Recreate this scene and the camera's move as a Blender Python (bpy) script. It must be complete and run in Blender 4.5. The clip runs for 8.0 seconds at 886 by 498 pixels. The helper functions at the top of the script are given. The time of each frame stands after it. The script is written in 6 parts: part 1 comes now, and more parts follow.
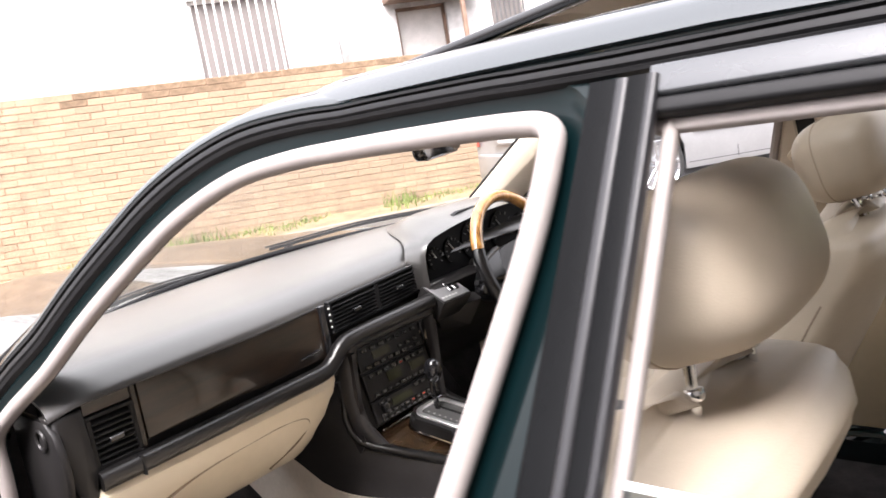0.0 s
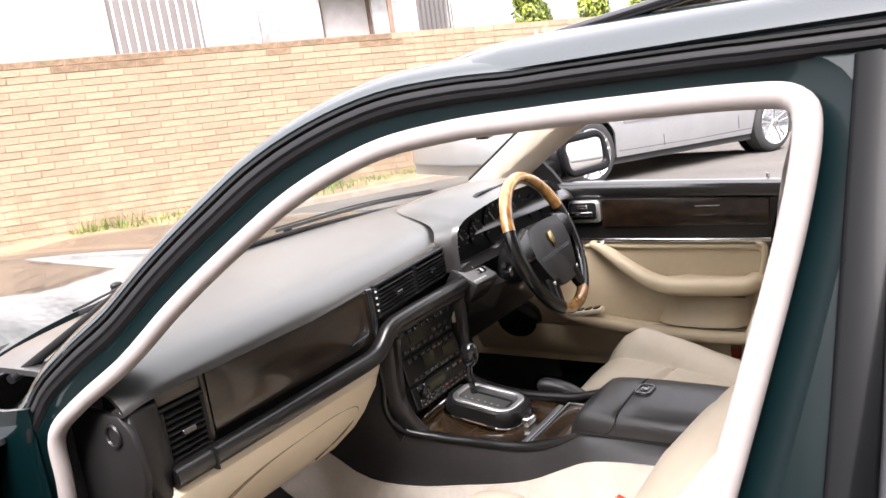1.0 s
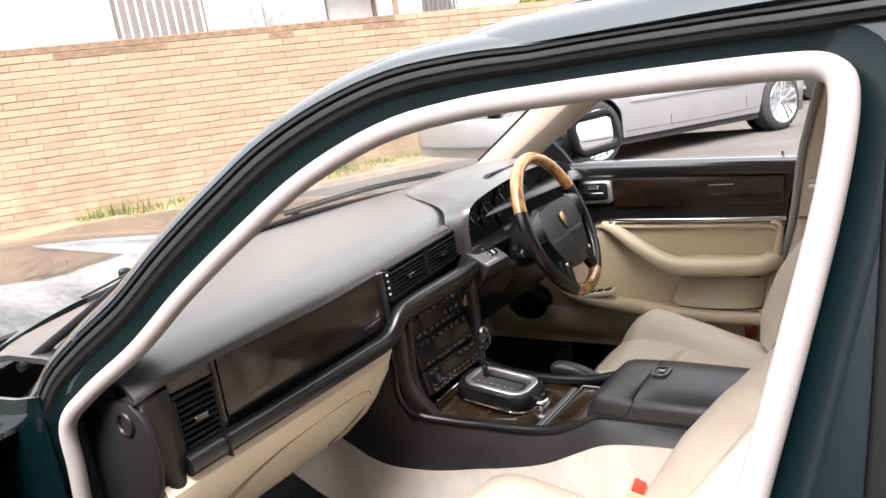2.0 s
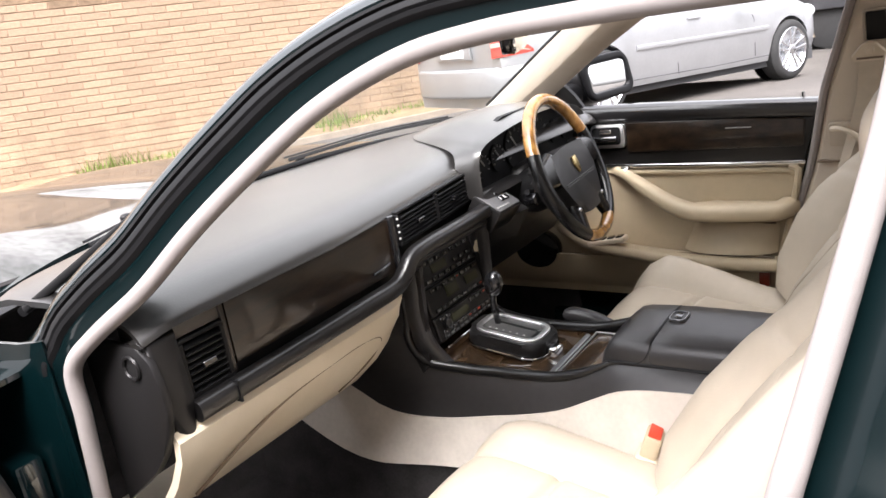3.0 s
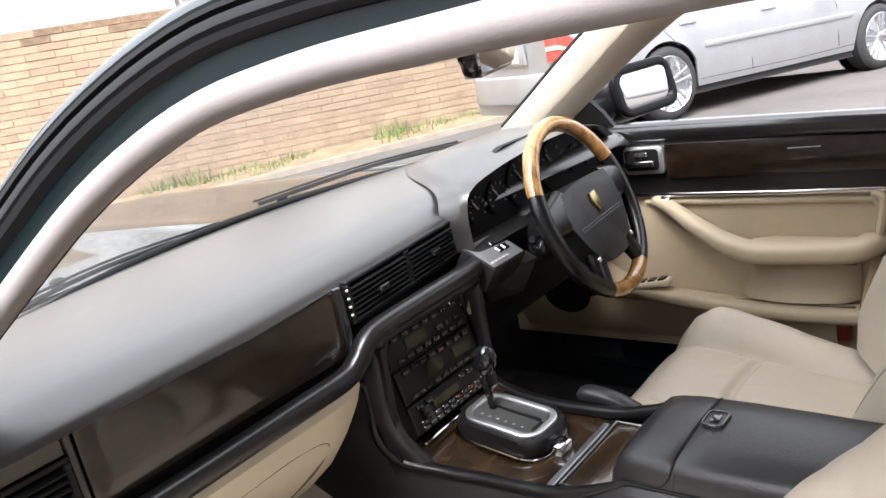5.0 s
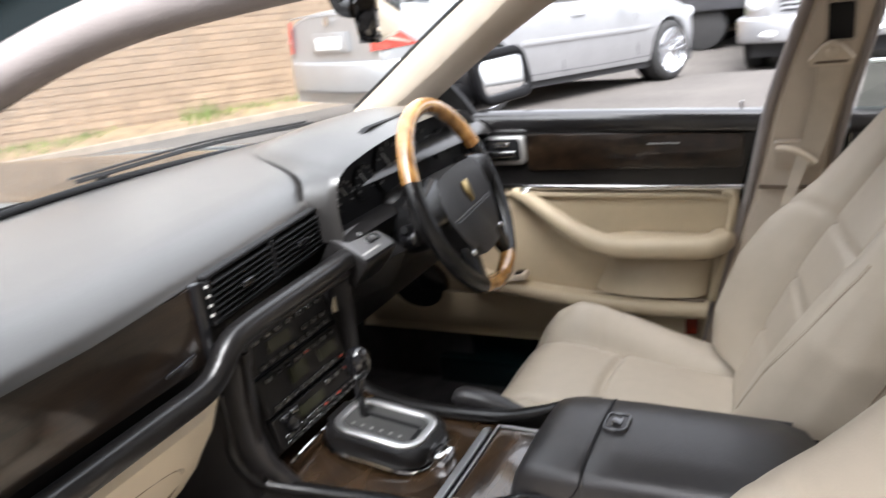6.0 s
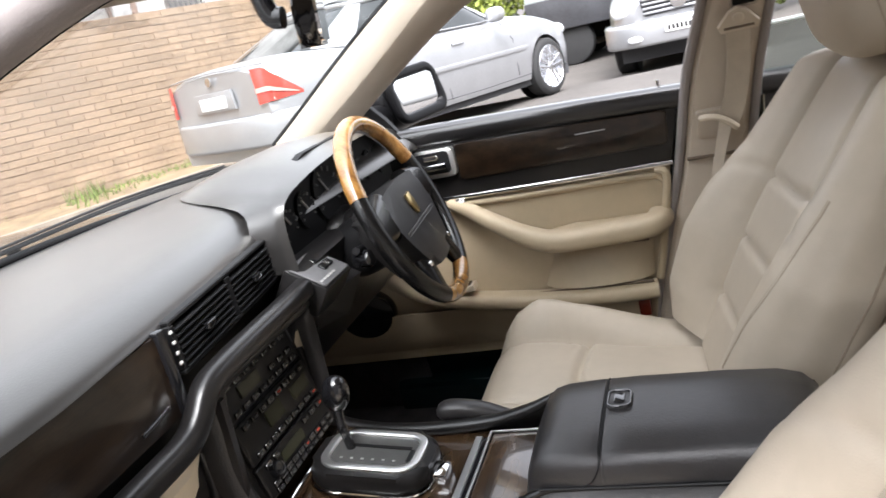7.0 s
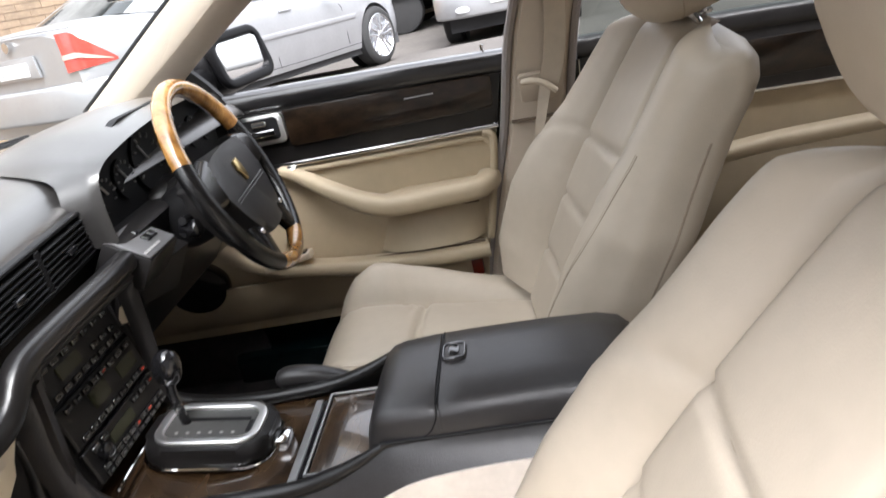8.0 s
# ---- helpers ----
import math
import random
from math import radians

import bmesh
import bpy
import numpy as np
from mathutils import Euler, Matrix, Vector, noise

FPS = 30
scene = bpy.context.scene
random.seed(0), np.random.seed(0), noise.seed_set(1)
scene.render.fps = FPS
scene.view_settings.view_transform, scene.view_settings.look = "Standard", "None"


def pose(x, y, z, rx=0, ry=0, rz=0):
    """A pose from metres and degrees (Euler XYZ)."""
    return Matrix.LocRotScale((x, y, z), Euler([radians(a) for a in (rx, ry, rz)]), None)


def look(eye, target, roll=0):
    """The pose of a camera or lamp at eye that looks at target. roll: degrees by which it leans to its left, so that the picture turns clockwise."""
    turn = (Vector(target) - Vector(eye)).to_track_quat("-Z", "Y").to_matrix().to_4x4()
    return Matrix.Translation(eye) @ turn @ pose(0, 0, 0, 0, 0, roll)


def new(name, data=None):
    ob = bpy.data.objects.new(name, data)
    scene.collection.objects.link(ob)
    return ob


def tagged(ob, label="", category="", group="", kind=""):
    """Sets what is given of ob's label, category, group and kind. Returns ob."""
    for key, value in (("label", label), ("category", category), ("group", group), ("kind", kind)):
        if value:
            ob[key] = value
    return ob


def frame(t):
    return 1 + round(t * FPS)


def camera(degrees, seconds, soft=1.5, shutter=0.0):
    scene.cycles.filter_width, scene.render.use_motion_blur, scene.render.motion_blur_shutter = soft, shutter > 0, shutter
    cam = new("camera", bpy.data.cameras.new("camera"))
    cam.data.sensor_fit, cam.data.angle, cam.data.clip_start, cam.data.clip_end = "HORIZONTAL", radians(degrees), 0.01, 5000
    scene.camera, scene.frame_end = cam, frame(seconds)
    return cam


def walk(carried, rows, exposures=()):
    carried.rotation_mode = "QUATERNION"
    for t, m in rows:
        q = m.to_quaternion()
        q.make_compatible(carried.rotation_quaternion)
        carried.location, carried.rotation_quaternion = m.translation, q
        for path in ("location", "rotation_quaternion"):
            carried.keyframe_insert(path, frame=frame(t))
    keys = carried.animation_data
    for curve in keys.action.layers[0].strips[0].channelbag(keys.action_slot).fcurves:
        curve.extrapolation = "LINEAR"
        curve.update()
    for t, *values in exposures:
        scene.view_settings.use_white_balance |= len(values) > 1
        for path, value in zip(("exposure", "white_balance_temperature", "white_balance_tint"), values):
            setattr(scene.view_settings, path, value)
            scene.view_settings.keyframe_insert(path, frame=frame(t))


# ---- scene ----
cam = camera(59.6, 8.0, shutter=0.4)
PATH = [
    (0, (-1.098, -1.134, 1.219), (0.376, 0.173, 0.876), -9.7),
    (0.5, (-1.179, -1.01, 1.232), (0.378, 0.2, 0.901), -9.9),
    (1, (-1.229, -0.896, 1.243), (0.379, 0.22, 0.83), -8.2),
    (2.3, (-1.215, -0.862, 1.233), (0.369, 0.266, 0.763), -8.9),
    (2.5, (-1.214, -0.848, 1.219), (0.367, 0.274, 0.728), -8.7),
    (3, (-1.201, -0.836, 1.213), (0.351, 0.292, 0.647), -9.2),
    (3.5, (-1.132, -0.822, 1.199), (0.378, 0.358, 0.627), -11.0),
    (4, (-0.998, -0.808, 1.193), (0.441, 0.485, 0.685), -12.2),
    (4.2, (-0.949, -0.8, 1.197), (0.456, 0.521, 0.668), -13.1),
    (5.3, (-0.837, -0.782, 1.2), (0.612, 0.495, 0.68), -11.8),
    (5.5, (-0.835, -0.747, 1.203), (0.606, 0.531, 0.665), -12.3),
    (6, (-0.805, -0.641, 1.181), (0.884, 0.23, 0.558), -7.1),
    (6.5, (-0.778, -0.575, 1.147), (1.067, 0.013, 0.65), -8.6),
    (7, (-0.816, -0.557, 1.14), (0.989, 0.092, 0.575), -14.2),
    (7.5, (-0.773, -0.593, 1.145), (1.09, -0.246, 0.505), -14.7),
    (8, (-0.824, -0.563, 1.128), (1.022, -0.301, 0.403), -12.8),
]
walk(cam, [(t, look(eye, target, roll)) for t, eye, target, roll in PATH], exposures=((0.0, 2.0, 6550, 17), (1.0, 1.9, 6550, 17), (2.5, 1.74, 6500, 16), (5.5, 1.76, 6250, 13), (8.0, 1.68, 6250, 13)))

# ---- light ----
world = bpy.data.worlds.new("overcast_sky")
scene.world = world
world.use_nodes = True
wn = world.node_tree
sky = wn.nodes.new("ShaderNodeTexSky")
sky.sky_type, sky.sun_disc = "NISHITA", False
sky.sun_elevation, sky.sun_rotation = radians(53), radians(246)
sky.air_density, sky.dust_density = 1.0, 4.0
pale = wn.nodes.new("ShaderNodeHueSaturation")
pale.inputs["Saturation"].default_value = 0.12
wn.links.new(sky.outputs[0], pale.inputs["Color"])
# an overcast sky is about three times as bright overhead as at the horizon
coord = wn.nodes.new("ShaderNodeTexCoord")
split = wn.nodes.new("ShaderNodeSeparateXYZ")
cie = wn.nodes.new("ShaderNodeMapRange")
cie.inputs[1].default_value, cie.inputs[2].default_value, cie.inputs[3].default_value, cie.inputs[4].default_value = 0.0, 1.0, 0.8, 3.1
grade = wn.nodes.new("ShaderNodeVectorMath")
grade.operation = "SCALE"
wn.links.new(coord.outputs["Generated"], split.inputs[0])
wn.links.new(split.outputs[2], cie.inputs[0])
wn.links.new(pale.outputs[0], grade.inputs[0])
wn.links.new(cie.outputs[0], grade.inputs["Scale"])
wn.links.new(grade.outputs[0], wn.nodes["Background"].inputs[0])
wn.nodes["Background"].inputs[1].default_value = 0.15
sun = new("sun", bpy.data.lights.new("sun", "SUN"))
sun.data.energy, sun.data.angle, sun.data.color = 0.5, radians(30), (1.0, 0.965, 0.92)
sun.matrix_basis = look((-9, -4.05, 13), (0, 0, 0))

# ---- materials ----
MATS = {}


def mat(name, color, rough=0.5, metal=0.0, coat=0.0, vary=0.12, scale=6.0, bump=0.0, bump_scale=300.0, spec=0.5, color2=None, stretch=(1, 1, 1), island=False, coat_rough=0.03):
    """A procedural surface: colour that varies at two sizes, with fine relief."""
    if name in MATS:
        return MATS[name]
    m = MATS[name] = bpy.data.materials.new(name)
    m.use_nodes = True
    nt = m.node_tree
    p = nt.nodes["Principled BSDF"]
    p.inputs["Roughness"].default_value, p.inputs["Metallic"].default_value = rough, metal
    p.inputs["Coat Weight"].default_value, p.inputs["Coat Roughness"].default_value = coat, coat_rough
    p.inputs["Specular IOR Level"].default_value = spec
    tc = nt.nodes.new("ShaderNodeTexCoord")
    mp = nt.nodes.new("ShaderNodeMapping")
    mp.inputs["Scale"].default_value = stretch
    nt.links.new(tc.outputs["Object"], mp.inputs[0])
    n1 = nt.nodes.new("ShaderNodeTexNoise")
    n1.inputs["Scale"].default_value, n1.inputs["Detail"].default_value = scale, 6
    n2 = nt.nodes.new("ShaderNodeTexNoise")
    n2.inputs["Scale"].default_value, n2.inputs["Detail"].default_value = scale * 9, 3
    nt.links.new(mp.outputs[0], n1.inputs["Vector"])
    nt.links.new(mp.outputs[0], n2.inputs["Vector"])
    add = nt.nodes.new("ShaderNodeMath")
    add.operation = "MULTIPLY_ADD"
    add.inputs[1].default_value = 0.4
    nt.links.new(n2.outputs[0], add.inputs[0])
    nt.links.new(n1.outputs[0], add.inputs[2])
    ramp = nt.nodes.new("ShaderNodeValToRGB")
    a = Vector(color) * (1 - vary)
    b = Vector(color2) if color2 else Vector(color) * (1 + vary)
    ramp.color_ramp.elements[0].position, ramp.color_ramp.elements[1].position = 0.5, 0.95
    ramp.color_ramp.elements[0].color, ramp.color_ramp.elements[1].color = (*a, 1), (*[min(v, 1) for v in b], 1)
    nt.links.new(add.outputs[0], ramp.inputs[0])
    out = ramp.outputs[0]
    if island:
        info = nt.nodes.new("ShaderNodeObjectInfo")
        geo = nt.nodes.new("ShaderNodeNewGeometry")
        s = nt.nodes.new("ShaderNodeMath")
        s.operation = "ADD"
        nt.links.new(info.outputs["Random"], s.inputs[0])
        nt.links.new(geo.outputs["Random Per Island"], s.inputs[1])
        fr = nt.nodes.new("ShaderNodeMath")
        fr.operation = "FRACT"
        nt.links.new(s.outputs[0], fr.inputs[0])
        hs = nt.nodes.new("ShaderNodeHueSaturation")
        mr = nt.nodes.new("ShaderNodeMapRange")
        mr.inputs[3].default_value, mr.inputs[4].default_value = 0.88, 1.1
        nt.links.new(fr.outputs[0], mr.inputs[0])
        nt.links.new(mr.outputs[0], hs.inputs["Value"])
        nt.links.new(out, hs.inputs["Color"])
        out = hs.outputs[0]
    nt.links.new(out, p.inputs["Base Color"])
    rr = nt.nodes.new("ShaderNodeMapRange")
    rr.inputs[3].default_value, rr.inputs[4].default_value = max(rough - 0.06, 0.0), min(rough + 0.08, 1)
    nt.links.new(n1.outputs[0], rr.inputs[0])
    nt.links.new(rr.outputs[0], p.inputs["Roughness"])
    if bump:
        n3 = nt.nodes.new("ShaderNodeTexNoise")
        n3.inputs["Scale"].default_value, n3.inputs["Detail"].default_value = bump_scale, 3
        nt.links.new(tc.outputs["Object"], n3.inputs["Vector"])
        bp = nt.nodes.new("ShaderNodeBump")
        bp.inputs["Strength"].default_value, bp.inputs["Distance"].default_value = bump, 0.5 / bump_scale
        nt.links.new(n3.outputs[0], bp.inputs["Height"])
        nt.links.new(bp.outputs[0], p.inputs["Normal"])
    return m


def glass_mat(name, tint, gloss=1.0):
    """A thin pane: clear, with a Fresnel gloss."""
    m = MATS[name] = bpy.data.materials.new(name)
    m.use_nodes = True
    nt = m.node_tree
    nt.nodes.remove(nt.nodes["Principled BSDF"])
    t, g, mix, fr = (nt.nodes.new("ShaderNode" + k) for k in ("BsdfTransparent", "BsdfGlossy", "MixShader", "Fresnel"))
    t.inputs[0].default_value = (*tint, 1)
    g.inputs["Roughness"].default_value = 0.02
    g.inputs[0].default_value = (gloss, gloss, gloss, 1)
    fr.inputs[0].default_value = 1.4
    nt.links.new(fr.outputs[0], mix.inputs[0])
    nt.links.new(t.outputs[0], mix.inputs[1])
    nt.links.new(g.outputs[0], mix.inputs[2])
    nt.links.new(mix.outputs[0], nt.nodes["Material Output"].inputs[0])
    return m


paint = mat("dark_green_paint", (0.0008, 0.0068, 0.0078), 0.35, 0.0, 1.0, 0.1, 3, spec=0.08)
paint.node_tree.nodes["Principled BSDF"].inputs["Coat IOR"].default_value = 1.85
jamb = mat("dark_green_jamb_paint", (0.0006, 0.0055, 0.0063), 0.35, coat=0.22, coat_rough=0.05, vary=0.1, scale=3, spec=0.12)
silver = mat("silver_paint", (0.41, 0.415, 0.425), 0.36, 0.7, 0.6, 0.06, 4)
cream = mat("cream_leather", (0.45, 0.388, 0.305), 0.45, vary=0.06, scale=5, bump=0.25, bump_scale=500)
cream_hard = mat("beige_plastic", (0.62, 0.53, 0.41), 0.55, vary=0.05, scale=6, bump=0.15, bump_scale=700)
beige_trim = mat("beige_door_vinyl", (0.47, 0.385, 0.262), 0.5, vary=0.06, scale=6, bump=0.2, bump_scale=600)
pillar_trim = mat("pale_beige_trim", (0.43, 0.37, 0.297), 0.7, vary=0.05, scale=7, bump=0.2, bump_scale=500)
carpet_cream = mat("cream_carpet", (0.64, 0.585, 0.515), 0.95, vary=0.1, scale=12, bump=0.6, bump_scale=900, spec=0.1)
carpet_black = mat("black_carpet", (0.030, 0.028, 0.028), 1.0, vary=0.3, scale=20, bump=0.6, bump_scale=700, spec=0.1)
seal_mat = mat("cream_seal_felt", (0.315, 0.283, 0.27), 0.85, vary=0.06, scale=15, bump=0.4, bump_scale=900, spec=0.2)
rubber = mat("black_rubber", (0.008, 0.008, 0.0085), 0.45, vary=0.2, scale=8, spec=0.2)
vinyl = mat("charcoal_dash_vinyl", (0.021, 0.0205, 0.0203), 0.36, vary=0.2, scale=7, bump=0.4, bump_scale=420, spec=0.3, coat=1.0, coat_rough=0.29)
vinyl.node_tree.nodes["Principled BSDF"].inputs["Coat IOR"].default_value = 1.65
vinyl.node_tree.nodes["Principled BSDF"].inputs["Coat Tint"].default_value = (1.0, 0.975, 0.94, 1)
blackp = mat("black_plastic", (0.0115, 0.0108, 0.0108), 0.36, vary=0.15, scale=9, bump=0.15, bump_scale=600, spec=0.3)
leather_black = mat("black_leather", (0.026, 0.0245, 0.0248), 0.34, vary=0.2, scale=9, bump=0.35, bump_scale=480, spec=0.5)
soft_black = mat("soft_black_padding", (0.0085, 0.008, 0.008), 0.34, vary=0.2, scale=9, bump=0.25, bump_scale=480, spec=0.3, coat=0.5, coat_rough=0.22)
wheel_leather = mat("polished_black_leather", (0.006, 0.0058, 0.0058), 0.24, vary=0.2, scale=14, bump=0.25, bump_scale=420, spec=0.5)
gloss_black = mat("gloss_black", (0.008, 0.008, 0.009), 0.12, coat=0.6, vary=0.1, scale=5)
walnut = mat("dark_walnut_veneer", (0.0095, 0.0057, 0.0035), 0.3, coat=0.7, coat_rough=0.06, vary=0.5, scale=9, color2=(0.027, 0.0158, 0.0083), stretch=(1, 3, 6), spec=0.3)
rim_wood = mat("honey_wood", (0.27, 0.112, 0.025), 0.2, coat=1.0, vary=0.4, scale=14, color2=(0.47, 0.245, 0.07), stretch=(4, 1, 1))
satin_chrome = mat("satin_chrome", (0.9, 0.9, 0.89), 0.36, 1.0, vary=0.04)
chrome = mat("chrome", (0.75, 0.75, 0.75), 0.08, 1.0, vary=0.03)
alloy = mat("bright_alloy", (0.7, 0.71, 0.73), 0.22, 1.0, vary=0.06, scale=9)
gold = mat("gold_badge", (0.55, 0.42, 0.2), 0.3, 1.0, vary=0.1, scale=40)
grey_mark = mat("grey_marking", (0.35, 0.35, 0.34), 0.6, vary=0.05)
white_mark = mat("white_marking", (0.7, 0.7, 0.68), 0.6, vary=0.05)
red_plastic = mat("red_plastic", (0.6, 0.05, 0.02), 0.35, vary=0.1)
dark_red = mat("dark_red_lens", (0.16, 0.02, 0.01), 0.2, coat=0.6, vary=0.2)
amber = mat("amber_display", (0.035, 0.037, 0.02), 0.2, vary=0.1)
mirror_mat = mat("mirror_glass", (0.9, 0.9, 0.9), 0.0, 1.0, vary=0.0)
belt_mat = mat("beige_webbing", (0.5, 0.43, 0.34), 0.8, vary=0.06, scale=40, bump=0.5, bump_scale=900, spec=0.2)
clear = glass_mat("windscreen_glass", (0.93, 0.95, 0.93))
sunroof_glass = glass_mat("sunroof_glass", (0.17, 0.175, 0.173))
tinted = glass_mat("tinted_glass", (0.35, 0.38, 0.36))
tyre_mat = mat("tyre_rubber", (0.018, 0.018, 0.018), 0.8, vary=0.2, scale=12, bump=0.3, bump_scale=120)

# ---- mesh helpers ----


def part(name, bm, material, parent=None, label="", smooth=35, facing=None):
    """Links a bmesh as one mesh object under a thing or a part; facing: the way a thin pane's face looks."""
    bmesh.ops.recalc_face_normals(bm, faces=bm.faces)
    if facing:
        bm.normal_update()
        if sum((f.normal for f in bm.faces), Vector()).dot(Vector(facing)) < 0:
            bmesh.ops.reverse_faces(bm, faces=bm.faces)
    me = bpy.data.meshes.new(name)
    bm.to_mesh(me)
    bm.free()
    me.materials.append(material)
    if smooth:
        for f in me.polygons:
            f.use_smooth = True
        me.set_sharp_from_angle(angle=radians(smooth))
    ob = new(name, me)
    ob.parent = parent
    if label:
        ob["label"] = label
    return ob


def thing(name, label, category, m=None, group="", kind=""):
    ob = new(name)
    ob.empty_display_size = 0.2
    if m is not None:
        ob.matrix_basis = m
    return tagged(ob, label, category, group, kind)


def skin(rows, closed=False, cap=False, bm=None):
    """A sheet through rows of points."""
    bm = bm or bmesh.new()
    vs = [[bm.verts.new(p) for p in r] for r in rows]
    for a, b in zip(vs, vs[1:]):
        n = len(a)
        for i in range(n if closed else n - 1):
            j = (i + 1) % n
            try:
                bm.faces.new((a[i], a[j], b[j], b[i]))
            except ValueError:
                pass
    if cap and closed:
        bm.faces.new(vs[0])
        bm.faces.new(vs[-1])
    return bm


def thick(bm, d):
    """Gives a sheet a thickness."""
    bmesh.ops.recalc_face_normals(bm, faces=bm.faces)
    bmesh.ops.solidify(bm, geom=bm.faces[:], thickness=d)
    return bm


def curve_through(pts, n=6):
    """Catmull-Rom through the points, n steps a span."""
    P = [Vector(p) for p in pts]
    P = [2 * P[0] - P[1]] + P + [2 * P[-1] - P[-2]]
    out = []
    for a, b, c, d in zip(P, P[1:], P[2:], P[3:]):
        for k in range(n):
            t = k / n
            out.append(0.5 * (2 * b + (c - a) * t + (2 * a - 5 * b + 4 * c - d) * t * t + (3 * b - a - 3 * c + d) * t**3))
    return out + [P[-2]]


def sweep(path, profile, ref=(0, 0, 1), closed=True, cap=True, bm=None, scale=None):
    """Carries a profile of (a, b) along a path; b points along ref (a vector, or one for each point), a across."""
    rows = []
    P = [Vector(p) for p in path]
    for i, p in enumerate(P):
        t = (P[min(i + 1, len(P) - 1)] - P[max(i - 1, 0)]).normalized()
        r = Vector(ref[i] if isinstance(ref, list) else ref)
        r = (r - t * r.dot(t)).normalized()
        s = t.cross(r)
        k = scale[i] if scale else 1.0
        rows.append([p + s * a * k + r * b * k for a, b in profile])
    return skin(rows, closed, cap, bm)


def circle(r, n=10, ry=None):
    return [(r * math.cos(2 * math.pi * i / n), (ry or r) * math.sin(2 * math.pi * i / n)) for i in range(n)]


def rrect(w, h, r, n=3):
    """A rounded rectangle's outline, centred."""
    out = []
    for cx, cy, a0 in ((w / 2 - r, h / 2 - r, 0), (-w / 2 + r, h / 2 - r, 90), (-w / 2 + r, -h / 2 + r, 180), (w / 2 - r, -h / 2 + r, 270)):
        for k in range(n + 1):
            a = radians(a0 + 90 * k / n)
            out.append((cx + r * math.cos(a), cy + r * math.sin(a)))
    return out


def box(x0, x1, y0, y1, z0, z1, bevel=0.0, seg=2, bm=None):
    bm = bm or bmesh.new()
    r = bmesh.ops.create_cube(bm, size=1.0)
    for v in r["verts"]:
        v.co = ((x0 + x1) / 2 + v.co.x * (x1 - x0), (y0 + y1) / 2 + v.co.y * (y1 - y0), (z0 + z1) / 2 + v.co.z * (z1 - z0))
    if bevel:
        es = {e for v in r["verts"] for e in v.link_edges}
        bmesh.ops.bevel(bm, geom=list(es), offset=bevel, segments=seg, affect="EDGES", profile=0.5)
    return bm


def plate(outline, axis, a, b, bevel=0.0, bm=None, seg=2):
    """A flat outline of (u, v) given thickness from a to b along an axis: x: (y, z), y: (x, z), z: (x, y)."""
    bm = bm or bmesh.new()
    put = {"x": lambda u, v, w: (w, u, v), "y": lambda u, v, w: (u, w, v), "z": lambda u, v, w: (u, v, w)}[axis]
    lo = [bm.verts.new(put(u, v, a)) for u, v in outline]
    hi = [bm.verts.new(put(u, v, b)) for u, v in outline]
    f1 = bm.faces.new(lo)
    f2 = bm.faces.new(hi)
    n = len(lo)
    for i in range(n):
        bm.faces.new((lo[i], lo[(i + 1) % n], hi[(i + 1) % n], hi[i]))
    if bevel:
        bmesh.ops.bevel(bm, geom=list(set(f1.edges[:] + f2.edges[:])), offset=bevel, segments=seg, affect="EDGES", profile=0.5)
    return bm


def moved(bm, m):
    bmesh.ops.transform(bm, matrix=m, verts=bm.verts[:])
    return bm


def ellipsoid(c, rx, ry, rz, p=2.4, nu=20, nv=12, bm=None):
    """A padded, squarish lump."""
    def s(v):
        return math.copysign(abs(v) ** (2 / p), v)
    rows = []
    for j in range(nv + 1):
        b = -math.pi / 2 + math.pi * j / nv
        rows.append([(c[0] + rx * s(math.cos(b)) * s(math.cos(2 * math.pi * i / nu)), c[1] + ry * s(math.cos(b)) * s(math.sin(2 * math.pi * i / nu)), c[2] + rz * s(math.sin(b))) for i in range(nu)])
    bm = skin(rows, True, False, bm)
    bmesh.ops.remove_doubles(bm, verts=bm.verts[:], dist=1e-5)
    return bm


def lerp(a, b, t):
    return a + (b - a) * t


def interp(x, pairs):
    """A value on a line through (x, value) pairs, in order of x."""
    return float(np.interp(x, [p[0] for p in pairs], [p[1] for p in pairs]))


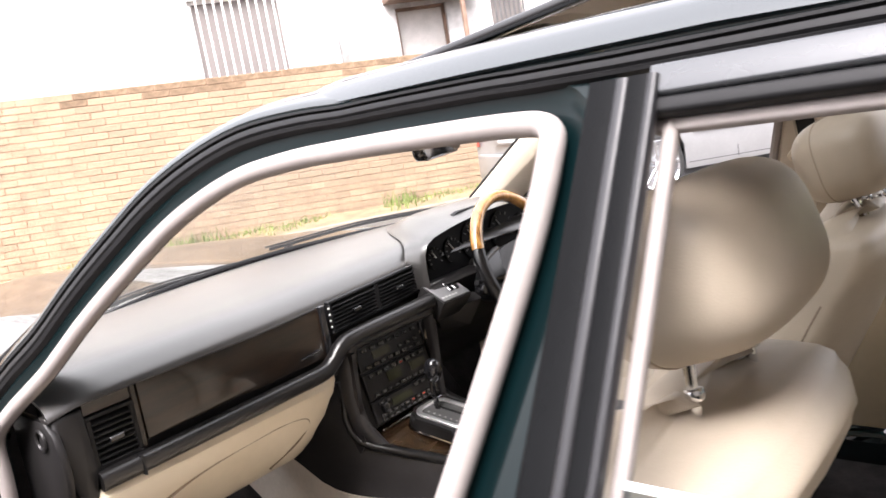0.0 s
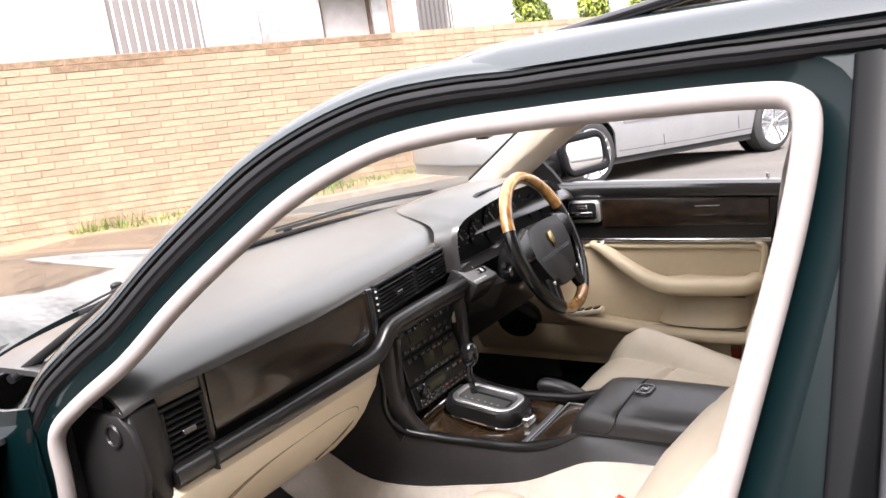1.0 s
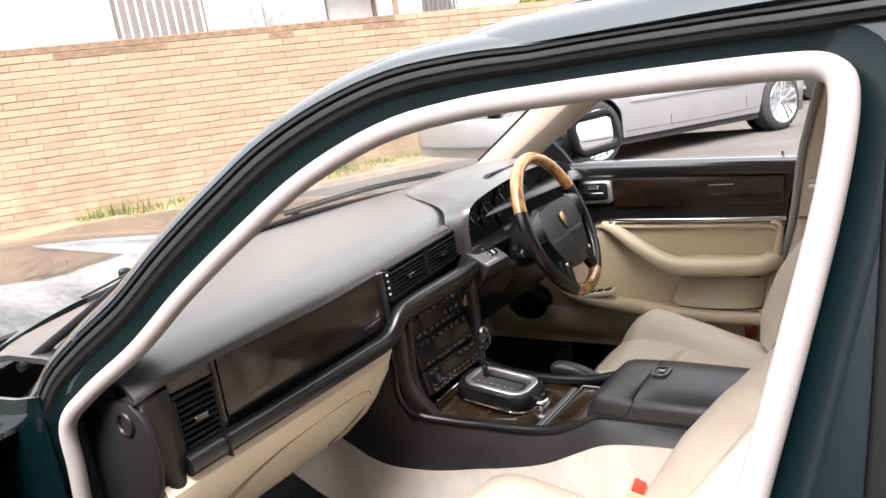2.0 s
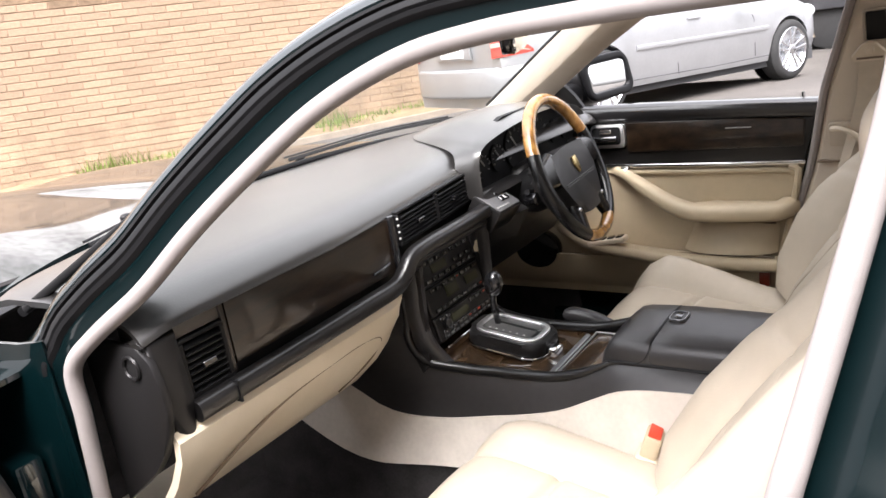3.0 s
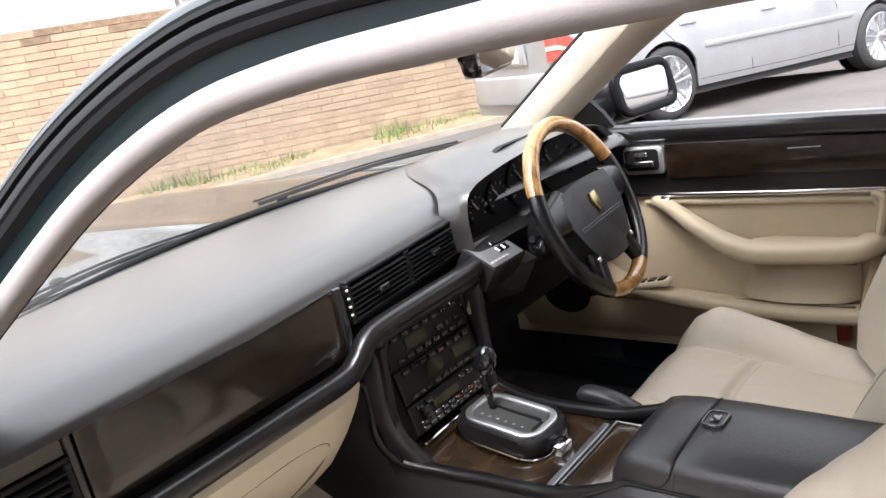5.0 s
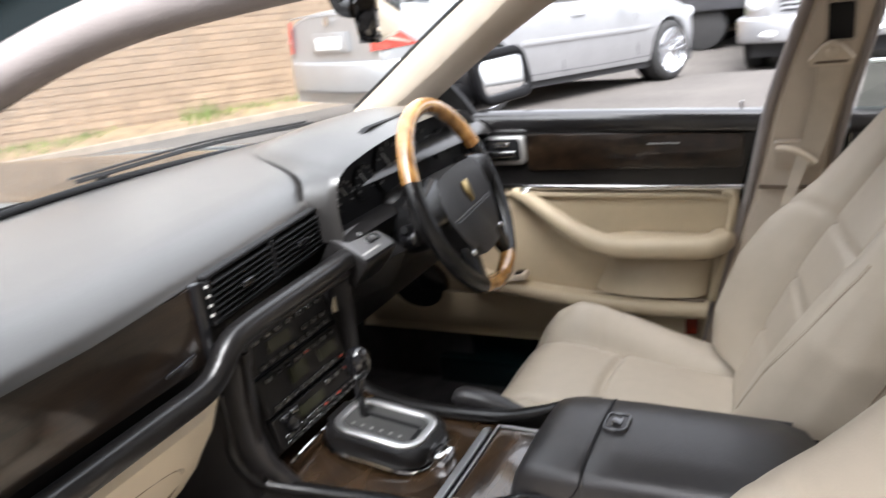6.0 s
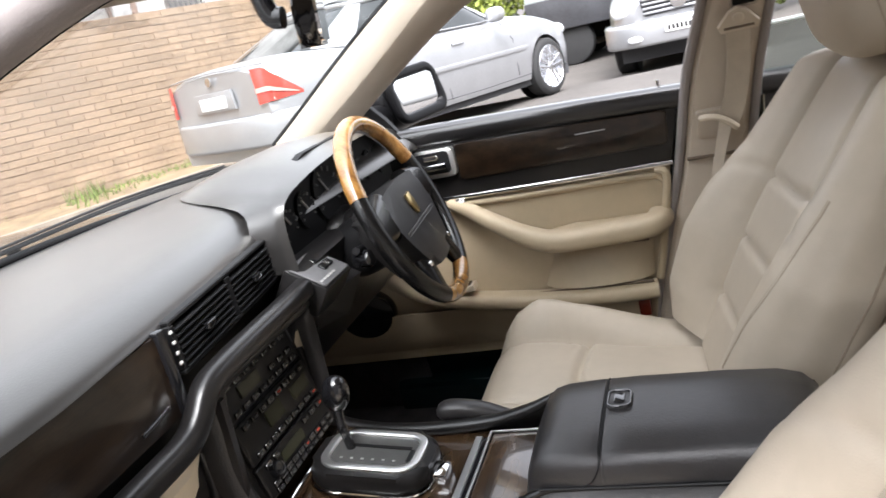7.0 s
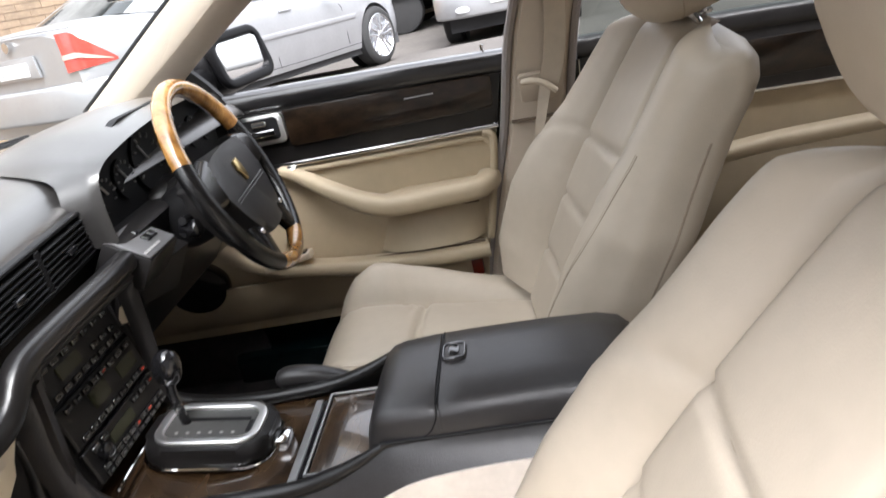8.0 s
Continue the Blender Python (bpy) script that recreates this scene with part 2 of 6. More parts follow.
def wheel(parent, x, y, side, r=0.32, w=0.2, rim=0.215, spokes=5):
    """A road wheel; side is the way its face looks."""
    o = Vector((x, y, r))
    prof = [(rim, -w / 2), (rim + 0.03, -w / 2 - 0.004), (r - 0.02, -w / 2 + 0.01), (r, -w / 2 + 0.035), (r, w / 2 - 0.035), (r - 0.02, w / 2 - 0.01), (rim + 0.03, w / 2 + 0.004), (rim, w / 2)]
    n = 36
    t = part("tyre", skin([[(o.x + side * d, o.y + q * math.cos(2 * math.pi * i / n), o.z + q * math.sin(2 * math.pi * i / n)) for q, d in prof] for i in range(n + 1)], True), tyre_mat, parent)
    bm = skin([[(o.x + side * d, o.y + q * math.cos(2 * math.pi * i / n), o.z + q * math.sin(2 * math.pi * i / n)) for q, d in ((rim + 0.006, w / 2 - 0.004), (rim - 0.004, w / 2 + 0.004), (rim - 0.018, w / 2 - 0.01), (rim - 0.025, w / 2 - 0.09), (0.06, w / 2 - 0.09), (0.0, w / 2 - 0.09))] for i in range(n + 1)])
    part("rim", bm, alloy, t, "bright alloy rim")
    for k in range(spokes):
        for da in (-0.13, 0.13):
            a = 2 * math.pi * (k + 0.25) / spokes + da
            c, s = math.cos(a), math.sin(a)
            pts = [(o.x + side * lerp(w / 2 - 0.012, w / 2 - 0.006, q), o.y + c * lerp(0.045, rim - 0.012, q) - s * da * 0.1, o.z + s * lerp(0.045, rim - 0.012, q) + c * da * 0.1) for q in (0, 0.5, 1)]
            part("spoke", sweep(pts, rrect(0.030, 0.02, 0.006), (side, 0, 0)), alloy, t)
    part("hub_cap", moved(plate(circle(0.05, 20), "x", 0, side * 0.02, 0.004), Matrix.Translation((o.x + side * (w / 2 - 0.016), o.y, o.z))), alloy, t)
    return t

# ---- the ground, the wall and what stands along the street ----
ALONG = Vector((0.84, -0.543, 0)).normalized()      # the street's line
ACROSS = Vector((0.543, 0.84, 0)).normalized()      # from the street to the wall
WALL_AT = 9.0


def street(a, c, z=0.0):
    """A place a metres along the street and c metres across it."""
    return ALONG * a + ACROSS * c + Vector((0, 0, z))


def ground_height(x, y):
    a, c = x * ALONG.x + y * ALONG.y, x * ACROSS.x + y * ACROSS.y
    rise = 0.036 * min(max(6.26 - a, 0.0), 4.2) * interp(c, [(2.6, 0), (4.0, 1), (6.2, 1), (7.9, 0)]) * interp(a, [(-1.5, 0), (1.2, 1)])
    return rise - 0.2 * min(max((x - 8.3) / 1.5, 0.0), 1.0)


asphalt = mat("asphalt", (0.075, 0.067, 0.060), 0.9, vary=0.25, scale=1.2, bump=0.7, bump_scale=120)
xs = [-400, -100, -30, -10, -4, -2, 0] + [0.5 * k for k in range(1, 17)] + [8.3, 8.8, 9.3, 9.8, 10.5, 11.5, 12.5, 13.5, 16, 30, 100, 400]
ys = [-400, -100, -30, -12, -6, -3, -1] + [0.5 * k for k in range(0, 17)] + [10, 14, 20, 40, 100, 400]
tagged(part("ground", skin([[(x, y, ground_height(x, y)) for x in xs] for y in ys]), asphalt), "grey-brown worn asphalt forecourt and street", "ground", kind="structure")

BRICK_L, BRICK_H, JOINT = 0.32, 0.075, 0.010
COURSES = 25
brick_mat = mat("beige_brick", (0.262, 0.186, 0.122), 0.9, vary=0.2, scale=3, bump=0.6, bump_scale=60, island=True)
mortar = mat("tan_mortar", (0.235, 0.157, 0.106), 0.95, vary=0.2, scale=6, bump=0.6, bump_scale=90)
cap_mat = mat("stained_coping_brick", (0.13, 0.088, 0.05), 0.95, vary=0.5, scale=1.5, bump=0.7, bump_scale=50, color2=(0.32, 0.215, 0.135), island=True)
WALL_TOP = COURSES * (BRICK_H + JOINT)


def wall_matrix(z=0.0):
    return Matrix.Translation(street(0, WALL_AT, z + 0.02)) @ Matrix(((ALONG.x, ACROSS.x, 0), (ALONG.y, ACROSS.y, 0), (0, 0, 1))).to_4x4() @ Matrix.Rotation(radians(1.8), 4, "Y")


bm = box(-16, 8.4, -0.004, 0.22, -0.4, WALL_TOP - 0.002)
boundary_wall = tagged(part("boundary_wall", bm, mortar), "long beige brick boundary wall with a stained top course", "wall", kind="structure")
boundary_wall.matrix_basis = wall_matrix()


def brick_mesh(name, material, l, h):
    bm = box(-l / 2, l / 2, 0, 0.1, 0, h, 0.004, 1)
    bmesh.ops.recalc_face_normals(bm, faces=bm.faces)
    me = bpy.data.meshes.new(name)
    bm.to_mesh(me)
    bm.free()
    me.materials.append(material)
    return me


# ---- white rendered building behind the wall ----
render_white = mat("white_render", (0.36, 0.35, 0.335), 0.9, vary=0.5, scale=0.7, color2=(0.74, 0.73, 0.72), bump=0.3, bump_scale=40)
bars_mat = mat("white_painted_bars", (0.7, 0.68, 0.65), 0.6, vary=0.1)
shade_mat = mat("cream_blind", (0.17, 0.152, 0.145), 0.8, vary=0.06, scale=2)
pipe_mat = mat("white_pipe", (0.78, 0.78, 0.77), 0.5, vary=0.05)
rust_mat = mat("brown_post", (0.16, 0.1, 0.07), 0.8, vary=0.3, scale=5)
HOUSE = Matrix.Translation(street(0, WALL_AT + 2.5)) @ Matrix(((ALONG.x, ACROSS.x, 0), (ALONG.y, ACROSS.y, 0), (0, 0, 1))).to_4x4()
house = thing("white_building", "white rendered house with stained walls and barred windows", "house", HOUSE)
OPENINGS = [(-0.1, 1.35, 1.9, 3.56), (3.2, 4.1, 0.5, 3.05), (4.9, 5.6, 1.9, 3.15)]


def house_wall():
    """The front wall, with its openings left free."""
    bm = bmesh.new()
    cuts = sorted({-16.0, 6.3} | {v for o in OPENINGS for v in o[:2]})
    for a, b in zip(cuts, cuts[1:]):
        hole = [o for o in OPENINGS if o[0] <= a and o[1] >= b]
        for lo, hi in ((-0.3, hole[0][2]), (hole[0][3], 6.2)) if hole else ((-0.3, 6.2),):
            box(a, b, 0, 0.25, lo, hi, bm=bm)
    bmesh.ops.remove_doubles(bm, verts=bm.verts[:], dist=1e-4)
    return bm


part("wall", house_wall(), render_white, house)
part("side_wall", box(6.05, 6.3, 0.25, 8, -0.3, 6.2), render_white, house)
part("roof", skin([[(-16.3, -0.4, 6.1), (6.6, -0.4, 6.1)], [(-16.3, 4, 8.0), (6.6, 4, 8.0)], [(-16.3, 8.4, 6.1), (6.6, 8.4, 6.1)]]), mat("roof_tile", (0.3, 0.13, 0.08), 0.8, vary=0.3, scale=3), house)
for k, (a, b, c, d) in enumerate(OPENINGS):
    w = part("window" if k != 1 else "door", box(a, b, 0.14, 0.18, c, d), shade_mat if k != 1 else mat("pale_door", (0.42, 0.40, 0.38), 0.6, vary=0.1), house)
    fr = bmesh.new()
    for x in (a, b - 0.05):
        box(x, x + 0.05, 0.08, 0.14, c, d, bm=fr)
    box(a, b, 0.08, 0.14, c, c + 0.05, bm=fr)
    box(a, b, 0.08, 0.14, d - 0.05, d, bm=fr)
    part("frame", fr, bars_mat if k != 1 else rust_mat, w)
    if k != 1:
        n = 11 if k == 0 else 8
        for i in range(1, n):
            x = lerp(a, b, i / n)
            part("bar", box(x - 0.012, x + 0.012, -0.05, -0.026, c + 0.02, d), bars_mat if k == 0 else mat("dark_bars", (0.08, 0.08, 0.08), 0.5), w)
part("downpipe", sweep([(2.1, -0.06, -0.2), (2.1, -0.06, 6.0)], circle(0.045, 10), (0, 1, 0)), pipe_mat, house)
part("canopy", box(3.0, 4.6, -0.6, 0, 3.12, 3.22, 0.01), rust_mat, house)
part("post", box(4.18, 4.25, -0.58, -0.5, -0.3, 3.12, 0.01), rust_mat, house)

# ---- parked vehicles ----
lens_red = mat("red_tail_lens", (0.42, 0.05, 0.035), 0.15, coat=1.0, vary=0.1, scale=30)
lens_clear = mat("clear_lens", (0.75, 0.77, 0.78), 0.1, coat=1.0, vary=0.05)
plate_white = mat("pale_number_plate", (0.75, 0.75, 0.73), 0.4, vary=0.04)
plate_black = mat("black_number_plate", (0.02, 0.02, 0.02), 0.4, vary=0.04)
gap_mat = mat("panel_gap", (0.05, 0.05, 0.052), 0.8, vary=0.05)
dark_glass = mat("dark_car_glass", (0.015, 0.018, 0.018), 0.05, coat=0.3, vary=0.2, spec=0.5)


def smooth_table(pairs, n):
    return [(p.x, p.y) for p in curve_through([(a, b, 0) for a, b in pairs], n)]


def car_body(axles, arch, hub, low, width, shoulder, top):
    """The lower body as one sheet across the car: width, shoulder and top are tables along the length."""
    y0, y1 = width[0][0], width[-1][0]
    ys_ = sorted(set(np.linspace(y0, y1, 56).round(4)) | {round(a + k * arch, 4) for a in axles for k in np.linspace(-1, 1, 19)})
    rows = []
    for y in ys_:
        lo = low
        for a in axles:
            if abs(y - a) < arch:
                lo = max(low, hub + math.sqrt(max(0, arch * arch - (y - a) ** 2)))
        w, s, t = interp(y, width), interp(y, shoulder), interp(y, top)
        zz = [lo, lerp(lo, s, 0.25), lerp(lo, s, 0.5), lerp(lo, s, 0.75), lerp(lo, s, 0.92), s]
        half = [(w * interp((z - low) / (s - low), [(0, 0.95), (0.2, 0.985), (0.5, 1.0), (0.8, 0.985), (0.95, 0.965), (1, 0.93)]), z) for z in zz]
        half += [(w * 0.86, lerp(s, t, 0.45)), (w * 0.6, lerp(s, t, 0.85)), (w * 0.3, t), (0, t + 0.006)]
        rows.append([(x, y, z) for x, z in half] + [(-x, y, z) for x, z in half[-2::-1]])
    return rows


def road_car(name, label, m, P, paint_m, group):
    """A parked car from a table of its lines."""
    c = thing(name, label, "car", m, group)
    body = part("body", thick(skin(car_body(P["axles"], P["arch"], P["r"], P["low"], P["width"], P["shoulder"], P["top"])), 0.02), paint_m, c, smooth=40)
    for end in (0, -1):
        row = car_body(P["axles"], P["arch"], P["r"], P["low"], P["width"], P["shoulder"], P["top"])[end]
        bm = bmesh.new()
        bm.faces.new([bm.verts.new(p) for p in row])
        part("end_panel", bm, paint_m, body)
    # glasshouse: base line at the waist, upper line at the roof edge
    base, roof = P["waist"], P["roof"]
    n = 28
    def ring(tab, k):
        y, x, z = (interp(k, [(t[0], t[j]) for t in tab]) for j in (1, 2, 3))
        return x, y, z
    ks = np.linspace(0, 1, n)
    rows = []
    for v in (0, 0.35, 0.7, 1):
        rows.append([])
        for k in ks:
            a, b = ring(base, k), ring(roof, k)
            rows[-1].append(tuple(lerp(p, q, v) + (0.02 * math.sin(math.pi * v) if i == 0 and p > 0.05 else 0) for i, (p, q) in enumerate(zip(a, b))))
    for s in (-1, 1):
        part("glass", skin([[(s * x, y, z) for x, y, z in r] for r in rows]), dark_glass, c, "dark tinted windows", smooth=60)
        for k0, k1 in P["pillars"]:
            post = []
            for v in (0, 0.2, 0.4, 0.6, 0.8, 1.0):
                line = []
                for k in np.linspace(k0, k1, 6):
                    a_, b_ = ring(base, k), ring(roof, k)
                    p_ = [lerp(i_, j_, v) for i_, j_ in zip(a_, b_)]
                    line.append((s * (p_[0] + 0.02 * math.sin(math.pi * v) + 0.008), p_[1], p_[2] + 0.002))
                post.append(line)
            part("pillar", thick(skin(post), 0.006), paint_m if k1 - k0 > 0.02 else gap_mat, c)
        edge = [(s * x, y, z) for x, y, z in rows[3]]
        part("roof_rail", sweep(edge, rrect(0.06, 0.05, 0.018), (0, 0, 1)), paint_m, c)
        bs = [(s * (x + 0.01), y, z - 0.004) for x, y, z in rows[0][3:-3]]
        part("waist_trim", sweep(bs, rrect(0.02, 0.016, 0.005), (0, 0, 1)), paint_m, c)
    top = []
    for k in ks:
        x, y, z = ring(roof, k)
        top.append([(x * u, y, z + 0.03 + 0.035 * (1 - u * u)) for u in np.linspace(-1, 1, 9)])
    part("roof", thick(skin(top), 0.02), paint_m, c)
    for s in (-1, 1):
        for y in P["axles"]:
            wheel(c, s * (P["track"]), y, s, P["r"], P["tyre_w"], P["rim"])
            part("wheel_well", moved(plate(circle(P["arch"] * 0.99, 24), "x", 0, s * 0.01), Matrix.Translation((s * (P["track"] - 0.16), y, P["r"] + 0.02))), rubber, c)
        for pts in P["gaps"]:
            part("door_gap", sweep([(s * (interp(y, P["width"]) * interp(z, [(0.3, 0.985), (0.55, 1.0), (0.8, 0.985), (0.95, 0.945)]) + 0.001), y, z) for y, z in pts], rrect(0.006, 0.004, 0.001, 1), (s, 0, 0)), gap_mat, c)
        for y, z in P["handles"]:
            part("door_handle", sweep([(s * (interp(y, P["width"]) * 0.985 + 0.012), y + d, z) for d in (-0.09, 0, 0.09)], rrect(0.022, 0.018, 0.006), (s, 0, 0)), paint_m, c)
        y, x, z = P["mirror"]
        part("wing_mirror", ellipsoid((s * x, y, z), 0.11, 0.06, 0.075, 2.6), paint_m, c)
    part("underbody", box(-P["track"], P["track"], P["axles"][0] - 0.5, P["axles"][1] + 0.5, 0.17, P["low"] + 0.05), gap_mat, c)
    return c


def turn_matrix(origin, forward):
    f = Vector((forward[0], forward[1], 0)).normalized()
    r = Vector((f.y, -f.x, 0))
    return Matrix.Translation(origin) @ Matrix(((r.x, f.x, 0), (r.y, f.y, 0), (0, 0, 1))).to_4x4()


fwd = Matrix.Rotation(radians(8), 3, "Z") @ Vector((ALONG.x, ALONG.y, 0))
right = Vector((fwd.y, -fwd.x, 0))
org = Vector((8.0, 0.85, 0)) - right * 0.85 - fwd * 2.715
SEDAN = dict(
    axles=(0.0, 2.715), arch=0.355, r=0.315, low=0.24, track=0.76, tyre_w=0.215, rim=0.235,
    width=[(-1.02, 0.72), (-0.95, 0.79), (-0.8, 0.825), (-0.4, 0.855), (0.3, 0.862), (1.5, 0.865), (2.4, 0.862), (3.0, 0.83), (3.25, 0.76), (3.42, 0.62), (3.48, 0.5)],
    shoulder=[(-1.02, 0.86), (-0.9, 0.93), (-0.5, 0.955), (0.3, 0.95), (1.5, 0.93), (2.1, 0.91), (2.7, 0.86), (3.2, 0.74), (3.48, 0.62)],
    top=[(-1.02, 0.98), (-0.98, 1.02), (-0.6, 1.04), (-0.2, 1.03), (1.9, 1.0), (2.1, 1.0), (2.6, 0.95), (3.1, 0.84), (3.4, 0.72), (3.48, 0.64)],
    waist=[(0, -0.52, 0.0, 1.03), (0.05, -0.5, 0.45, 1.03), (0.12, -0.38, 0.70, 1.01), (0.2, 0.0, 0.80, 0.965), (0.5, 0.9, 0.815, 0.945), (0.8, 1.75, 0.80, 0.935), (0.88, 1.98, 0.72, 0.96), (0.95, 2.1, 0.45, 1.0), (1, 2.14, 0.0, 1.01)],
    roof=[(0, 0.22, 0.0, 1.35), (0.05, 0.22, 0.35, 1.345), (0.12, 0.24, 0.53, 1.325), (0.2, 0.35, 0.575, 1.335), (0.5, 0.8, 0.59, 1.365), (0.8, 1.2, 0.57, 1.345), (0.88, 1.3, 0.53, 1.33), (0.95, 1.36, 0.3, 1.345), (1, 1.38, 0.0, 1.35)],
    pillars=[(0.10, 0.185), (0.525, 0.540), (0.845, 0.880)],
    gaps=[[(0.98, 0.28), (0.98, 0.93)], [(2.12, 0.32), (2.10, 0.7), (1.95, 0.9)], [(0.14, 0.62), (0.0, 0.75), (-0.02, 0.93)], [(-0.6, 0.55), (-0.1, 0.52)], [(0.36, 0.30), (1.5, 0.29), (2.34, 0.30)]],
    handles=[(0.25, 0.79), (1.2, 0.785)], mirror=(1.78, 0.93, 0.98))
sedan = road_car("silver_saloon", "silver saloon car parked along the brick wall", turn_matrix(org, fwd) @ pose(0, 2.715, 0, -2.1, 0, 0) @ pose(0, -2.715, 0), SEDAN, silver, "parked cars")
for s in (-1, 1):
    rows = []
    for q in np.linspace(0, 1, 13):
        if q < 0.45:
            x, y = lerp(0.63, 0.775, q / 0.45), lerp(-1.05, -0.985, (q / 0.45) ** 2)
        else:
            y = lerp(-0.985, -0.74, (q - 0.45) / 0.55)
            x = interp(y, SEDAN["width"]) * 0.985 + 0.012
        hi = lerp(0.955, 0.72, max(0, (q - 0.38) / 0.62) ** 0.9)
        lo = lerp(0.675, 0.70, q)
        rows.append([(s * x * interp(z, [(0.7, 1.0), (0.85, 0.99), (0.95, 0.97)]), y, z) for z in np.linspace(lo, hi, 7)])
    tl = part("tail_lamp", thick(skin(rows), 0.012), lens_red, sedan, "red tail lamp with pale bands")
    pale = mat("pink_lens", (0.72, 0.34, 0.29), 0.15, coat=1.0)
    for j, k in ((1.9, 2.7),):
        band = [[Vector(r[int(q)]).lerp(Vector(r[min(6, int(q) + 1)]), q % 1) + Vector((s * 0.007, -0.007, 0)) for q in (j, (j + k) / 2, k)] for r in rows[:-1]]
        part("pale_band", skin(band), pale, tl)
    part("side_moulding", sweep([(s * (interp(y, SEDAN["width"]) + 0.006), y, 0.585) for y in (0.42, 0.9, 1.6, 2.3)], rrect(0.014, 0.045, 0.005), (0, 0, 1)), silver, sedan)
    part("headlamp", ellipsoid((s * 0.55, 3.25, 0.68), 0.18, 0.16, 0.09), lens_clear, sedan)
part("rear_bumper", sweep(curve_through([(-0.86, -0.45, 0.47), (-0.80, -0.92, 0.47), (-0.4, -1.08, 0.47), (0, -1.10, 0.47), (0.4, -1.08, 0.47), (0.80, -0.92, 0.47), (0.86, -0.45, 0.47)], 4), rrect(0.06, 0.26, 0.028), (0, 0, 1)), silver, sedan)
part("plate_recess", plate([(-0.30, 0.68), (0.30, 0.68), (0.28, 0.84), (-0.28, 0.84)], "y", -1.05, -1.03, 0.004), silver, sedan)
pn = part("number_plate", box(-0.19, 0.19, -1.062, -1.05, 0.70, 0.80, 0.003), plate_white, sedan)
for k in range(6):
    part("plate_bar", box(-0.15 + 0.052 * k, -0.115 + 0.052 * k, -1.0645, -1.0625, 0.722, 0.778), grey_mark, pn)
part("boot_badge", moved(plate(circle(0.04, 16), "y", -0.008, 0.0), Matrix.Translation((0, -1.045, 0.93))), chrome, sedan)
part("boot_edge", sweep([(x, -1.03 + 0.05 * (x / 0.7) ** 2, 1.0 - 0.02 * (x / 0.7) ** 2) for x in np.linspace(-0.7, 0.7, 9)], rrect(0.02, 0.012, 0.004), (0, 0, 1)), silver, sedan)

suv_fwd = Vector((-0.93, 0.05, 0)).normalized()
SUV = dict(
    axles=(0.0, 2.82), arch=0.42, r=0.36, low=0.36, track=0.80, tyre_w=0.25, rim=0.22,
    width=[(-0.9, 0.80), (-0.8, 0.88), (0.0, 0.92), (1.5, 0.92), (2.8, 0.92), (3.2, 0.90), (3.45, 0.82), (3.58, 0.66), (3.62, 0.55)],
    shoulder=[(-0.9, 1.02), (0.0, 1.06), (1.5, 1.05), (2.3, 1.04), (3.0, 0.98), (3.4, 0.90), (3.62, 0.84)],
    top=[(-0.9, 1.1), (0.0, 1.12), (2.2, 1.14), (2.6, 1.13), (3.1, 1.08), (3.45, 1.0), (3.62, 0.93)],
    waist=[(0, -0.85, 0.0, 1.10), (0.05, -0.84, 0.6, 1.10), (0.12, -0.75, 0.82, 1.09), (0.2, -0.3, 0.86, 1.075), (0.5, 0.8, 0.87, 1.065), (0.8, 1.75, 0.86, 1.055), (0.88, 2.1, 0.80, 1.08), (0.95, 2.3, 0.5, 1.13), (1, 2.36, 0.0, 1.14)],
    roof=[(0, -0.75, 0.0, 1.68), (0.05, -0.74, 0.4, 1.68), (0.12, -0.68, 0.60, 1.67), (0.2, -0.3, 0.66, 1.69), (0.5, 0.6, 0.67, 1.72), (0.8, 1.35, 0.65, 1.70), (0.88, 1.5, 0.60, 1.68), (0.95, 1.58, 0.35, 1.69), (1, 1.6, 0.0, 1.70)],
    pillars=[(0.11, 0.17), (0.285, 0.315), (0.535, 0.565), (0.845, 0.880)],
    gaps=[[(0.85, 0.45), (0.85, 1.04)], [(2.1, 0.45), (2.05, 0.9), (1.9, 1.03)]],
    handles=[(0.15, 0.93), (1.1, 0.93)], mirror=(1.85, 1.05, 1.16))
suv_org = Vector((9.75, -0.62, -0.2)) - suv_fwd * 3.3
suv = road_car("silver_offroader", "silver off-road wagon parked facing the forecourt", turn_matrix(suv_org, suv_fwd), SUV, silver, "parked cars")
gr = part("grille", plate([(-0.42, 0.72), (0.42, 0.72), (0.46, 0.92), (0.40, 0.96), (-0.40, 0.96), (-0.46, 0.92)], "y", 3.60, 3.65, 0.01), gap_mat, suv)
for z in (0.755, 0.81, 0.865, 0.92):
    part("grille_bar", box(-0.43, 0.43, 3.645, 3.675, z - 0.014, z + 0.014, 0.006), silver, gr)
part("badge", moved(plate(circle(0.10, 24), "y", 3.66, 3.70, 0.01), Matrix.Translation((0, 0, 0.85))), chrome, gr, "plain round chrome badge")
part("front_bumper", sweep(curve_through([(-0.93, 3.15, 0.52), (-0.86, 3.52, 0.52), (-0.45, 3.70, 0.52), (0, 3.73, 0.52), (0.45, 3.70, 0.52), (0.86, 3.52, 0.52), (0.93, 3.15, 0.52)], 4), rrect(0.10, 0.30, 0.04), (0, 0, 1)), silver, suv)
sp = part("number_plate", box(-0.19, 0.19, 3.785, 3.80, 0.50, 0.60, 0.003), plate_white, suv)
for k in range(7):
    part("plate_bar", box(-0.17 + 0.049 * k, -0.135 + 0.049 * k, 3.80, 3.803, 0.52, 0.58), plate_black, sp)
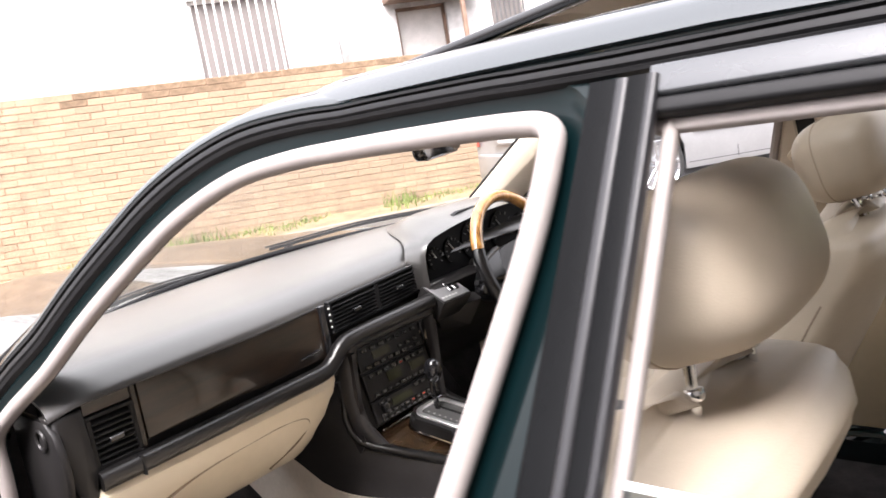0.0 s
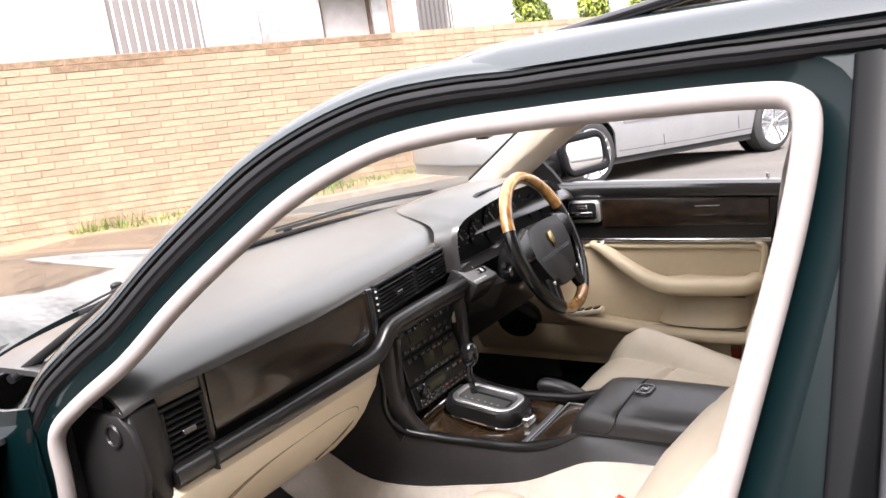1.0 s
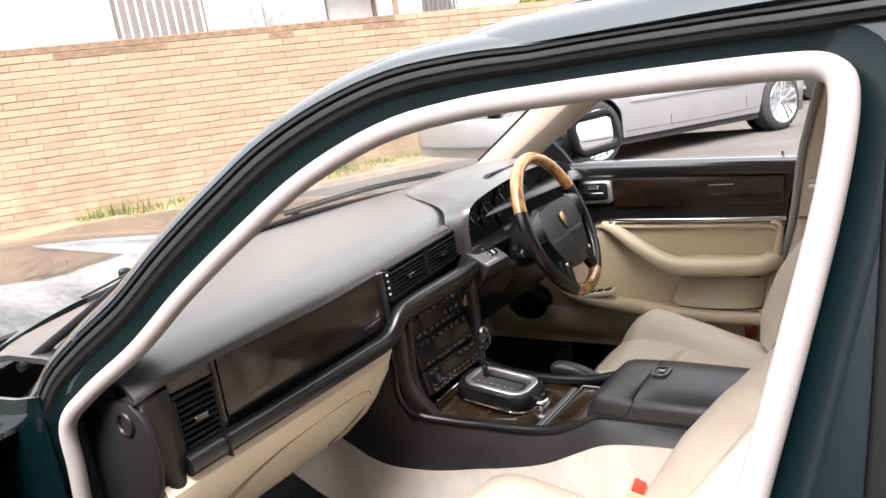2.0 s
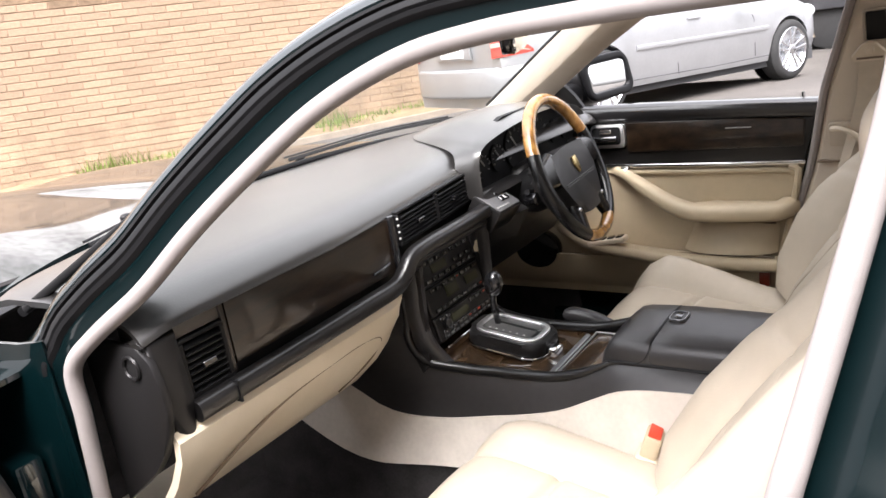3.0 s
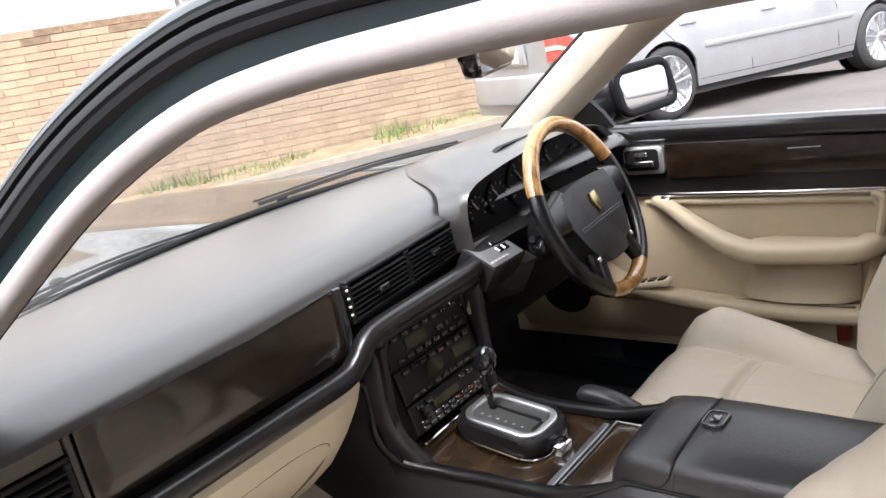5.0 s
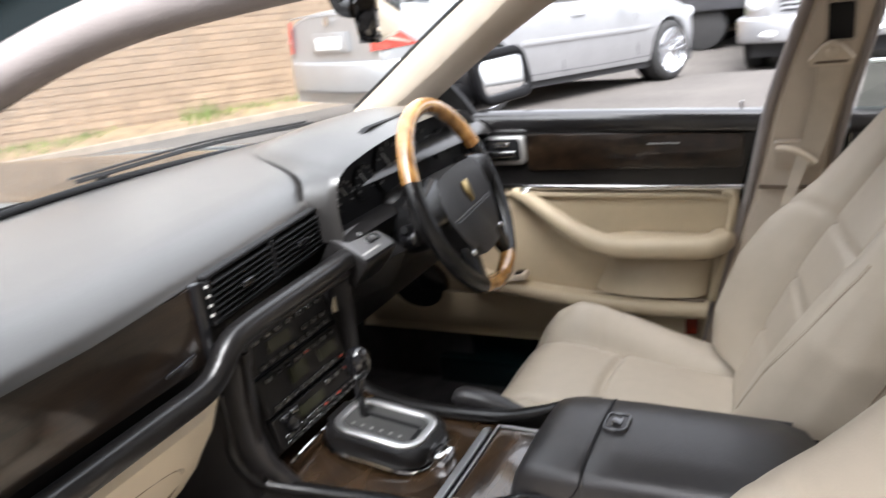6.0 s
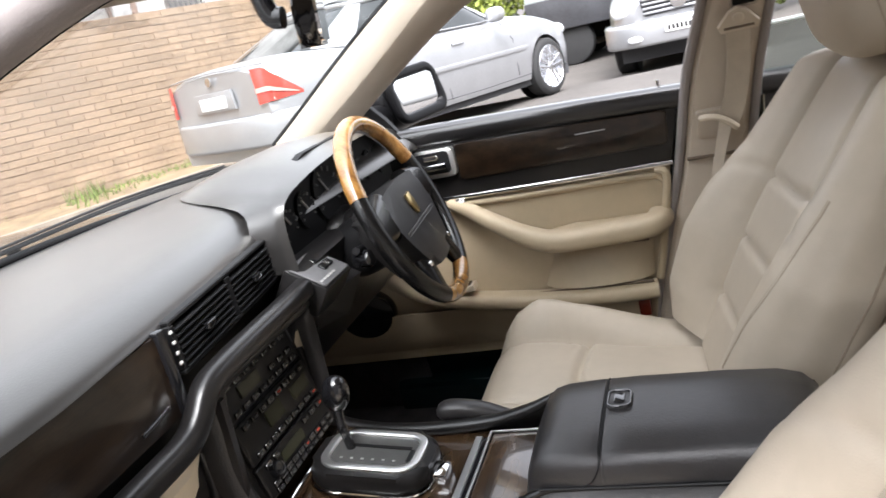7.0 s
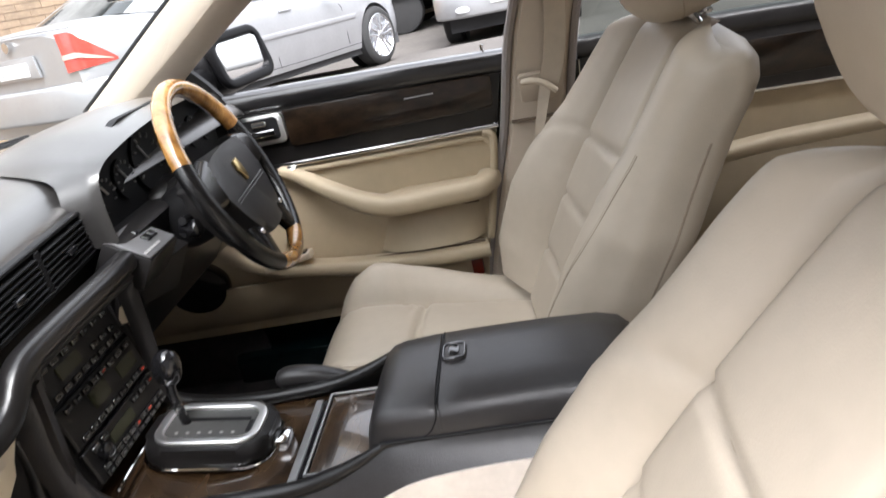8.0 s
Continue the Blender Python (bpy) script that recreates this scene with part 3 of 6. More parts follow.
for s in (-1, 1):
    part("headlamp", ellipsoid((s * 0.66, 3.42, 0.83), 0.19, 0.16, 0.11), lens_clear, suv)
    part("fog_lamp", ellipsoid((s * 0.55, 3.70, 0.47), 0.11, 0.06, 0.045), lens_clear, suv)

# flat-bed truck with a tarpaulin box
tarp = mat("grey_tarpaulin", (0.24, 0.265, 0.255), 0.45, vary=0.2, scale=2, bump=0.3, bump_scale=12)
truck = thing("box_truck", "grey tarpaulin-sided truck with dark chassis", "truck", Matrix.Translation((13.7, 0.72, -0.2)) @ Matrix.Rotation(radians(84), 4, "Z"))
rows = []
for z in np.linspace(1.15, 3.1, 9):
    rows.append([(x, -1.05 + 0.012 * math.sin(x * 9 + z * 2), z) for x in np.linspace(-2.0, 1.0, 31)] + [(1.0, y, z) for y in (-0.5, 0.5, 1.05)] + [(x, 1.05, z) for x in (0, -1, -2.0)])
part("tarpaulin", skin(rows, True, True), tarp, truck)
part("bed", box(-2.02, 1.02, -1.06, 1.06, 0.62, 1.15, 0.02), mat("dark_steel", (0.035, 0.036, 0.04), 0.5, vary=0.3, scale=3), truck)
part("bed_rail", box(-2.03, 1.03, -1.09, -1.06, 0.86, 0.90), gap_mat, truck)
part("step_bar", box(-1.2, 0.6, -1.0, -0.9, 0.38, 0.44, 0.01), mat("yellow_bar", (0.6, 0.4, 0.06), 0.5), truck)
for x in (-1.4, 0.35):
    for y in (-0.85, 0.85):
        t = part("tyre", moved(plate(circle(0.38, 24), "y", -0.12, 0.12, 0.03), Matrix.Translation((x, y, 0.38))), tyre_mat, truck)

# ---- planting ----
leaf_mats = [mat("hedge_leaf_light", (0.20, 0.24, 0.035), 0.6, vary=0.35, scale=3, island=True), mat("hedge_leaf_dark", (0.095, 0.125, 0.022), 0.6, vary=0.35, scale=3, island=True)]


def leaf_cloud(bm, rng, centre, rx, ry, rz, n, size):
    """Small leaves scattered on and in a lumpy crown."""
    for _ in range(n):
        d = Vector((rng.gauss(0, 1), rng.gauss(0, 1), rng.gauss(0, 1))).normalized()
        lump = 0.8 + 0.25 * noise.noise(d * 2.3 + Vector(centre))
        q = rng.uniform(0.55, 1.0) ** 0.5 * lump
        p = Vector(centre) + Vector((d.x * rx * q, d.y * ry * q, d.z * rz * q))
        m = Euler((rng.uniform(0, 6), rng.uniform(0, 6), rng.uniform(0, 6))).to_matrix()
        s = size * rng.uniform(0.6, 1.4)
        vs = [bm.verts.new(p + m @ Vector(v) * s) for v in ((-0.5, 0, 0), (0, -0.3, 0.06), (0.5, 0, 0), (0, 0.3, 0.06))]
        bm.faces.new(vs)


def shrub(x, y, h, r, seed, n=1800, ground=-0.2):
    rng = random.Random(seed)
    t = thing("conifer_shrub", "yellow-green clipped conifer behind the parked cars", "shrub", Matrix.Translation((x, y, ground)), "hedge conifers")
    part("trunk", sweep([(0, 0, 0), (0.02, 0, h * 0.5), (0, 0.02, h * 0.85)], circle(0.07, 8), (0, 1, 0), scale=[1, 0.7, 0.25]), mat("bark", (0.1, 0.07, 0.05), 0.9, vary=0.3), t)
    for k, m_ in enumerate(leaf_mats):
        bm = bmesh.new()
        for j in range(5):
            z = h * (0.18 + 0.17 * j)
            leaf_cloud(bm, rng, (rng.uniform(-0.1, 0.1), rng.uniform(-0.1, 0.1), z), r * (1.05 - 0.13 * j) * (0.85 if k else 1), r * (1.05 - 0.13 * j) * (0.85 if k else 1), h * 0.17, n // 5, 0.105)
        part("crown", bm, m_, t, smooth=0)
    return t


for k in range(13):
    shrub(15.0 + 0.5 * math.sin(k * 1.7), 4.6 - 0.95 * k, 3.0 + 0.5 * math.sin(k * 2.3), 0.75, 20 + k)
shrub(13.2, 2.75, 3.0, 0.62, 52, 2600, -0.2)
shrub(12.9, 3.6, 2.9, 0.62, 53, 2600, -0.1)
shrub(13.6, 6.4, 3.3, 0.7, 50, 2400, 0)
shrub(14.9, 5.6, 2.8, 0.7, 51, 2400, 0)

# grass and weeds at the foot of the wall
grass_mat = mat("verge_grass", (0.12, 0.16, 0.03), 0.8, vary=0.4, scale=5, island=True)
dry_mat = mat("dry_verge", (0.185, 0.13, 0.075), 0.95, vary=0.3, scale=4, bump=0.8, bump_scale=60)
tagged(part("verge", skin([[street(a, WALL_AT - w, h + 0.012 * math.sin(a * 7 + w * 5)) for a in np.linspace(-14, 13, 90)] for w, h in ((-0.02, 0.11), (0.25, 0.08), (0.5, 0.05), (0.75, 0.006))]), dry_mat), "dry earth verge at the foot of the wall", "verge", kind="structure")
rng = random.Random(9)
verts, faces = [], []
for _ in range(5500):
    a, w = rng.uniform(-8, 9), abs(rng.gauss(0, 0.22))
    if noise.noise(Vector((a * 0.9, w, 3))) < -0.05 + 0.25 * (w > 0.3):
        continue
    b = street(a, WALL_AT - 0.02 - w, 0.08 - 0.08 * w)
    h, t = rng.uniform(0.04, 0.16) * (1.6 if noise.noise(Vector((a * 0.8, 0, 9))) > 0.25 else 0.8), rng.uniform(0, 6.3)
    d = Vector((math.cos(t), math.sin(t), 0))
    i = len(verts)
    verts += [b - d * 0.008, b + d * 0.008, b + Vector((d.y, -d.x, 0)) * h * 0.4 + Vector((0, 0, h))]
    faces.append((i, i + 1, i + 2))
me = bpy.data.meshes.new("verge_grass")
me.from_pydata(verts, [], faces)
me.materials.append(grass_mat)
tagged(new("verge_grass", me), "sparse green grass and weeds along the wall", "grass", kind="stuff")
tagged(part("kerb", skin([[street(a, WALL_AT - w, h) for a in np.linspace(-14, 13, 40)] for w, h in ((0.75, 0.0), (0.76, 0.07), (0.90, 0.07), (0.915, 0.0))]), mat("concrete_kerb", (0.20, 0.165, 0.13), 0.9, vary=0.2, scale=5, bump=0.5, bump_scale=80)), "worn concrete kerb edging", "kerb", kind="structure")
# added unseen wall behind the camera; closes the place and blocks sky light
plain = mat("plain_unseen_wall", (0.27, 0.25, 0.235), 0.9, vary=0.25, scale=2, bump=0.4, bump_scale=30)
tagged(part("wall_opposite", box(-30, 5, -0.3, 0, -0.3, 6.0), plain), "plain unseen wall added across the forecourt to block sky light", "wall", kind="structure").matrix_basis = Matrix.Translation(street(0, -4.6)) @ Matrix(((ALONG.x, ACROSS.x, 0), (ALONG.y, ACROSS.y, 0), (0, 0, 1))).to_4x4()

# ---- the dark green saloon, with its interior ----
car = thing("saloon_car", "dark green luxury saloon with cream leather interior, passenger door open", "car")


def side_x(z):
    """Half width of the cabin's side at a height."""
    return interp(z, [(0.2, 0.80), (0.45, 0.83), (0.70, 0.845), (0.84, 0.81), (0.868, 0.765), (1.2, 0.572), (1.25, 0.545)])


# the passenger door's opening: the seal's line
OPENING = [(-0.745, 0.10, 0.42), (-0.745, 0.128, 0.62), (-0.745, 0.118, 0.72), (-0.745, 0.106, 0.80), (-0.745, 0.095, 0.866), (-0.730, 0.048, 0.909), (-0.7015, -0.030, 0.962), (-0.6665, -0.100, 1.0255), (-0.6325, -0.176, 1.084), (-0.599, -0.264, 1.142), (-0.574, -0.362, 1.181), (-0.557, -0.45, 1.1945), (-0.5485, -0.545, 1.198), (-0.546, -0.645, 1.199), (-0.546, -0.745, 1.198), (-0.550, -0.785, 1.192), (-0.572, -0.796, 1.168), (-0.61, -0.788, 1.10), (-0.665, -0.768, 1.005), (-0.711, -0.75, 0.926), (-0.745, -0.735, 0.86), (-0.745, -0.70, 0.70), (-0.745, -0.66, 0.42)]
LOOP = curve_through(OPENING, 5)
SIDE_OUT = []
for p in LOOP:
    SIDE_OUT.append((-1, 0, 0) if p.z < 0.86 else (-0.866, 0, 0.5))


TOPLINE = LOOP[18:71] + [Vector((-0.546, -0.79, 1.1975)), Vector((-0.546, -0.84, 1.197))]
TOP_OUT = SIDE_OUT[18:71] + [(-0.866, 0, 0.5)] * 2
ROOFLINE = TOPLINE + [Vector((-0.546, y, 1.197 - 0.02 * max(0, -1.2 - y) ** 1.5)) for y in np.linspace(-0.9, -1.6, 9)]
ROOF_OUT = TOP_OUT + [(-0.866, 0, 0.5)] * 9
TOP_SCALE = [interp(p.y, [(-0.52, 0.66), (-0.22, 1.0)]) for p in TOPLINE]


def frame_strip(profile, closed=False, cap=False):
    """Part of the opening's frame: profile of (outwards from the opening, outwards from the car)."""
    return sweep(LOOP, [(-a, b) for a, b in profile], SIDE_OUT, closed, cap)


def top_strip(profile, closed=False, cap=False):
    """The same along the screen pillar and the roof's edge alone, where it narrows."""
    return sweep(TOPLINE, [(-a, b) for a, b in profile], TOP_OUT, closed, cap, scale=TOP_SCALE)


def roof_strip(profile, closed=False, cap=False):
    """The same, carried on to the back of the roof."""
    return sweep(ROOFLINE, [(-a, b) for a, b in profile], ROOF_OUT, closed, cap, scale=TOP_SCALE + [0.66] * 9)


part("door_seal", frame_strip(circle(0.0112, 12), True, True), seal_mat, car, "cream felt door seal")
part("door_rebate", frame_strip([(-0.004, -0.012), (0.012, -0.012), (0.022, -0.006), (0.031, -0.003), (0.038, 0.002), (0.050, 0.000), (0.068, 0.000)]), jamb, car)
rub = [(0.042, 0.0), (0.045, 0.009), (0.050, 0.012), (0.053, 0.008), (0.056, 0.012), (0.061, 0.013), (0.065, 0.012), (0.068, 0.002)]
part("weather_strip", roof_strip(rub, True, True), rubber, car, "black ribbed rubber weather strip")
part("gutter_trim", roof_strip([(0.067, 0.006), (0.069, 0.014), (0.073, 0.015), (0.076, 0.008)], True, True), rubber, car, "black gutter trim")
# the windscreen pillar and roof edge outside the trim
part("a_pillar", thick(roof_strip([(0.074, 0.010), (0.078, 0.0138), (0.083, 0.0140), (0.089, 0.0115), (0.097, 0.0065), (0.107, -0.002), (0.118, -0.0125), (0.128, -0.0245), (0.135, -0.036), (0.138, -0.044)]), 0.004), paint, car)

# roof
ROOF = [(-0.532, 1.25), (-0.516, 1.266), (-0.49, 1.276), (-0.40, 1.286), (-0.2, 1.297), (0, 1.30), (0.2, 1.297), (0.40, 1.286), (0.49, 1.276), (0.516, 1.266), (0.532, 1.25)]
rows = []
for y, dz, k in [(-0.18, -0.04, 0.97), (-0.26, -0.022, 0.985), (-0.38, -0.006, 1.0), (-0.5, -0.002, 1.0), (-0.7, 0, 1.0), (-0.92, 0.0, 1.0), (-1.3, -0.012, 0.985), (-1.6, -0.045, 0.965), (-1.75, -0.075, 0.95)]:
    rows.append([(x * k, y + 0.10 * (x / 0.55) ** 2 * (-1 if y > -0.5 else 0), z + dz) for x, z in ROOF])


def with_sunroof(bm):
    """Leaves the sunroof's opening free."""
    hole = [f for f in bm.faces if abs(f.calc_center_median().x) < 0.39 and -0.92 < f.calc_center_median().y < -0.5]
    bmesh.ops.delete(bm, geom=hole, context="FACES")
    return bm


part("roof", thick(with_sunroof(skin(rows)), 0.01), paint, car)
part("headliner", thick(with_sunroof(skin([[(x * 0.96, y, z - 0.03 + dz) for x, z in ROOF[1:-1]] for y, dz in ((-0.2, -0.055), (-0.4, -0.01), (-0.5, -0.004), (-0.92, 0), (-1.4, -0.02), (-1.75, -0.07))])), 0.006), pillar_trim, car, "pale beige cloth headliner")
def sunroof_at(x, t):
    return (x, lerp(-0.515, -0.93, t), 1.292 - 0.09 * x * x + 0.052 * t)


sr = part("sunroof", skin([[sunroof_at(x, t) for x in np.linspace(-0.40, 0.40, 9)] for t in np.linspace(0, 1, 5)]), sunroof_glass, car, "dark tinted glass sunroof tilted open", facing=(0, 0, 1))
rim = [sunroof_at(x, 0) for x in np.linspace(-0.40, 0.40, 9)] + [sunroof_at(0.40, t) for t in (0.25, 0.5, 0.75)] + [sunroof_at(x, 1) for x in np.linspace(0.40, -0.40, 9)] + [sunroof_at(-0.40, t) for t in (0.75, 0.5, 0.25, 0)]
part("sunroof_rim", sweep(rim, rrect(0.026, 0.012, 0.004), (0, 0, 1)), gloss_black, sr)
for side in (-1, 1):
    part("sunroof_well", box(side * 0.385 - 0.012, side * 0.385 + 0.012, -0.92, -0.50, 1.245, 1.285), pillar_trim, car)

# windscreen, its edge and the wipers
def screen(u, v):
    """u from -1 (passenger side) to 1, v from 0 at the base to 1 at the roof."""
    half = lerp(0.705, 0.545, v)
    y = lerp(0.50, -0.19, v) - lerp(0.25, 0.12, v) * u * u
    z = lerp(0.935, 1.265, v) - (0.04 if u < 0 else 0.012) * v * u * u + 0.03 * math.sin(math.pi * v) * (1 - u * u) - 0.018 * u * u * (1 - v)
    return (half * u, y, z)


bm = skin([[screen(u, v) for u in np.linspace(-1, 1, 17)] for v in np.linspace(0, 1, 9)])
ws = part("windscreen", bm, clear, car, "clear raked windscreen", facing=(0, -1, -0.5))
ws.visible_shadow = False
edge = [screen(-1, v) for v in np.linspace(0, 1, 9)] + [screen(u, 1) for u in np.linspace(-1, 1, 17)[1:]] + [screen(1, v) for v in np.linspace(1, 0, 9)[1:]]
part("windscreen_rubber", sweep(edge, rrect(0.014, 0.012, 0.004), (0, 0.45, 0.9)), rubber, ws)
part("windscreen_rubber", sweep([screen(u, 0.0) for u in np.linspace(-1, 1, 17)], rrect(0.03, 0.014, 0.005), (0, 0.45, 0.9)), rubber, ws)
# far side roof edge with its interior trim
far_rail = [(-p.x, p.y, p.z) for p in LOOP]
part("cant_rail", sweep([Vector(p) + Vector((0.02, 0, 0.03)) for p in far_rail[48:70]], rrect(0.06, 0.05, 0.015), (0, 0, 1)), pillar_trim, car)
apil = curve_through([(0.715, 0.27, 0.925), (0.685, 0.165, 0.99), (0.645, 0.03, 1.075), (0.60, -0.11, 1.155), (0.568, -0.22, 1.205), (0.552, -0.36, 1.232), (0.545, -0.6, 1.24)], 5)
part("pillar_cover", sweep(apil, [(0.060 * math.cos(q), 0.030 * math.sin(q) if math.sin(q) > 0 else 0.014 * math.sin(q)) for q in np.linspace(0, 2 * math.pi, 25)[:-1]], [(-0.75, -0.6, -0.25)] * len(apil)), pillar_trim, car, "pale beige windscreen pillar cover", smooth=60)
lead = [Vector(p) + 0.066 * Vector((-0.54, 0.44, 0.56)) for p in apil[:26]]
part("pillar_rubber", sweep(lead, circle(0.0055, 8), (-0.75, -0.6, -0.25)), rubber, car)
part("front_header", sweep([(x, -0.19 - 0.17 * (x / 0.55) ** 2, 1.252 - 0.045 * (x / 0.55) ** 2) for x in np.linspace(-0.53, 0.53, 15)], rrect(0.09, 0.03, 0.012), (0, 0.3, 1)), pillar_trim, car)
for side in (-1, 1):
    bm = plate(rrect(0.36, 0.14, 0.03, 4), "z", -0.01, 0.01, 0.006)
    v = part("sun_visor", moved(bm, pose(0.27 * side, -0.30, 1.246, 6, 5 * side, 0)), pillar_trim, car)

# bonnet and wings
def bonnet_z(x, y):
    t = (y - 0.5) / 1.45
    z = 0.925 - 0.02 * t - 0.035 * max(t, 0) ** 3
    z += 0.016 * math.exp(-((abs(x) - 0.47) / 0.13) ** 2) * min(1, 0.35 + t) + 0.014 * math.exp(-(x / 0.06) ** 2)
    return z - 0.055 * (abs(x) / 0.72) ** 3


rows = [[(x * (1 - 0.10 * ((y - 0.5) / 1.45) ** 2), y - 0.14 * (x / 0.72) ** 2 * (1 if y > 1 else 0.35), bonnet_z(x, y)) for x in np.linspace(-0.72, 0.72, 29)] for y in np.linspace(0.54, 1.98, 25)]
part("bonnet", thick(skin(rows), 0.012), paint, car)
part("scuttle", thick(skin([[(x, y - 0.06 * (x / 0.7) ** 2, z - 0.03 * (x / 0.72) ** 2) for x in np.linspace(-0.73, 0.73, 15)] for y, z in ((0.535, 0.905), (0.50, 0.915), (0.47, 0.905))]), 0.006), blackp, car)
FRONT_AXLE, REAR_AXLE, WHEEL_R = 1.10, -1.77, 0.32


def arch_z(y, low=0.22, r=0.36):
    for a in (FRONT_AXLE, REAR_AXLE):
        if abs(y - a) < r:
            return max(low, WHEEL_R + math.sqrt(r * r - (y - a) ** 2))
    return low


def body_x(y, z):
    """Half width of the outer skin."""
    w = interp(y, [(-2.95, 0.70), (-2.6, 0.80), (-1.8, 0.875), (-0.8, 0.89), (0.3, 0.885), (1.1, 0.87), (1.7, 0.80), (2.0, 0.70)])
    return w * interp(z, [(0.2, 0.94), (0.4, 0.985), (0.6, 1.0), (0.75, 0.985), (0.85, 0.94), (0.9, 0.86)])


def flank(y0, y1, side, top, n=24):
    """A stretch of the outer skin from the sill or arch up to its top edge."""
    ys_ = sorted(set(np.linspace(y0, y1, n)) | {a + k for a in (FRONT_AXLE, REAR_AXLE) for k in np.linspace(-0.36, 0.36, 17) if y0 < a + k < y1})
    rows = []
    for y in ys_:
        lo, hi = arch_z(y), top(y)
        rows.append([(side * body_x(y, z), y, z) for z in np.linspace(lo, hi, 11)])
    return thick(skin(rows), 0.012)


def wing_top(y):
    return bonnet_z(0.72, y) if y > 0.5 else interp(y, [(-2.9, 0.80), (-2.2, 0.87), (0.2, 0.86), (0.5, bonnet_z(0.72, 0.5))])


for side in (-1, 1):
    part("front_wing", flank(0.18, 1.98, side, wing_top), paint, car)
    bm = skin([[(side * body_x(y, wing_top(y)), y, wing_top(y)), (side * 0.745 * (1 - 0.10 * (max(y - 0.5, 0) / 1.45) ** 2), y, wing_top(y) + 0.004), (side * 0.70 * (1 - 0.10 * (max(y - 0.5, 0) / 1.45) ** 2), y, wing_top(y) - 0.02)] for y in np.linspace(0.18, 1.9, 16)])
    part("wing_shoulder", thick(bm, 0.008), paint, car)
    part("rear_wing", flank(-2.9, -1.55, side, wing_top), paint, car)
    part("sill", box(side * 0.72 if side > 0 else -0.86, 0.86 if side > 0 else -0.72, -0.75, 0.2, 0.2, 0.34, 0.02), paint, car)
# hinge pillar in front of the passenger's opening
part("hinge_pillar", thick(skin([[(-0.752, 0.14, z), (-0.768, 0.17, z), (-0.775, 0.22, z), (-0.80, 0.25, z), (-0.825, 0.30, z)] for z in np.linspace(0.3, 0.90, 9)]), 0.006), paint, car)
for z in (0.48, 0.70):
    part("door_hinge", box(-0.815, -0.776, 0.185, 0.235, z - 0.04, z + 0.04, 0.006), paint, car)
part("nose", thick(skin([[(x, 1.985 - 0.16 * (x / 0.65) ** 2 + d, z) for x in np.linspace(-0.66, 0.66, 15)] for d, z in ((-0.03, 0.80), (0.03, 0.76), (0.06, 0.6), (0.09, 0.5), (0.08, 0.3), (0.0, 0.22))]), 0.01), paint, car)
part("boot_lid", thick(skin([[(x, y, z - 0.06 * (x / 0.72) ** 2) for x in np.linspace(-0.72, 0.72, 13)] for y, z in ((-2.0, 0.95), (-2.3, 0.945), (-2.7, 0.92), (-2.88, 0.88), (-2.95, 0.7), (-2.93, 0.45), (-2.85, 0.25))]), 0.01), paint, car)
part("rear_window", skin([[(u * lerp(0.62, 0.5, v), lerp(-2.02, -1.74, v) + 0.06 * u * u, lerp(0.94, 1.265, v) - 0.03 * u * u) for u in np.linspace(-1, 1, 11)] for v in (0, 0.33, 0.66, 1)]), tinted, car)
for side in (-1, 1):
    bm = skin([[(side * lerp(0.76, 0.54, v), lerp(a, b, v), lerp(0.87, 1.25, v)) for a, b in ((-1.55, -1.5), (-1.75, -1.6), (-2.0, -1.72))] for v in np.linspace(0, 1, 6)])
    part("rear_pillar", thick(bm, 0.02), paint, car)
# floor pan
part("floor_pan", box(-0.74, 0.74, -1.3, 0.62, 0.24, 0.27), carpet_black, car)
for side in (-1, 1):
    part("kick_panel", plate([(0.10 if side > 0 else 0.135, 0.24), (0.64, 0.24), (0.64, 0.88), (0.30, 0.88), (0.14, 0.62)], "x", side * 0.742, side * 0.752), carpet_black, car)
part("floor_mat", box(-0.66, -0.17, -0.2, 0.5, 0.272, 0.284, 0.004, 1), carpet_black, car)
part("bulkhead", thick(skin([[(x, y, z) for x in np.linspace(-0.74, 0.74, 5)] for y, z in ((0.5, 0.27), (0.62, 0.42), (0.62, 0.7), (0.53, 0.9))]), 0.01), carpet_black, car)


for x, side in ((-0.76, -1), (0.76, 1)):
    for y in (FRONT_AXLE, REAR_AXLE):
        wheel(car, x, y, side)

# ---- fascia ----
PAD = [(0.50, 0.932), (0.42, 0.9405), (0.25, 0.943), (0.12, 0.9405), (0.085, 0.9385), (0.058, 0.935), (0.036, 0.929), (0.020, 0.9205), (0.010, 0.911), (0.004, 0.903), (0.003, 0.899), (0.010, 0.896), (0.026, 0.895)]


def pad_row(x):
    bend = 0.17 * (x / 0.72) ** 2
    end = max(0.0, (abs(x) - 0.64) / 0.07)
    edge_y = max(-0.018, 0.125 * (x + 0.2)) if x < 0.12 else 0.04 - 0.1 * (x - 0.12)
    return [(x, y - bend * max(0, (y - 0.1) / 0.38) + 0.004 * end * end + edge_y * interp(y, [(0.06, 1), (0.25, 0)]), z - 0.010 * end * end) for y, z in PAD]


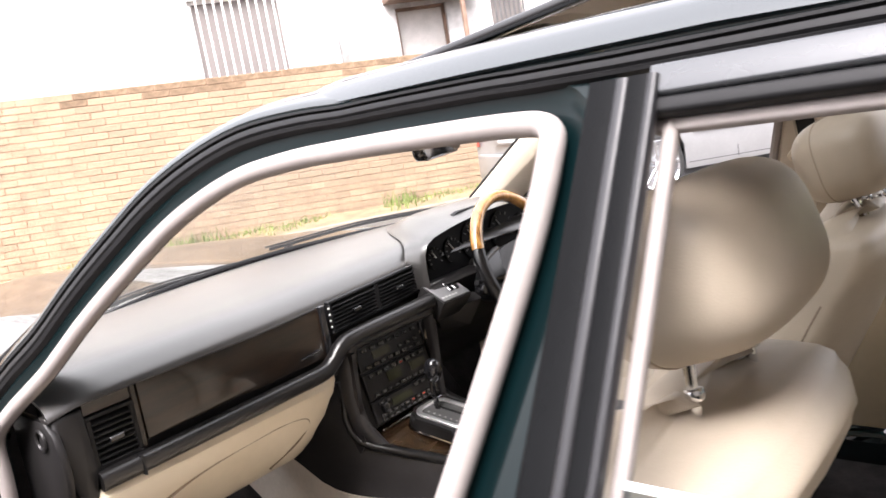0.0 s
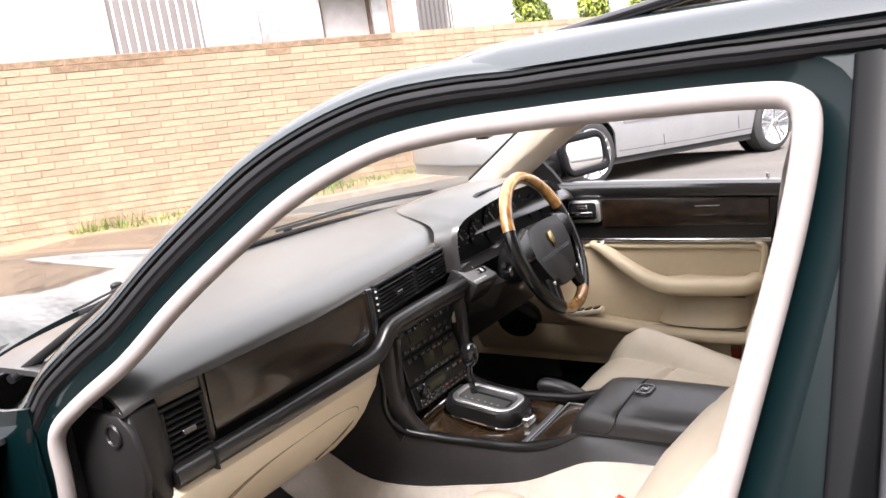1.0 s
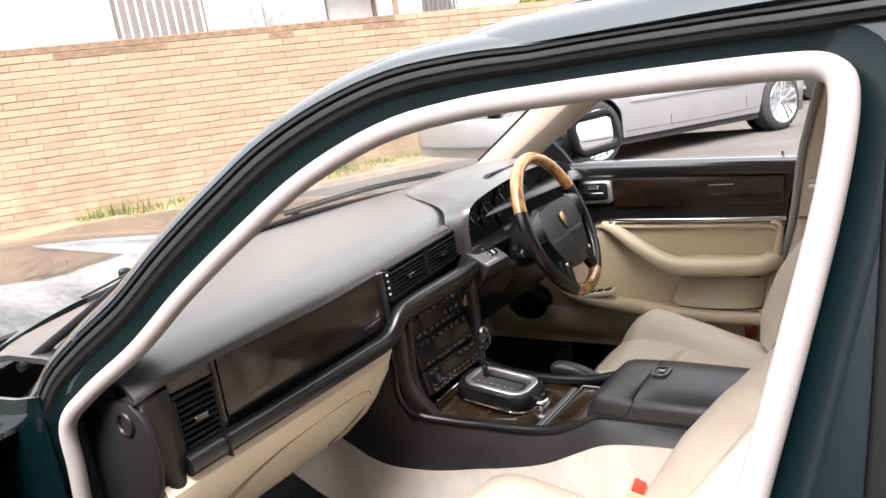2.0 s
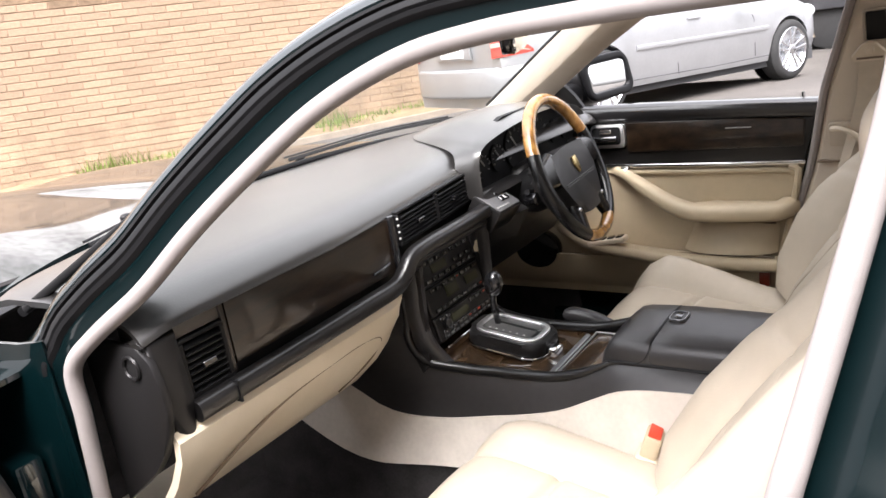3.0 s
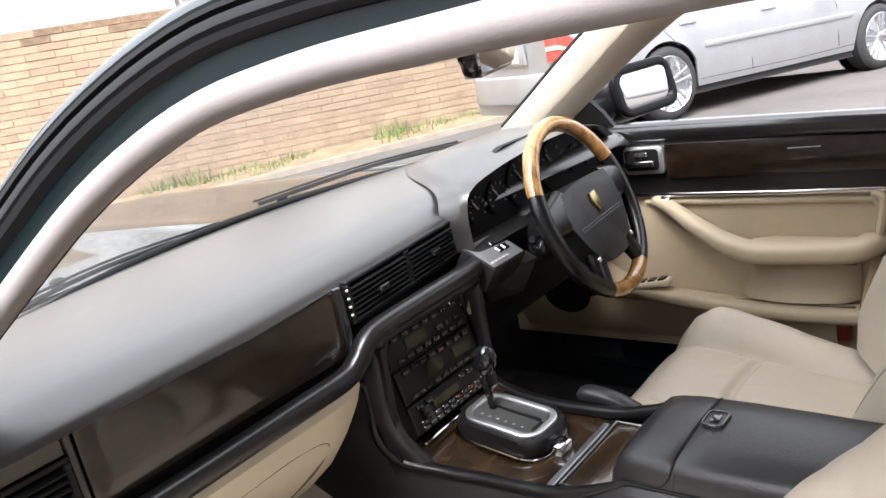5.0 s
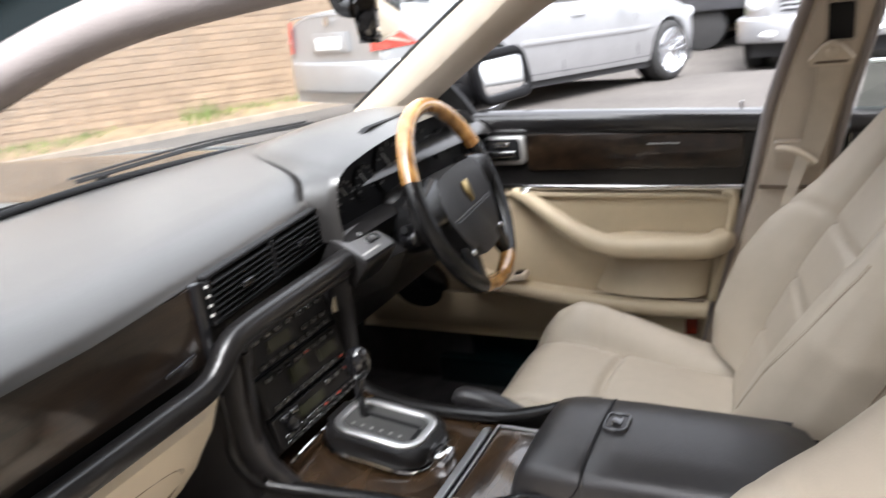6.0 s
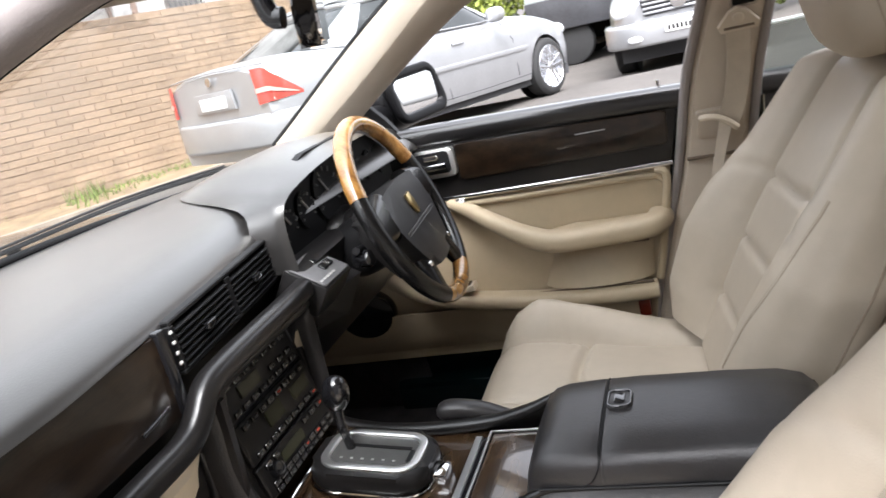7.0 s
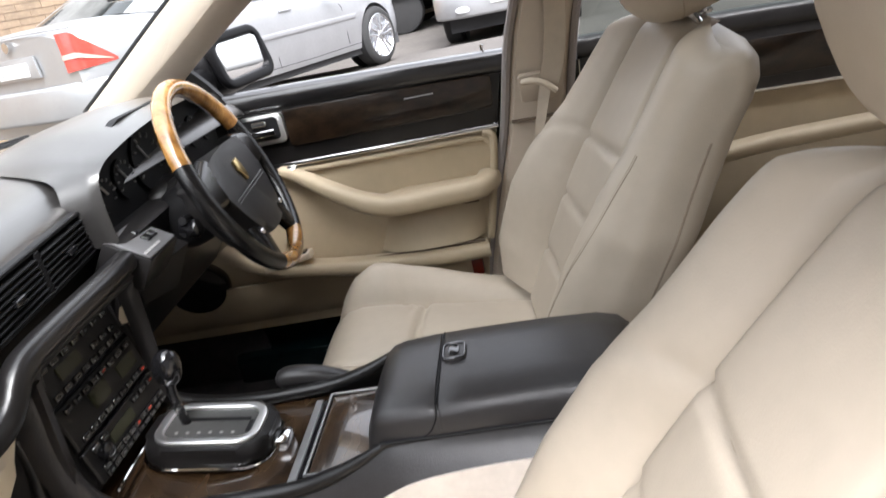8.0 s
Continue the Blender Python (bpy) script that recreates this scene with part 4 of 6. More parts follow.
dash = part("dashboard", thick(skin([pad_row(x) for x in np.linspace(-0.71, 0.70, 48)]), 0.01), vinyl, car, "charcoal grained dashboard with walnut and cream panels")
part("glovebox_veneer", plate([(-0.572, 0.802), (-0.198, 0.802), (-0.190, 0.81), (-0.186, 0.898), (-0.572, 0.896)], "y", 0.0, 0.012, 0.003), walnut, dash, "dark walnut glovebox veneer")
part("fascia_backing", box(-0.70, -0.17, 0.014, 0.05, 0.755, 0.906), blackp, dash)
part("fascia_backing", box(-0.17, 0.68, 0.052, 0.07, 0.755, 0.906), blackp, dash)
part("glovebox_handle", sweep([(-0.262, -0.0015, 0.818), (-0.24, -0.002, 0.820), (-0.216, -0.0015, 0.823)], circle(0.0024, 8), (0, 0, 1)), gloss_black, dash)
part("veneer_divider", box(-0.200, -0.186, -0.006, 0.012, 0.80, 0.902, 0.003), gloss_black, dash)
rail = curve_through([(-0.662, -0.009, 0.776), (-0.5, -0.012, 0.778), (-0.3, -0.012, 0.780), (-0.225, -0.012, 0.782), (-0.196, -0.014, 0.796), (-0.172, -0.016, 0.817), (-0.13, -0.016, 0.824), (0.02, -0.014, 0.826), (0.10, -0.01, 0.826)], 5)
part("fascia_rail", sweep(rail, rrect(0.030, 0.030, 0.012, 4), (0, 0, 1)), soft_black, dash, "padded black rail")
part("rail_joint", box(-0.6015, -0.5985, -0.0278, 0.0, 0.7615, 0.7925), rubber, dash)


def vent(x0, x1, z0, z1, y, slats, tab, label="black slatted air vent"):
    v = part("air_vent", plate([(x0 - 0.008, z0 - 0.006), (x1 + 0.008, z0 - 0.006), (x1 + 0.008, z1 + 0.006), (x0 - 0.008, z1 + 0.006)], "y", y + 0.006, y + 0.03, 0.002), blackp, dash, label)
    fr = bmesh.new()
    for a, b, c, d in ((x0 - 0.008, x1 + 0.008, z1, z1 + 0.006), (x0 - 0.008, x1 + 0.008, z0 - 0.006, z0), (x0 - 0.008, x0, z0, z1), (x1, x1 + 0.008, z0, z1)):
        box(a, b, y - 0.008, y + 0.006, c, d, 0.0015, 1, bm=fr)
    part("frame", fr, rubber, v)
    for k in range(slats):
        z = lerp(z0, z1, (k + 0.5) / slats)
        part("slat", moved(box(x0, x1, -0.011, 0.011, -0.0012, 0.0012), pose(0, y + 0.001, z, 24, 0, 0)), rubber, v)
    part("tab", box((x0 + x1) / 2 - 0.011, (x0 + x1) / 2 + 0.011, y - 0.014, y - 0.006, tab - 0.004, tab + 0.004, 0.001, 1), gloss_black, v)
    return v


vent(-0.652, -0.592, 0.796, 0.868, 0.002, 8, 0.83)
bm = bmesh.new()
for x0, x1, z0, z1 in ((-0.584, -0.574, 0.792, 0.897), (-0.660, -0.584, 0.875, 0.897)):
    box(x0, x1, -0.001, 0.012, z0, z1, 0.002, 1, bm=bm)
part("vent_panel", bm, walnut, dash, "dark walnut vent surround")
for v_ in (vent(-0.168, -0.034, 0.846, 0.898, 0.0, 7, 0.868), vent(-0.020, 0.112, 0.846, 0.898, 0.0, 7, 0.87)):
    v_.matrix_basis = Matrix.Translation((-0.17, 0.005, 0)) @ Matrix.Rotation(radians(7), 4, "Z") @ Matrix.Translation((0.17, 0, 0))
part("vent_surround", plate([(-0.185, 0.836), (0.13, 0.836), (0.13, 0.91), (-0.185, 0.908)], "y", 0.008, 0.03, 0.003), gloss_black, dash).matrix_basis = Matrix.Translation((-0.17, 0.005, 0)) @ Matrix.Rotation(radians(7), 4, "Z") @ Matrix.Translation((0.17, 0, 0))
for z in (0.856, 0.868, 0.88, 0.892):
    part("vent_marking", box(-0.1785, -0.1745, -0.0045, -0.0025, z - 0.002, z + 0.001), white_mark, dash)
    part("vent_marking", box(0.122, 0.127, 0.036, 0.042, z - 0.002, z + 0.002), white_mark, dash)
for x in (-0.645, -0.625, -0.607):
    part("vent_marking", box(x - 0.006, x + 0.006, -0.004, 0.001, 0.778, 0.783), white_mark, dash)
# end panel beside the opening
bm = plate([(0.125, 0.892), (0.005, 0.888), (-0.016, 0.868), (-0.026, 0.835), (-0.026, 0.80), (-0.014, 0.768), (0.008, 0.735), (0.035, 0.706), (0.08, 0.672), (0.125, 0.64)], "x", -0.712, -0.70, 0.004)
ep = part("end_panel", bm, blackp, dash)
part("end_cap", plate([(-0.702, 0.79), (-0.692, 0.760), (-0.678, 0.738), (-0.666, 0.742), (-0.660, 0.80), (-0.660, 0.892), (-0.706, 0.890)], "y", -0.012, 0.04, 0.008, seg=3), blackp, dash, smooth=60)
part("end_cap_ring", moved(sweep([(0, 0.015 * math.cos(a), 0.015 * math.sin(a)) for a in np.linspace(0, 2 * math.pi, 17)], circle(0.003, 6), (1, 0, 0)), Matrix.Translation((-0.714, 0.02, 0.86))), blackp, ep)
# cream lower panel
LOW = [(-0.006, 0.764), (-0.014, 0.75), (-0.008, 0.72), (0.016, 0.68), (0.05, 0.64), (0.09, 0.605), (0.15, 0.58), (0.24, 0.57)]
rows = []
for x in np.linspace(-0.70, -0.185, 22):
    e = max(0.0, (x + 0.255) / 0.07)
    rows.append([(x, y + 0.05 * e * e * (0.3 + i / 7), lerp(z, 0.76, 0.28 * min(e, 1) ** 2 * i / 7)) for i, (y, z) in enumerate(LOW)])
low = part("lower_panel", thick(skin(rows), 0.012), mat("cream_panel_vinyl", (0.70, 0.61, 0.465), 0.42, vary=0.05, scale=6, bump=0.2, bump_scale=500), dash, "cream leather lower panel with glovebox seam")
oval = curve_through([(-0.66, 0.045, 0.635), (-0.60, 0.012, 0.68), (-0.5, -0.002, 0.712), (-0.36, -0.006, 0.722), (-0.29, -0.003, 0.716), (-0.265, 0.01, 0.695), (-0.285, 0.033, 0.66), (-0.33, 0.07, 0.622)], 5)
part("glovebox_seam", sweep(oval, circle(0.0028, 6), (0, -1, 0)), mat("seam_brown", (0.2, 0.15, 0.1), 0.8), low)

# ---- instrument binnacle ----
RIM = [(0.112, 0.848, 0.104, 0.05, 0.848), (0.110, 0.90, 0.102, 0.05, 0.90), (0.118, 0.936, 0.120, 0.06, 0.938), (0.134, 0.949, 0.185, 0.135, 0.944), (0.165, 0.959, 0.285, 0.27, 0.945), (0.25, 0.972, 0.36, 0.33, 0.945), (0.37, 0.979, 0.44, 0.34, 0.943), (0.50, 0.974, 0.53, 0.32, 0.943), (0.60, 0.956, 0.61, 0.27, 0.928), (0.655, 0.925, 0.665, 0.20, 0.915)]
rim_pts = curve_through([(a, b, 0) for a, b, *_ in RIM], 4)
base_pts = curve_through([(c, d, e) for *_, c, d, e in RIM], 4)
rows = []
for r, b in zip(rim_pts, base_pts):
    cx, cz = 0.38, 0.90
    inn = Vector((r.x, 0, r.y)).lerp(Vector((cx, 0, cz)), 0.05)
    over = -0.016 * max(0, math.sin(math.pi * (r.x - 0.11) / 0.55))
    rows.append([(inn.x, 0.04, inn.z), (inn.x, 0.006 + over, inn.z), (lerp(inn.x, r.x, 0.6), over - 0.002, lerp(inn.z, r.y, 0.6)), (r.x, over + 0.008, r.y)] + [(lerp(r.x, b.x, q), lerp(0.008, b.y, q), lerp(r.y, b.z, q ** 1.35) + 0.022 * math.sin(math.pi * q) * min(1.0, max(0.0, (r.y - 0.940) / 0.03))) for q in (0.12, 0.3, 0.5, 0.7, 0.85, 1.0)])
bin_ = part("instrument_binnacle", skin(rows), vinyl, car, "charcoal hooded instrument binnacle", smooth=60)
part("instrument_panel", plate([(0.12, 0.845), (0.65, 0.845), (0.65, 0.93), (0.58, 0.962), (0.45, 0.985), (0.30, 0.985), (0.18, 0.955), (0.122, 0.90)], "y", 0.036, 0.05), mat("instrument_black", (0.006, 0.006, 0.0065), 0.5, vary=0.1, spec=0.15), bin_)
for x, z, r in ((0.185, 0.90, 0.026), (0.25, 0.905, 0.03), (0.335, 0.91, 0.048), (0.45, 0.91, 0.048), (0.54, 0.905, 0.03), (0.60, 0.90, 0.026)):
    d = part("dial", moved(plate(circle(r, 24), "y", 0.031, 0.036), Matrix.Translation((x, 0, z))), MATS["instrument_black"], bin_)
    for k in range(9):
        a = radians(-30 + 30 * k)
        part("tick", moved(box(-0.0011, 0.0011, 0.0285, 0.031, r * 0.74, r * 0.9), Matrix.Translation((x, 0, z)) @ Matrix.Rotation(a - radians(90), 4, "Y")), mat("dim_marking", (0.17, 0.17, 0.165), 0.6), d)
    part("needle", moved(box(-0.0012, 0.0012, 0.027, 0.0295, 0, r * 0.75), Matrix.Translation((x, 0, z)) @ Matrix.Rotation(radians(-40), 4, "Y")), grey_mark, d)
part("cluster_shelf", thick(skin([[(x, y, z) for x in (0.115, 0.3, 0.5, 0.65)] for y, z in ((0.04, 0.853), (0.004, 0.849), (-0.004, 0.842), (0.004, 0.815), (0.03, 0.78), (0.06, 0.70), (0.12, 0.62))]), 0.008), blackp, bin_)
POD = pose(0.160, 0.003, 0.817, 33, 3, 4)
pod = part("switch_pod", moved(box(-0.054, 0.054, -0.036, 0.034, -0.03, 0.0195, 0.004), POD), blackp, bin_)
part("switch_panel", moved(plate(rrect(0.100, 0.064, 0.004), "z", 0.0195, 0.022, 0.001), POD), mat("grey_switch_panel", (0.11, 0.11, 0.112), 0.42, vary=0.15, scale=20, spec=0.8), pod)
for k in range(4):
    part("switch", moved(box(-0.008, 0.008, -0.007, 0.007, 0.02, 0.026, 0.002, 1), POD @ pose(0.005 + 0.019 * (k % 2), -0.005 + 0.019 * (k // 2), 0)), gloss_black, pod)
for k in range(6):
    part("marking", moved(box(-0.004, 0.004, -0.002, 0.002, 0.022, 0.0228), POD @ pose(-0.042 + 0.012 * k, -0.022 if k < 5 else 0.015, 0)), grey_mark, pod)
part("key_barrel", moved(plate(circle(0.014, 14), "y", -0.03, 0.0, 0.003), pose(0.245, -0.03, 0.812, 0, 0, -10)), gloss_black, pod)
part("lower_cowl", moved(ellipsoid((0, 0, 0), 0.07, 0.10, 0.055, 3), pose(0.36, 0.085, 0.805, -18, 0, 0)), blackp, bin_)
part("knee_panel", thick(skin([[(x, y, z) for x in (0.115, 0.30, 0.5, 0.68)] for y, z in ((0.03, 0.79), (0.06, 0.72), (0.13, 0.64), (0.24, 0.60))]), 0.01), blackp, bin_)
part("column_bracket", thick(skin([[(0.12, 0.02, 0.80), (0.26, 0.0, 0.80)], [(0.15, 0.04, 0.755), (0.24, 0.03, 0.74)]]), 0.03), blackp, bin_)
part("cream_kick", thick(skin([[(0.125, 0.02 + 0.3 * t, lerp(0.76, 0.66, t)) for t in np.linspace(0, 1, 4)], [(0.13, 0.04 + 0.3 * t, lerp(0.60, 0.5, t)) for t in np.linspace(0, 1, 4)]]), 0.01), beige_trim, bin_)

# ---- steering wheel ----
WHEEL = Matrix.Translation((0.357, -0.0885, 0.8535)) @ Matrix.Rotation(radians(5), 4, "Z") @ Matrix.Rotation(radians(-20.5), 4, "X")   # its face looks along -y


def rim_arc(a0, a1, n=24, r=0.1622):
    """Angles from the top, clockwise as the driver sees it."""
    return [(r * math.sin(radians(a)), 0, r * math.cos(radians(a))) for a in np.linspace(a0, a1, n)]


def rim_part(a0, a1):
    path = rim_arc(a0, a1)
    return moved(sweep(path, circle(0.0147, 14), [(0, -1, 0)] * len(path)), WHEEL)


PADLINE = [(p.x, p.y) for p in curve_through([(-0.108, 0.040, 0), (-0.06, 0.047, 0), (0, 0.049, 0), (0.06, 0.047, 0), (0.108, 0.040, 0), (0.118, 0.020, 0), (0.110, -0.016, 0), (0.088, -0.062, 0), (0.062, -0.094, 0), (0.03, -0.105, 0), (-0.03, -0.105, 0), (-0.062, -0.094, 0), (-0.088, -0.062, 0), (-0.110, -0.016, 0), (-0.118, 0.020, 0), (-0.108, 0.040, 0)], 3)[:-1]]
sw = part("steering_wheel", moved(plate(PADLINE, "y", -0.012, 0.050, 0.018, seg=4), WHEEL), mat("grained_pad_leather", (0.016, 0.015, 0.0148), 0.42, vary=0.2, scale=14, bump=0.3, bump_scale=420, spec=0.5), car, "wood and black leather steering wheel", smooth=60)
sw.data.name = "airbag_pad"
for a0, a1, material in ((-68, 68, rim_wood), (68, 152, wheel_leather), (-152, -68, wheel_leather), (152, 208, rim_wood)):
    part("wooden_rim" if material is rim_wood else "leather_rim", rim_part(a0, a1), material, sw)
for x in (-1, 1):
    part("spoke", moved(sweep([(x * 0.085, 0.008, 0.012), (x * 0.125, 0.002, 0.012), (x * 0.156, 0.0, 0.010)], rrect(0.030, 0.070, 0.013), (0, 0, 1), scale=[1.25, 1.0, 0.8]), WHEEL), wheel_leather, sw)
    part("spoke", moved(sweep([(x * 0.055, 0.006, -0.06), (x * 0.072, 0.002, -0.11), (x * 0.082, 0.0, -0.142)], rrect(0.024, 0.036, 0.010), (x, 0, 0.3), scale=[1.2, 1.0, 0.9]), WHEEL), wheel_leather, sw)
    part("spoke_stud", moved(ellipsoid((x * 0.077, -0.010, -0.088), 0.006, 0.004, 0.005), WHEEL), chrome, sw)
part("badge", moved(plate([(-0.011, 0.018), (0.009, 0.02), (0.013, 0.006), (0.007, -0.004), (0.009, -0.016), (0.0, -0.02), (-0.006, -0.008), (-0.013, 0.002)], "y", -0.017, -0.011, 0.002), WHEEL @ Matrix.Translation((0.004, 0, 0.001))), gold, sw, "plain gold badge")
for dz in (-0.028, -0.033):
    part("pad_seam", moved(sweep([(x, -0.0125, dz) for x in np.linspace(-0.09, 0.09, 9)], circle(0.0014, 6), (0, -1, 0)), WHEEL), mat("grey_seam", (0.06, 0.06, 0.06), 0.6), sw)
part("steering_column", moved(sweep([(0, 0.03, 0), (0, 0.12, 0.0), (0, 0.24, -0.005)], circle(0.05, 14), (0, 0, 1)), WHEEL), blackp, sw)
part("column_shroud", moved(ellipsoid((0, 0.075, -0.012), 0.075, 0.062, 0.052, 3.2, 28, 16), WHEEL), rubber, sw, "black moulded column shroud")
for s in (-1, 1):
    part("stalk", moved(sweep([(s * 0.05, 0.075, -0.012), (s * 0.09, 0.07, -0.008), (s * 0.125, 0.062, -0.002)], circle(0.0065, 8), (0, 0, 1)), WHEEL), rubber, sw)

# ---- centre stack and console ----
console = part("centre_console", thick(skin([[(-0.150, y, z) for y, z in ((0.30, 0.80), (0.05, 0.80), (-0.012, 0.79))], [(-0.150, y, z) for y, z in ((0.36, 0.5), (0.05, 0.53), (-0.0, 0.60))]]), 0.01), leather_black, car, "black leather centre console with walnut top")


def lip_x(y, side):
    """Half width of the console along its top edge."""
    return interp(y, [(-0.12, 0.112), (-0.05, 0.124 if side < 0 else 0.114), (0.0, 0.140 if side < 0 else 0.118), (0.05, 0.152 if side < 0 else 0.122)])


def flare(y):
    """How far the console's foot spreads towards the bulkhead."""
    return interp(y, [(-0.12, 0.0), (0.0, 0.014), (0.12, 0.034), (0.3, 0.05)])


for side in (-1, 1):
    TOPL = [(0.05, 0.80), (0.035, 0.70), (0.04, 0.645), (0.015, 0.602), (-0.05, 0.585), (-0.115, 0.58), (-0.18, 0.581), (-0.24, 0.586), (-0.29, 0.600), (-0.325, 0.616), (-0.36, 0.630), (-0.45, 0.634), (-0.62, 0.630)]
    BOTL = [(0.46, 0.62), (0.30, 0.60), (0.18, 0.548), (0.092, 0.496), (0.0, 0.488), (-0.093, 0.50), (-0.17, 0.515), (-0.254, 0.538), (-0.32, 0.57), (-0.367, 0.592), (-0.42, 0.602), (-0.50, 0.607), (-0.62, 0.607)]
    t3 = curve_through([(0, y, z) for y, z in TOPL], 3)
    b3 = curve_through([(0, y, z) for y, z in BOTL], 3)
    rows = []
    for k in range(5):
        q = k / 4
        rows.append([(side * lerp(lip_x(a.y, side), max(lip_x(a.y, side), 0.142) + flare(b.y), q ** 0.7), lerp(a.y, b.y, q), lerp(a.z, b.z, q)) for a, b in zip(t3, b3)])
    part("console_side", thick(skin(rows), 0.008), leather_black, console)
    part("console_lip", sweep([(side * lip_x(p.y, side), p.y, p.z) for p in t3[2:32]], rrect(0.021, 0.026, 0.0095), (side, 0, 0), scale=[interp(i, [(0, 0.8), (21, 0.8), (29, 0.2)]) for i in range(30)]), soft_black, console)
    foot = [interp(p.y, [(-0.6, 0.42), (-0.3, 0.405), (0.016, 0.394), (0.15, 0.382), (0.22, 0.395), (0.30, 0.44), (0.43, 0.54)]) for p in b3]
    for _ in range(4):
        foot = foot[:1] + [(a_ + 2 * b_ + c_) / 4 for a_, b_, c_ in zip(foot, foot[1:], foot[2:])] + foot[-1:]
    bm = skin([[(side * (0.145 + flare(p.y)), p.y, p.z) for p in b3], [(side * (0.152 + flare(p.y)), p.y, lerp(p.z, f, 0.5)) for p, f in zip(b3, foot)], [(side * (0.164 + flare(p.y)), p.y, min(f, p.z - 0.002)) for p, f in zip(b3, foot)]])
    part("tunnel_trim", thick(bm, 0.008), carpet_cream, console, "cream carpet tunnel side")
    part("tunnel_carpet", thick(skin([[(side * (0.15 + flare(p.y)), p.y, f + 0.02) for p, f in zip(b3, foot)], [(side * (0.175 + flare(p.y)), p.y, 0.275) for p in b3]]), 0.008), carpet_black, console)
stack = part("stack_face", plate([(-0.118, 0.612), (0.098, 0.612), (0.102, 0.72), (0.095, 0.785), (0.085, 0.79), (-0.105, 0.787), (-0.122, 0.775), (-0.128, 0.70), (-0.126, 0.63)], "y", 0.026, 0.05, 0.003), blackp, console, "black radio and climate panel with small buttons")
part("stack_backing", box(-0.130, 0.116, 0.055, 0.075, 0.585, 0.806), blackp, console)
sur_in = curve_through([(0.098, 0.010, 0.590), (0.100, 0.022, 0.605), (0.103, 0.022, 0.70), (0.096, 0.018, 0.778), (0.08, 0.016, 0.787), (-0.10, 0.016, 0.787), (-0.120, 0.018, 0.774), (-0.126, 0.024, 0.70), (-0.124, 0.016, 0.645), (-0.112, 0.002, 0.610), (-0.104, -0.012, 0.586)], 4)
sur_out = curve_through([(0.112, 0.012, 0.578), (0.118, 0.030, 0.600), (0.124, 0.030, 0.70), (0.120, 0.020, 0.800), (0.10, 0.016, 0.816), (-0.118, 0.016, 0.816), (-0.154, 0.016, 0.795), (-0.158, 0.026, 0.70), (-0.157, 0.012, 0.64), (-0.142, -0.004, 0.598), (-0.130, -0.022, 0.572)], 4)
rows = []
for q, fwd_y in ((0, 0.0), (0.08, -0.012), (0.25, -0.022), (0.5, -0.026), (0.75, -0.022), (0.93, -0.010), (1.0, 0.004)):
    rows.append([a_.lerp(b_, q) + Vector((0, fwd_y, 0)) for a_, b_ in zip(sur_in, sur_out)])
part("stack_surround", thick(skin(rows), 0.004), leather_black, console, "soft black leather surround", smooth=60)
for z0, z1 in ((0.728, 0.781), (0.668, 0.724), (0.618, 0.664)):
    part("radio_unit", box(-0.103, 0.092, 0.018, 0.027, z0, z1, 0.002, 1), blackp, stack)
for x0, x1, z0, z1 in ((-0.06, -0.01, 0.745, 0.762), (-0.04, 0.0, 0.688, 0.71), (0.03, 0.075, 0.688, 0.706), (-0.05, 0.01, 0.64, 0.654)):
    part("display", box(x0, x1, 0.0155, 0.0185, z0, z1), amber, stack)
rnd = random.Random(4)
for row, (z, n) in enumerate(((0.735, 8), (0.748, 3), (0.77, 7), (0.676, 9), (0.716, 8), (0.632, 10), (0.623, 10), (0.657, 8))):
    for k in range(n):
        x = lerp(-0.092, 0.082, (k + 0.5) / n) if row != 1 else lerp(0.01, 0.08, (k + 0.5) / n)
        if any(a - 0.008 < x < b + 0.008 and c - 0.006 < z < d + 0.006 for a, b, c, d in ((-0.06, -0.01, 0.745, 0.762), (-0.04, 0.0, 0.688, 0.71), (0.03, 0.075, 0.688, 0.706), (-0.05, 0.01, 0.64, 0.654))):
            continue
        b = part("button", box(x - 0.007, x + 0.007, 0.0135, 0.0185, z - 0.0038, z + 0.0038, 0.001, 1), gloss_black, stack)
        part("button_mark", box(x - rnd.uniform(0.002, 0.004), x + rnd.uniform(0.002, 0.004), 0.0127, 0.0134, z - 0.0012, z + 0.0012), mat("faint_marking", (0.09, 0.09, 0.088), 0.6) if rnd.random() > 0.04 else red_plastic, b)
part("volume_knob", moved(plate(circle(0.011, 16), "y", 0.006, 0.018, 0.002), Matrix.Translation((-0.075, 0, 0.645))), gloss_black, stack)
stack.matrix_basis = pose(0, 0.022, 0.70, -13, 0, 0) @ Matrix.Translation((0, -0.022, -0.70))
# walnut top, selector and tray
console_walnut = mat("brown_walnut_veneer", (0.022, 0.0125, 0.0065), 0.25, coat=1.0, vary=0.4, scale=9, color2=(0.066, 0.038, 0.018), stretch=(1, 3, 6))
part("console_veneer", thick(skin([[(u * w if u > 0 else u * w * k, y, z) for u in np.linspace(-1, 1, 9)] for y, z, w, k in ((0.03, 0.608, 0.112, 1.30), (0.012, 0.6025, 0.110, 1.26), (-0.02, 0.592, 0.108, 1.20), (-0.06, 0.580, 0.108, 1.10), (-0.10, 0.571, 0.108, 1.0), (-0.20, 0.570, 0.108, 1.0), (-0.225, 0.571, 0.108, 1.0))]), 0.006), console_walnut, console, "gloss walnut console veneer")
part("tray_lid", plate([(-0.085, -0.315), (0.085, -0.315), (0.085, -0.238), (-0.085, -0.238)], "z", 0.572, 0.582, 0.003), console_walnut, console, "walnut ashtray lid")
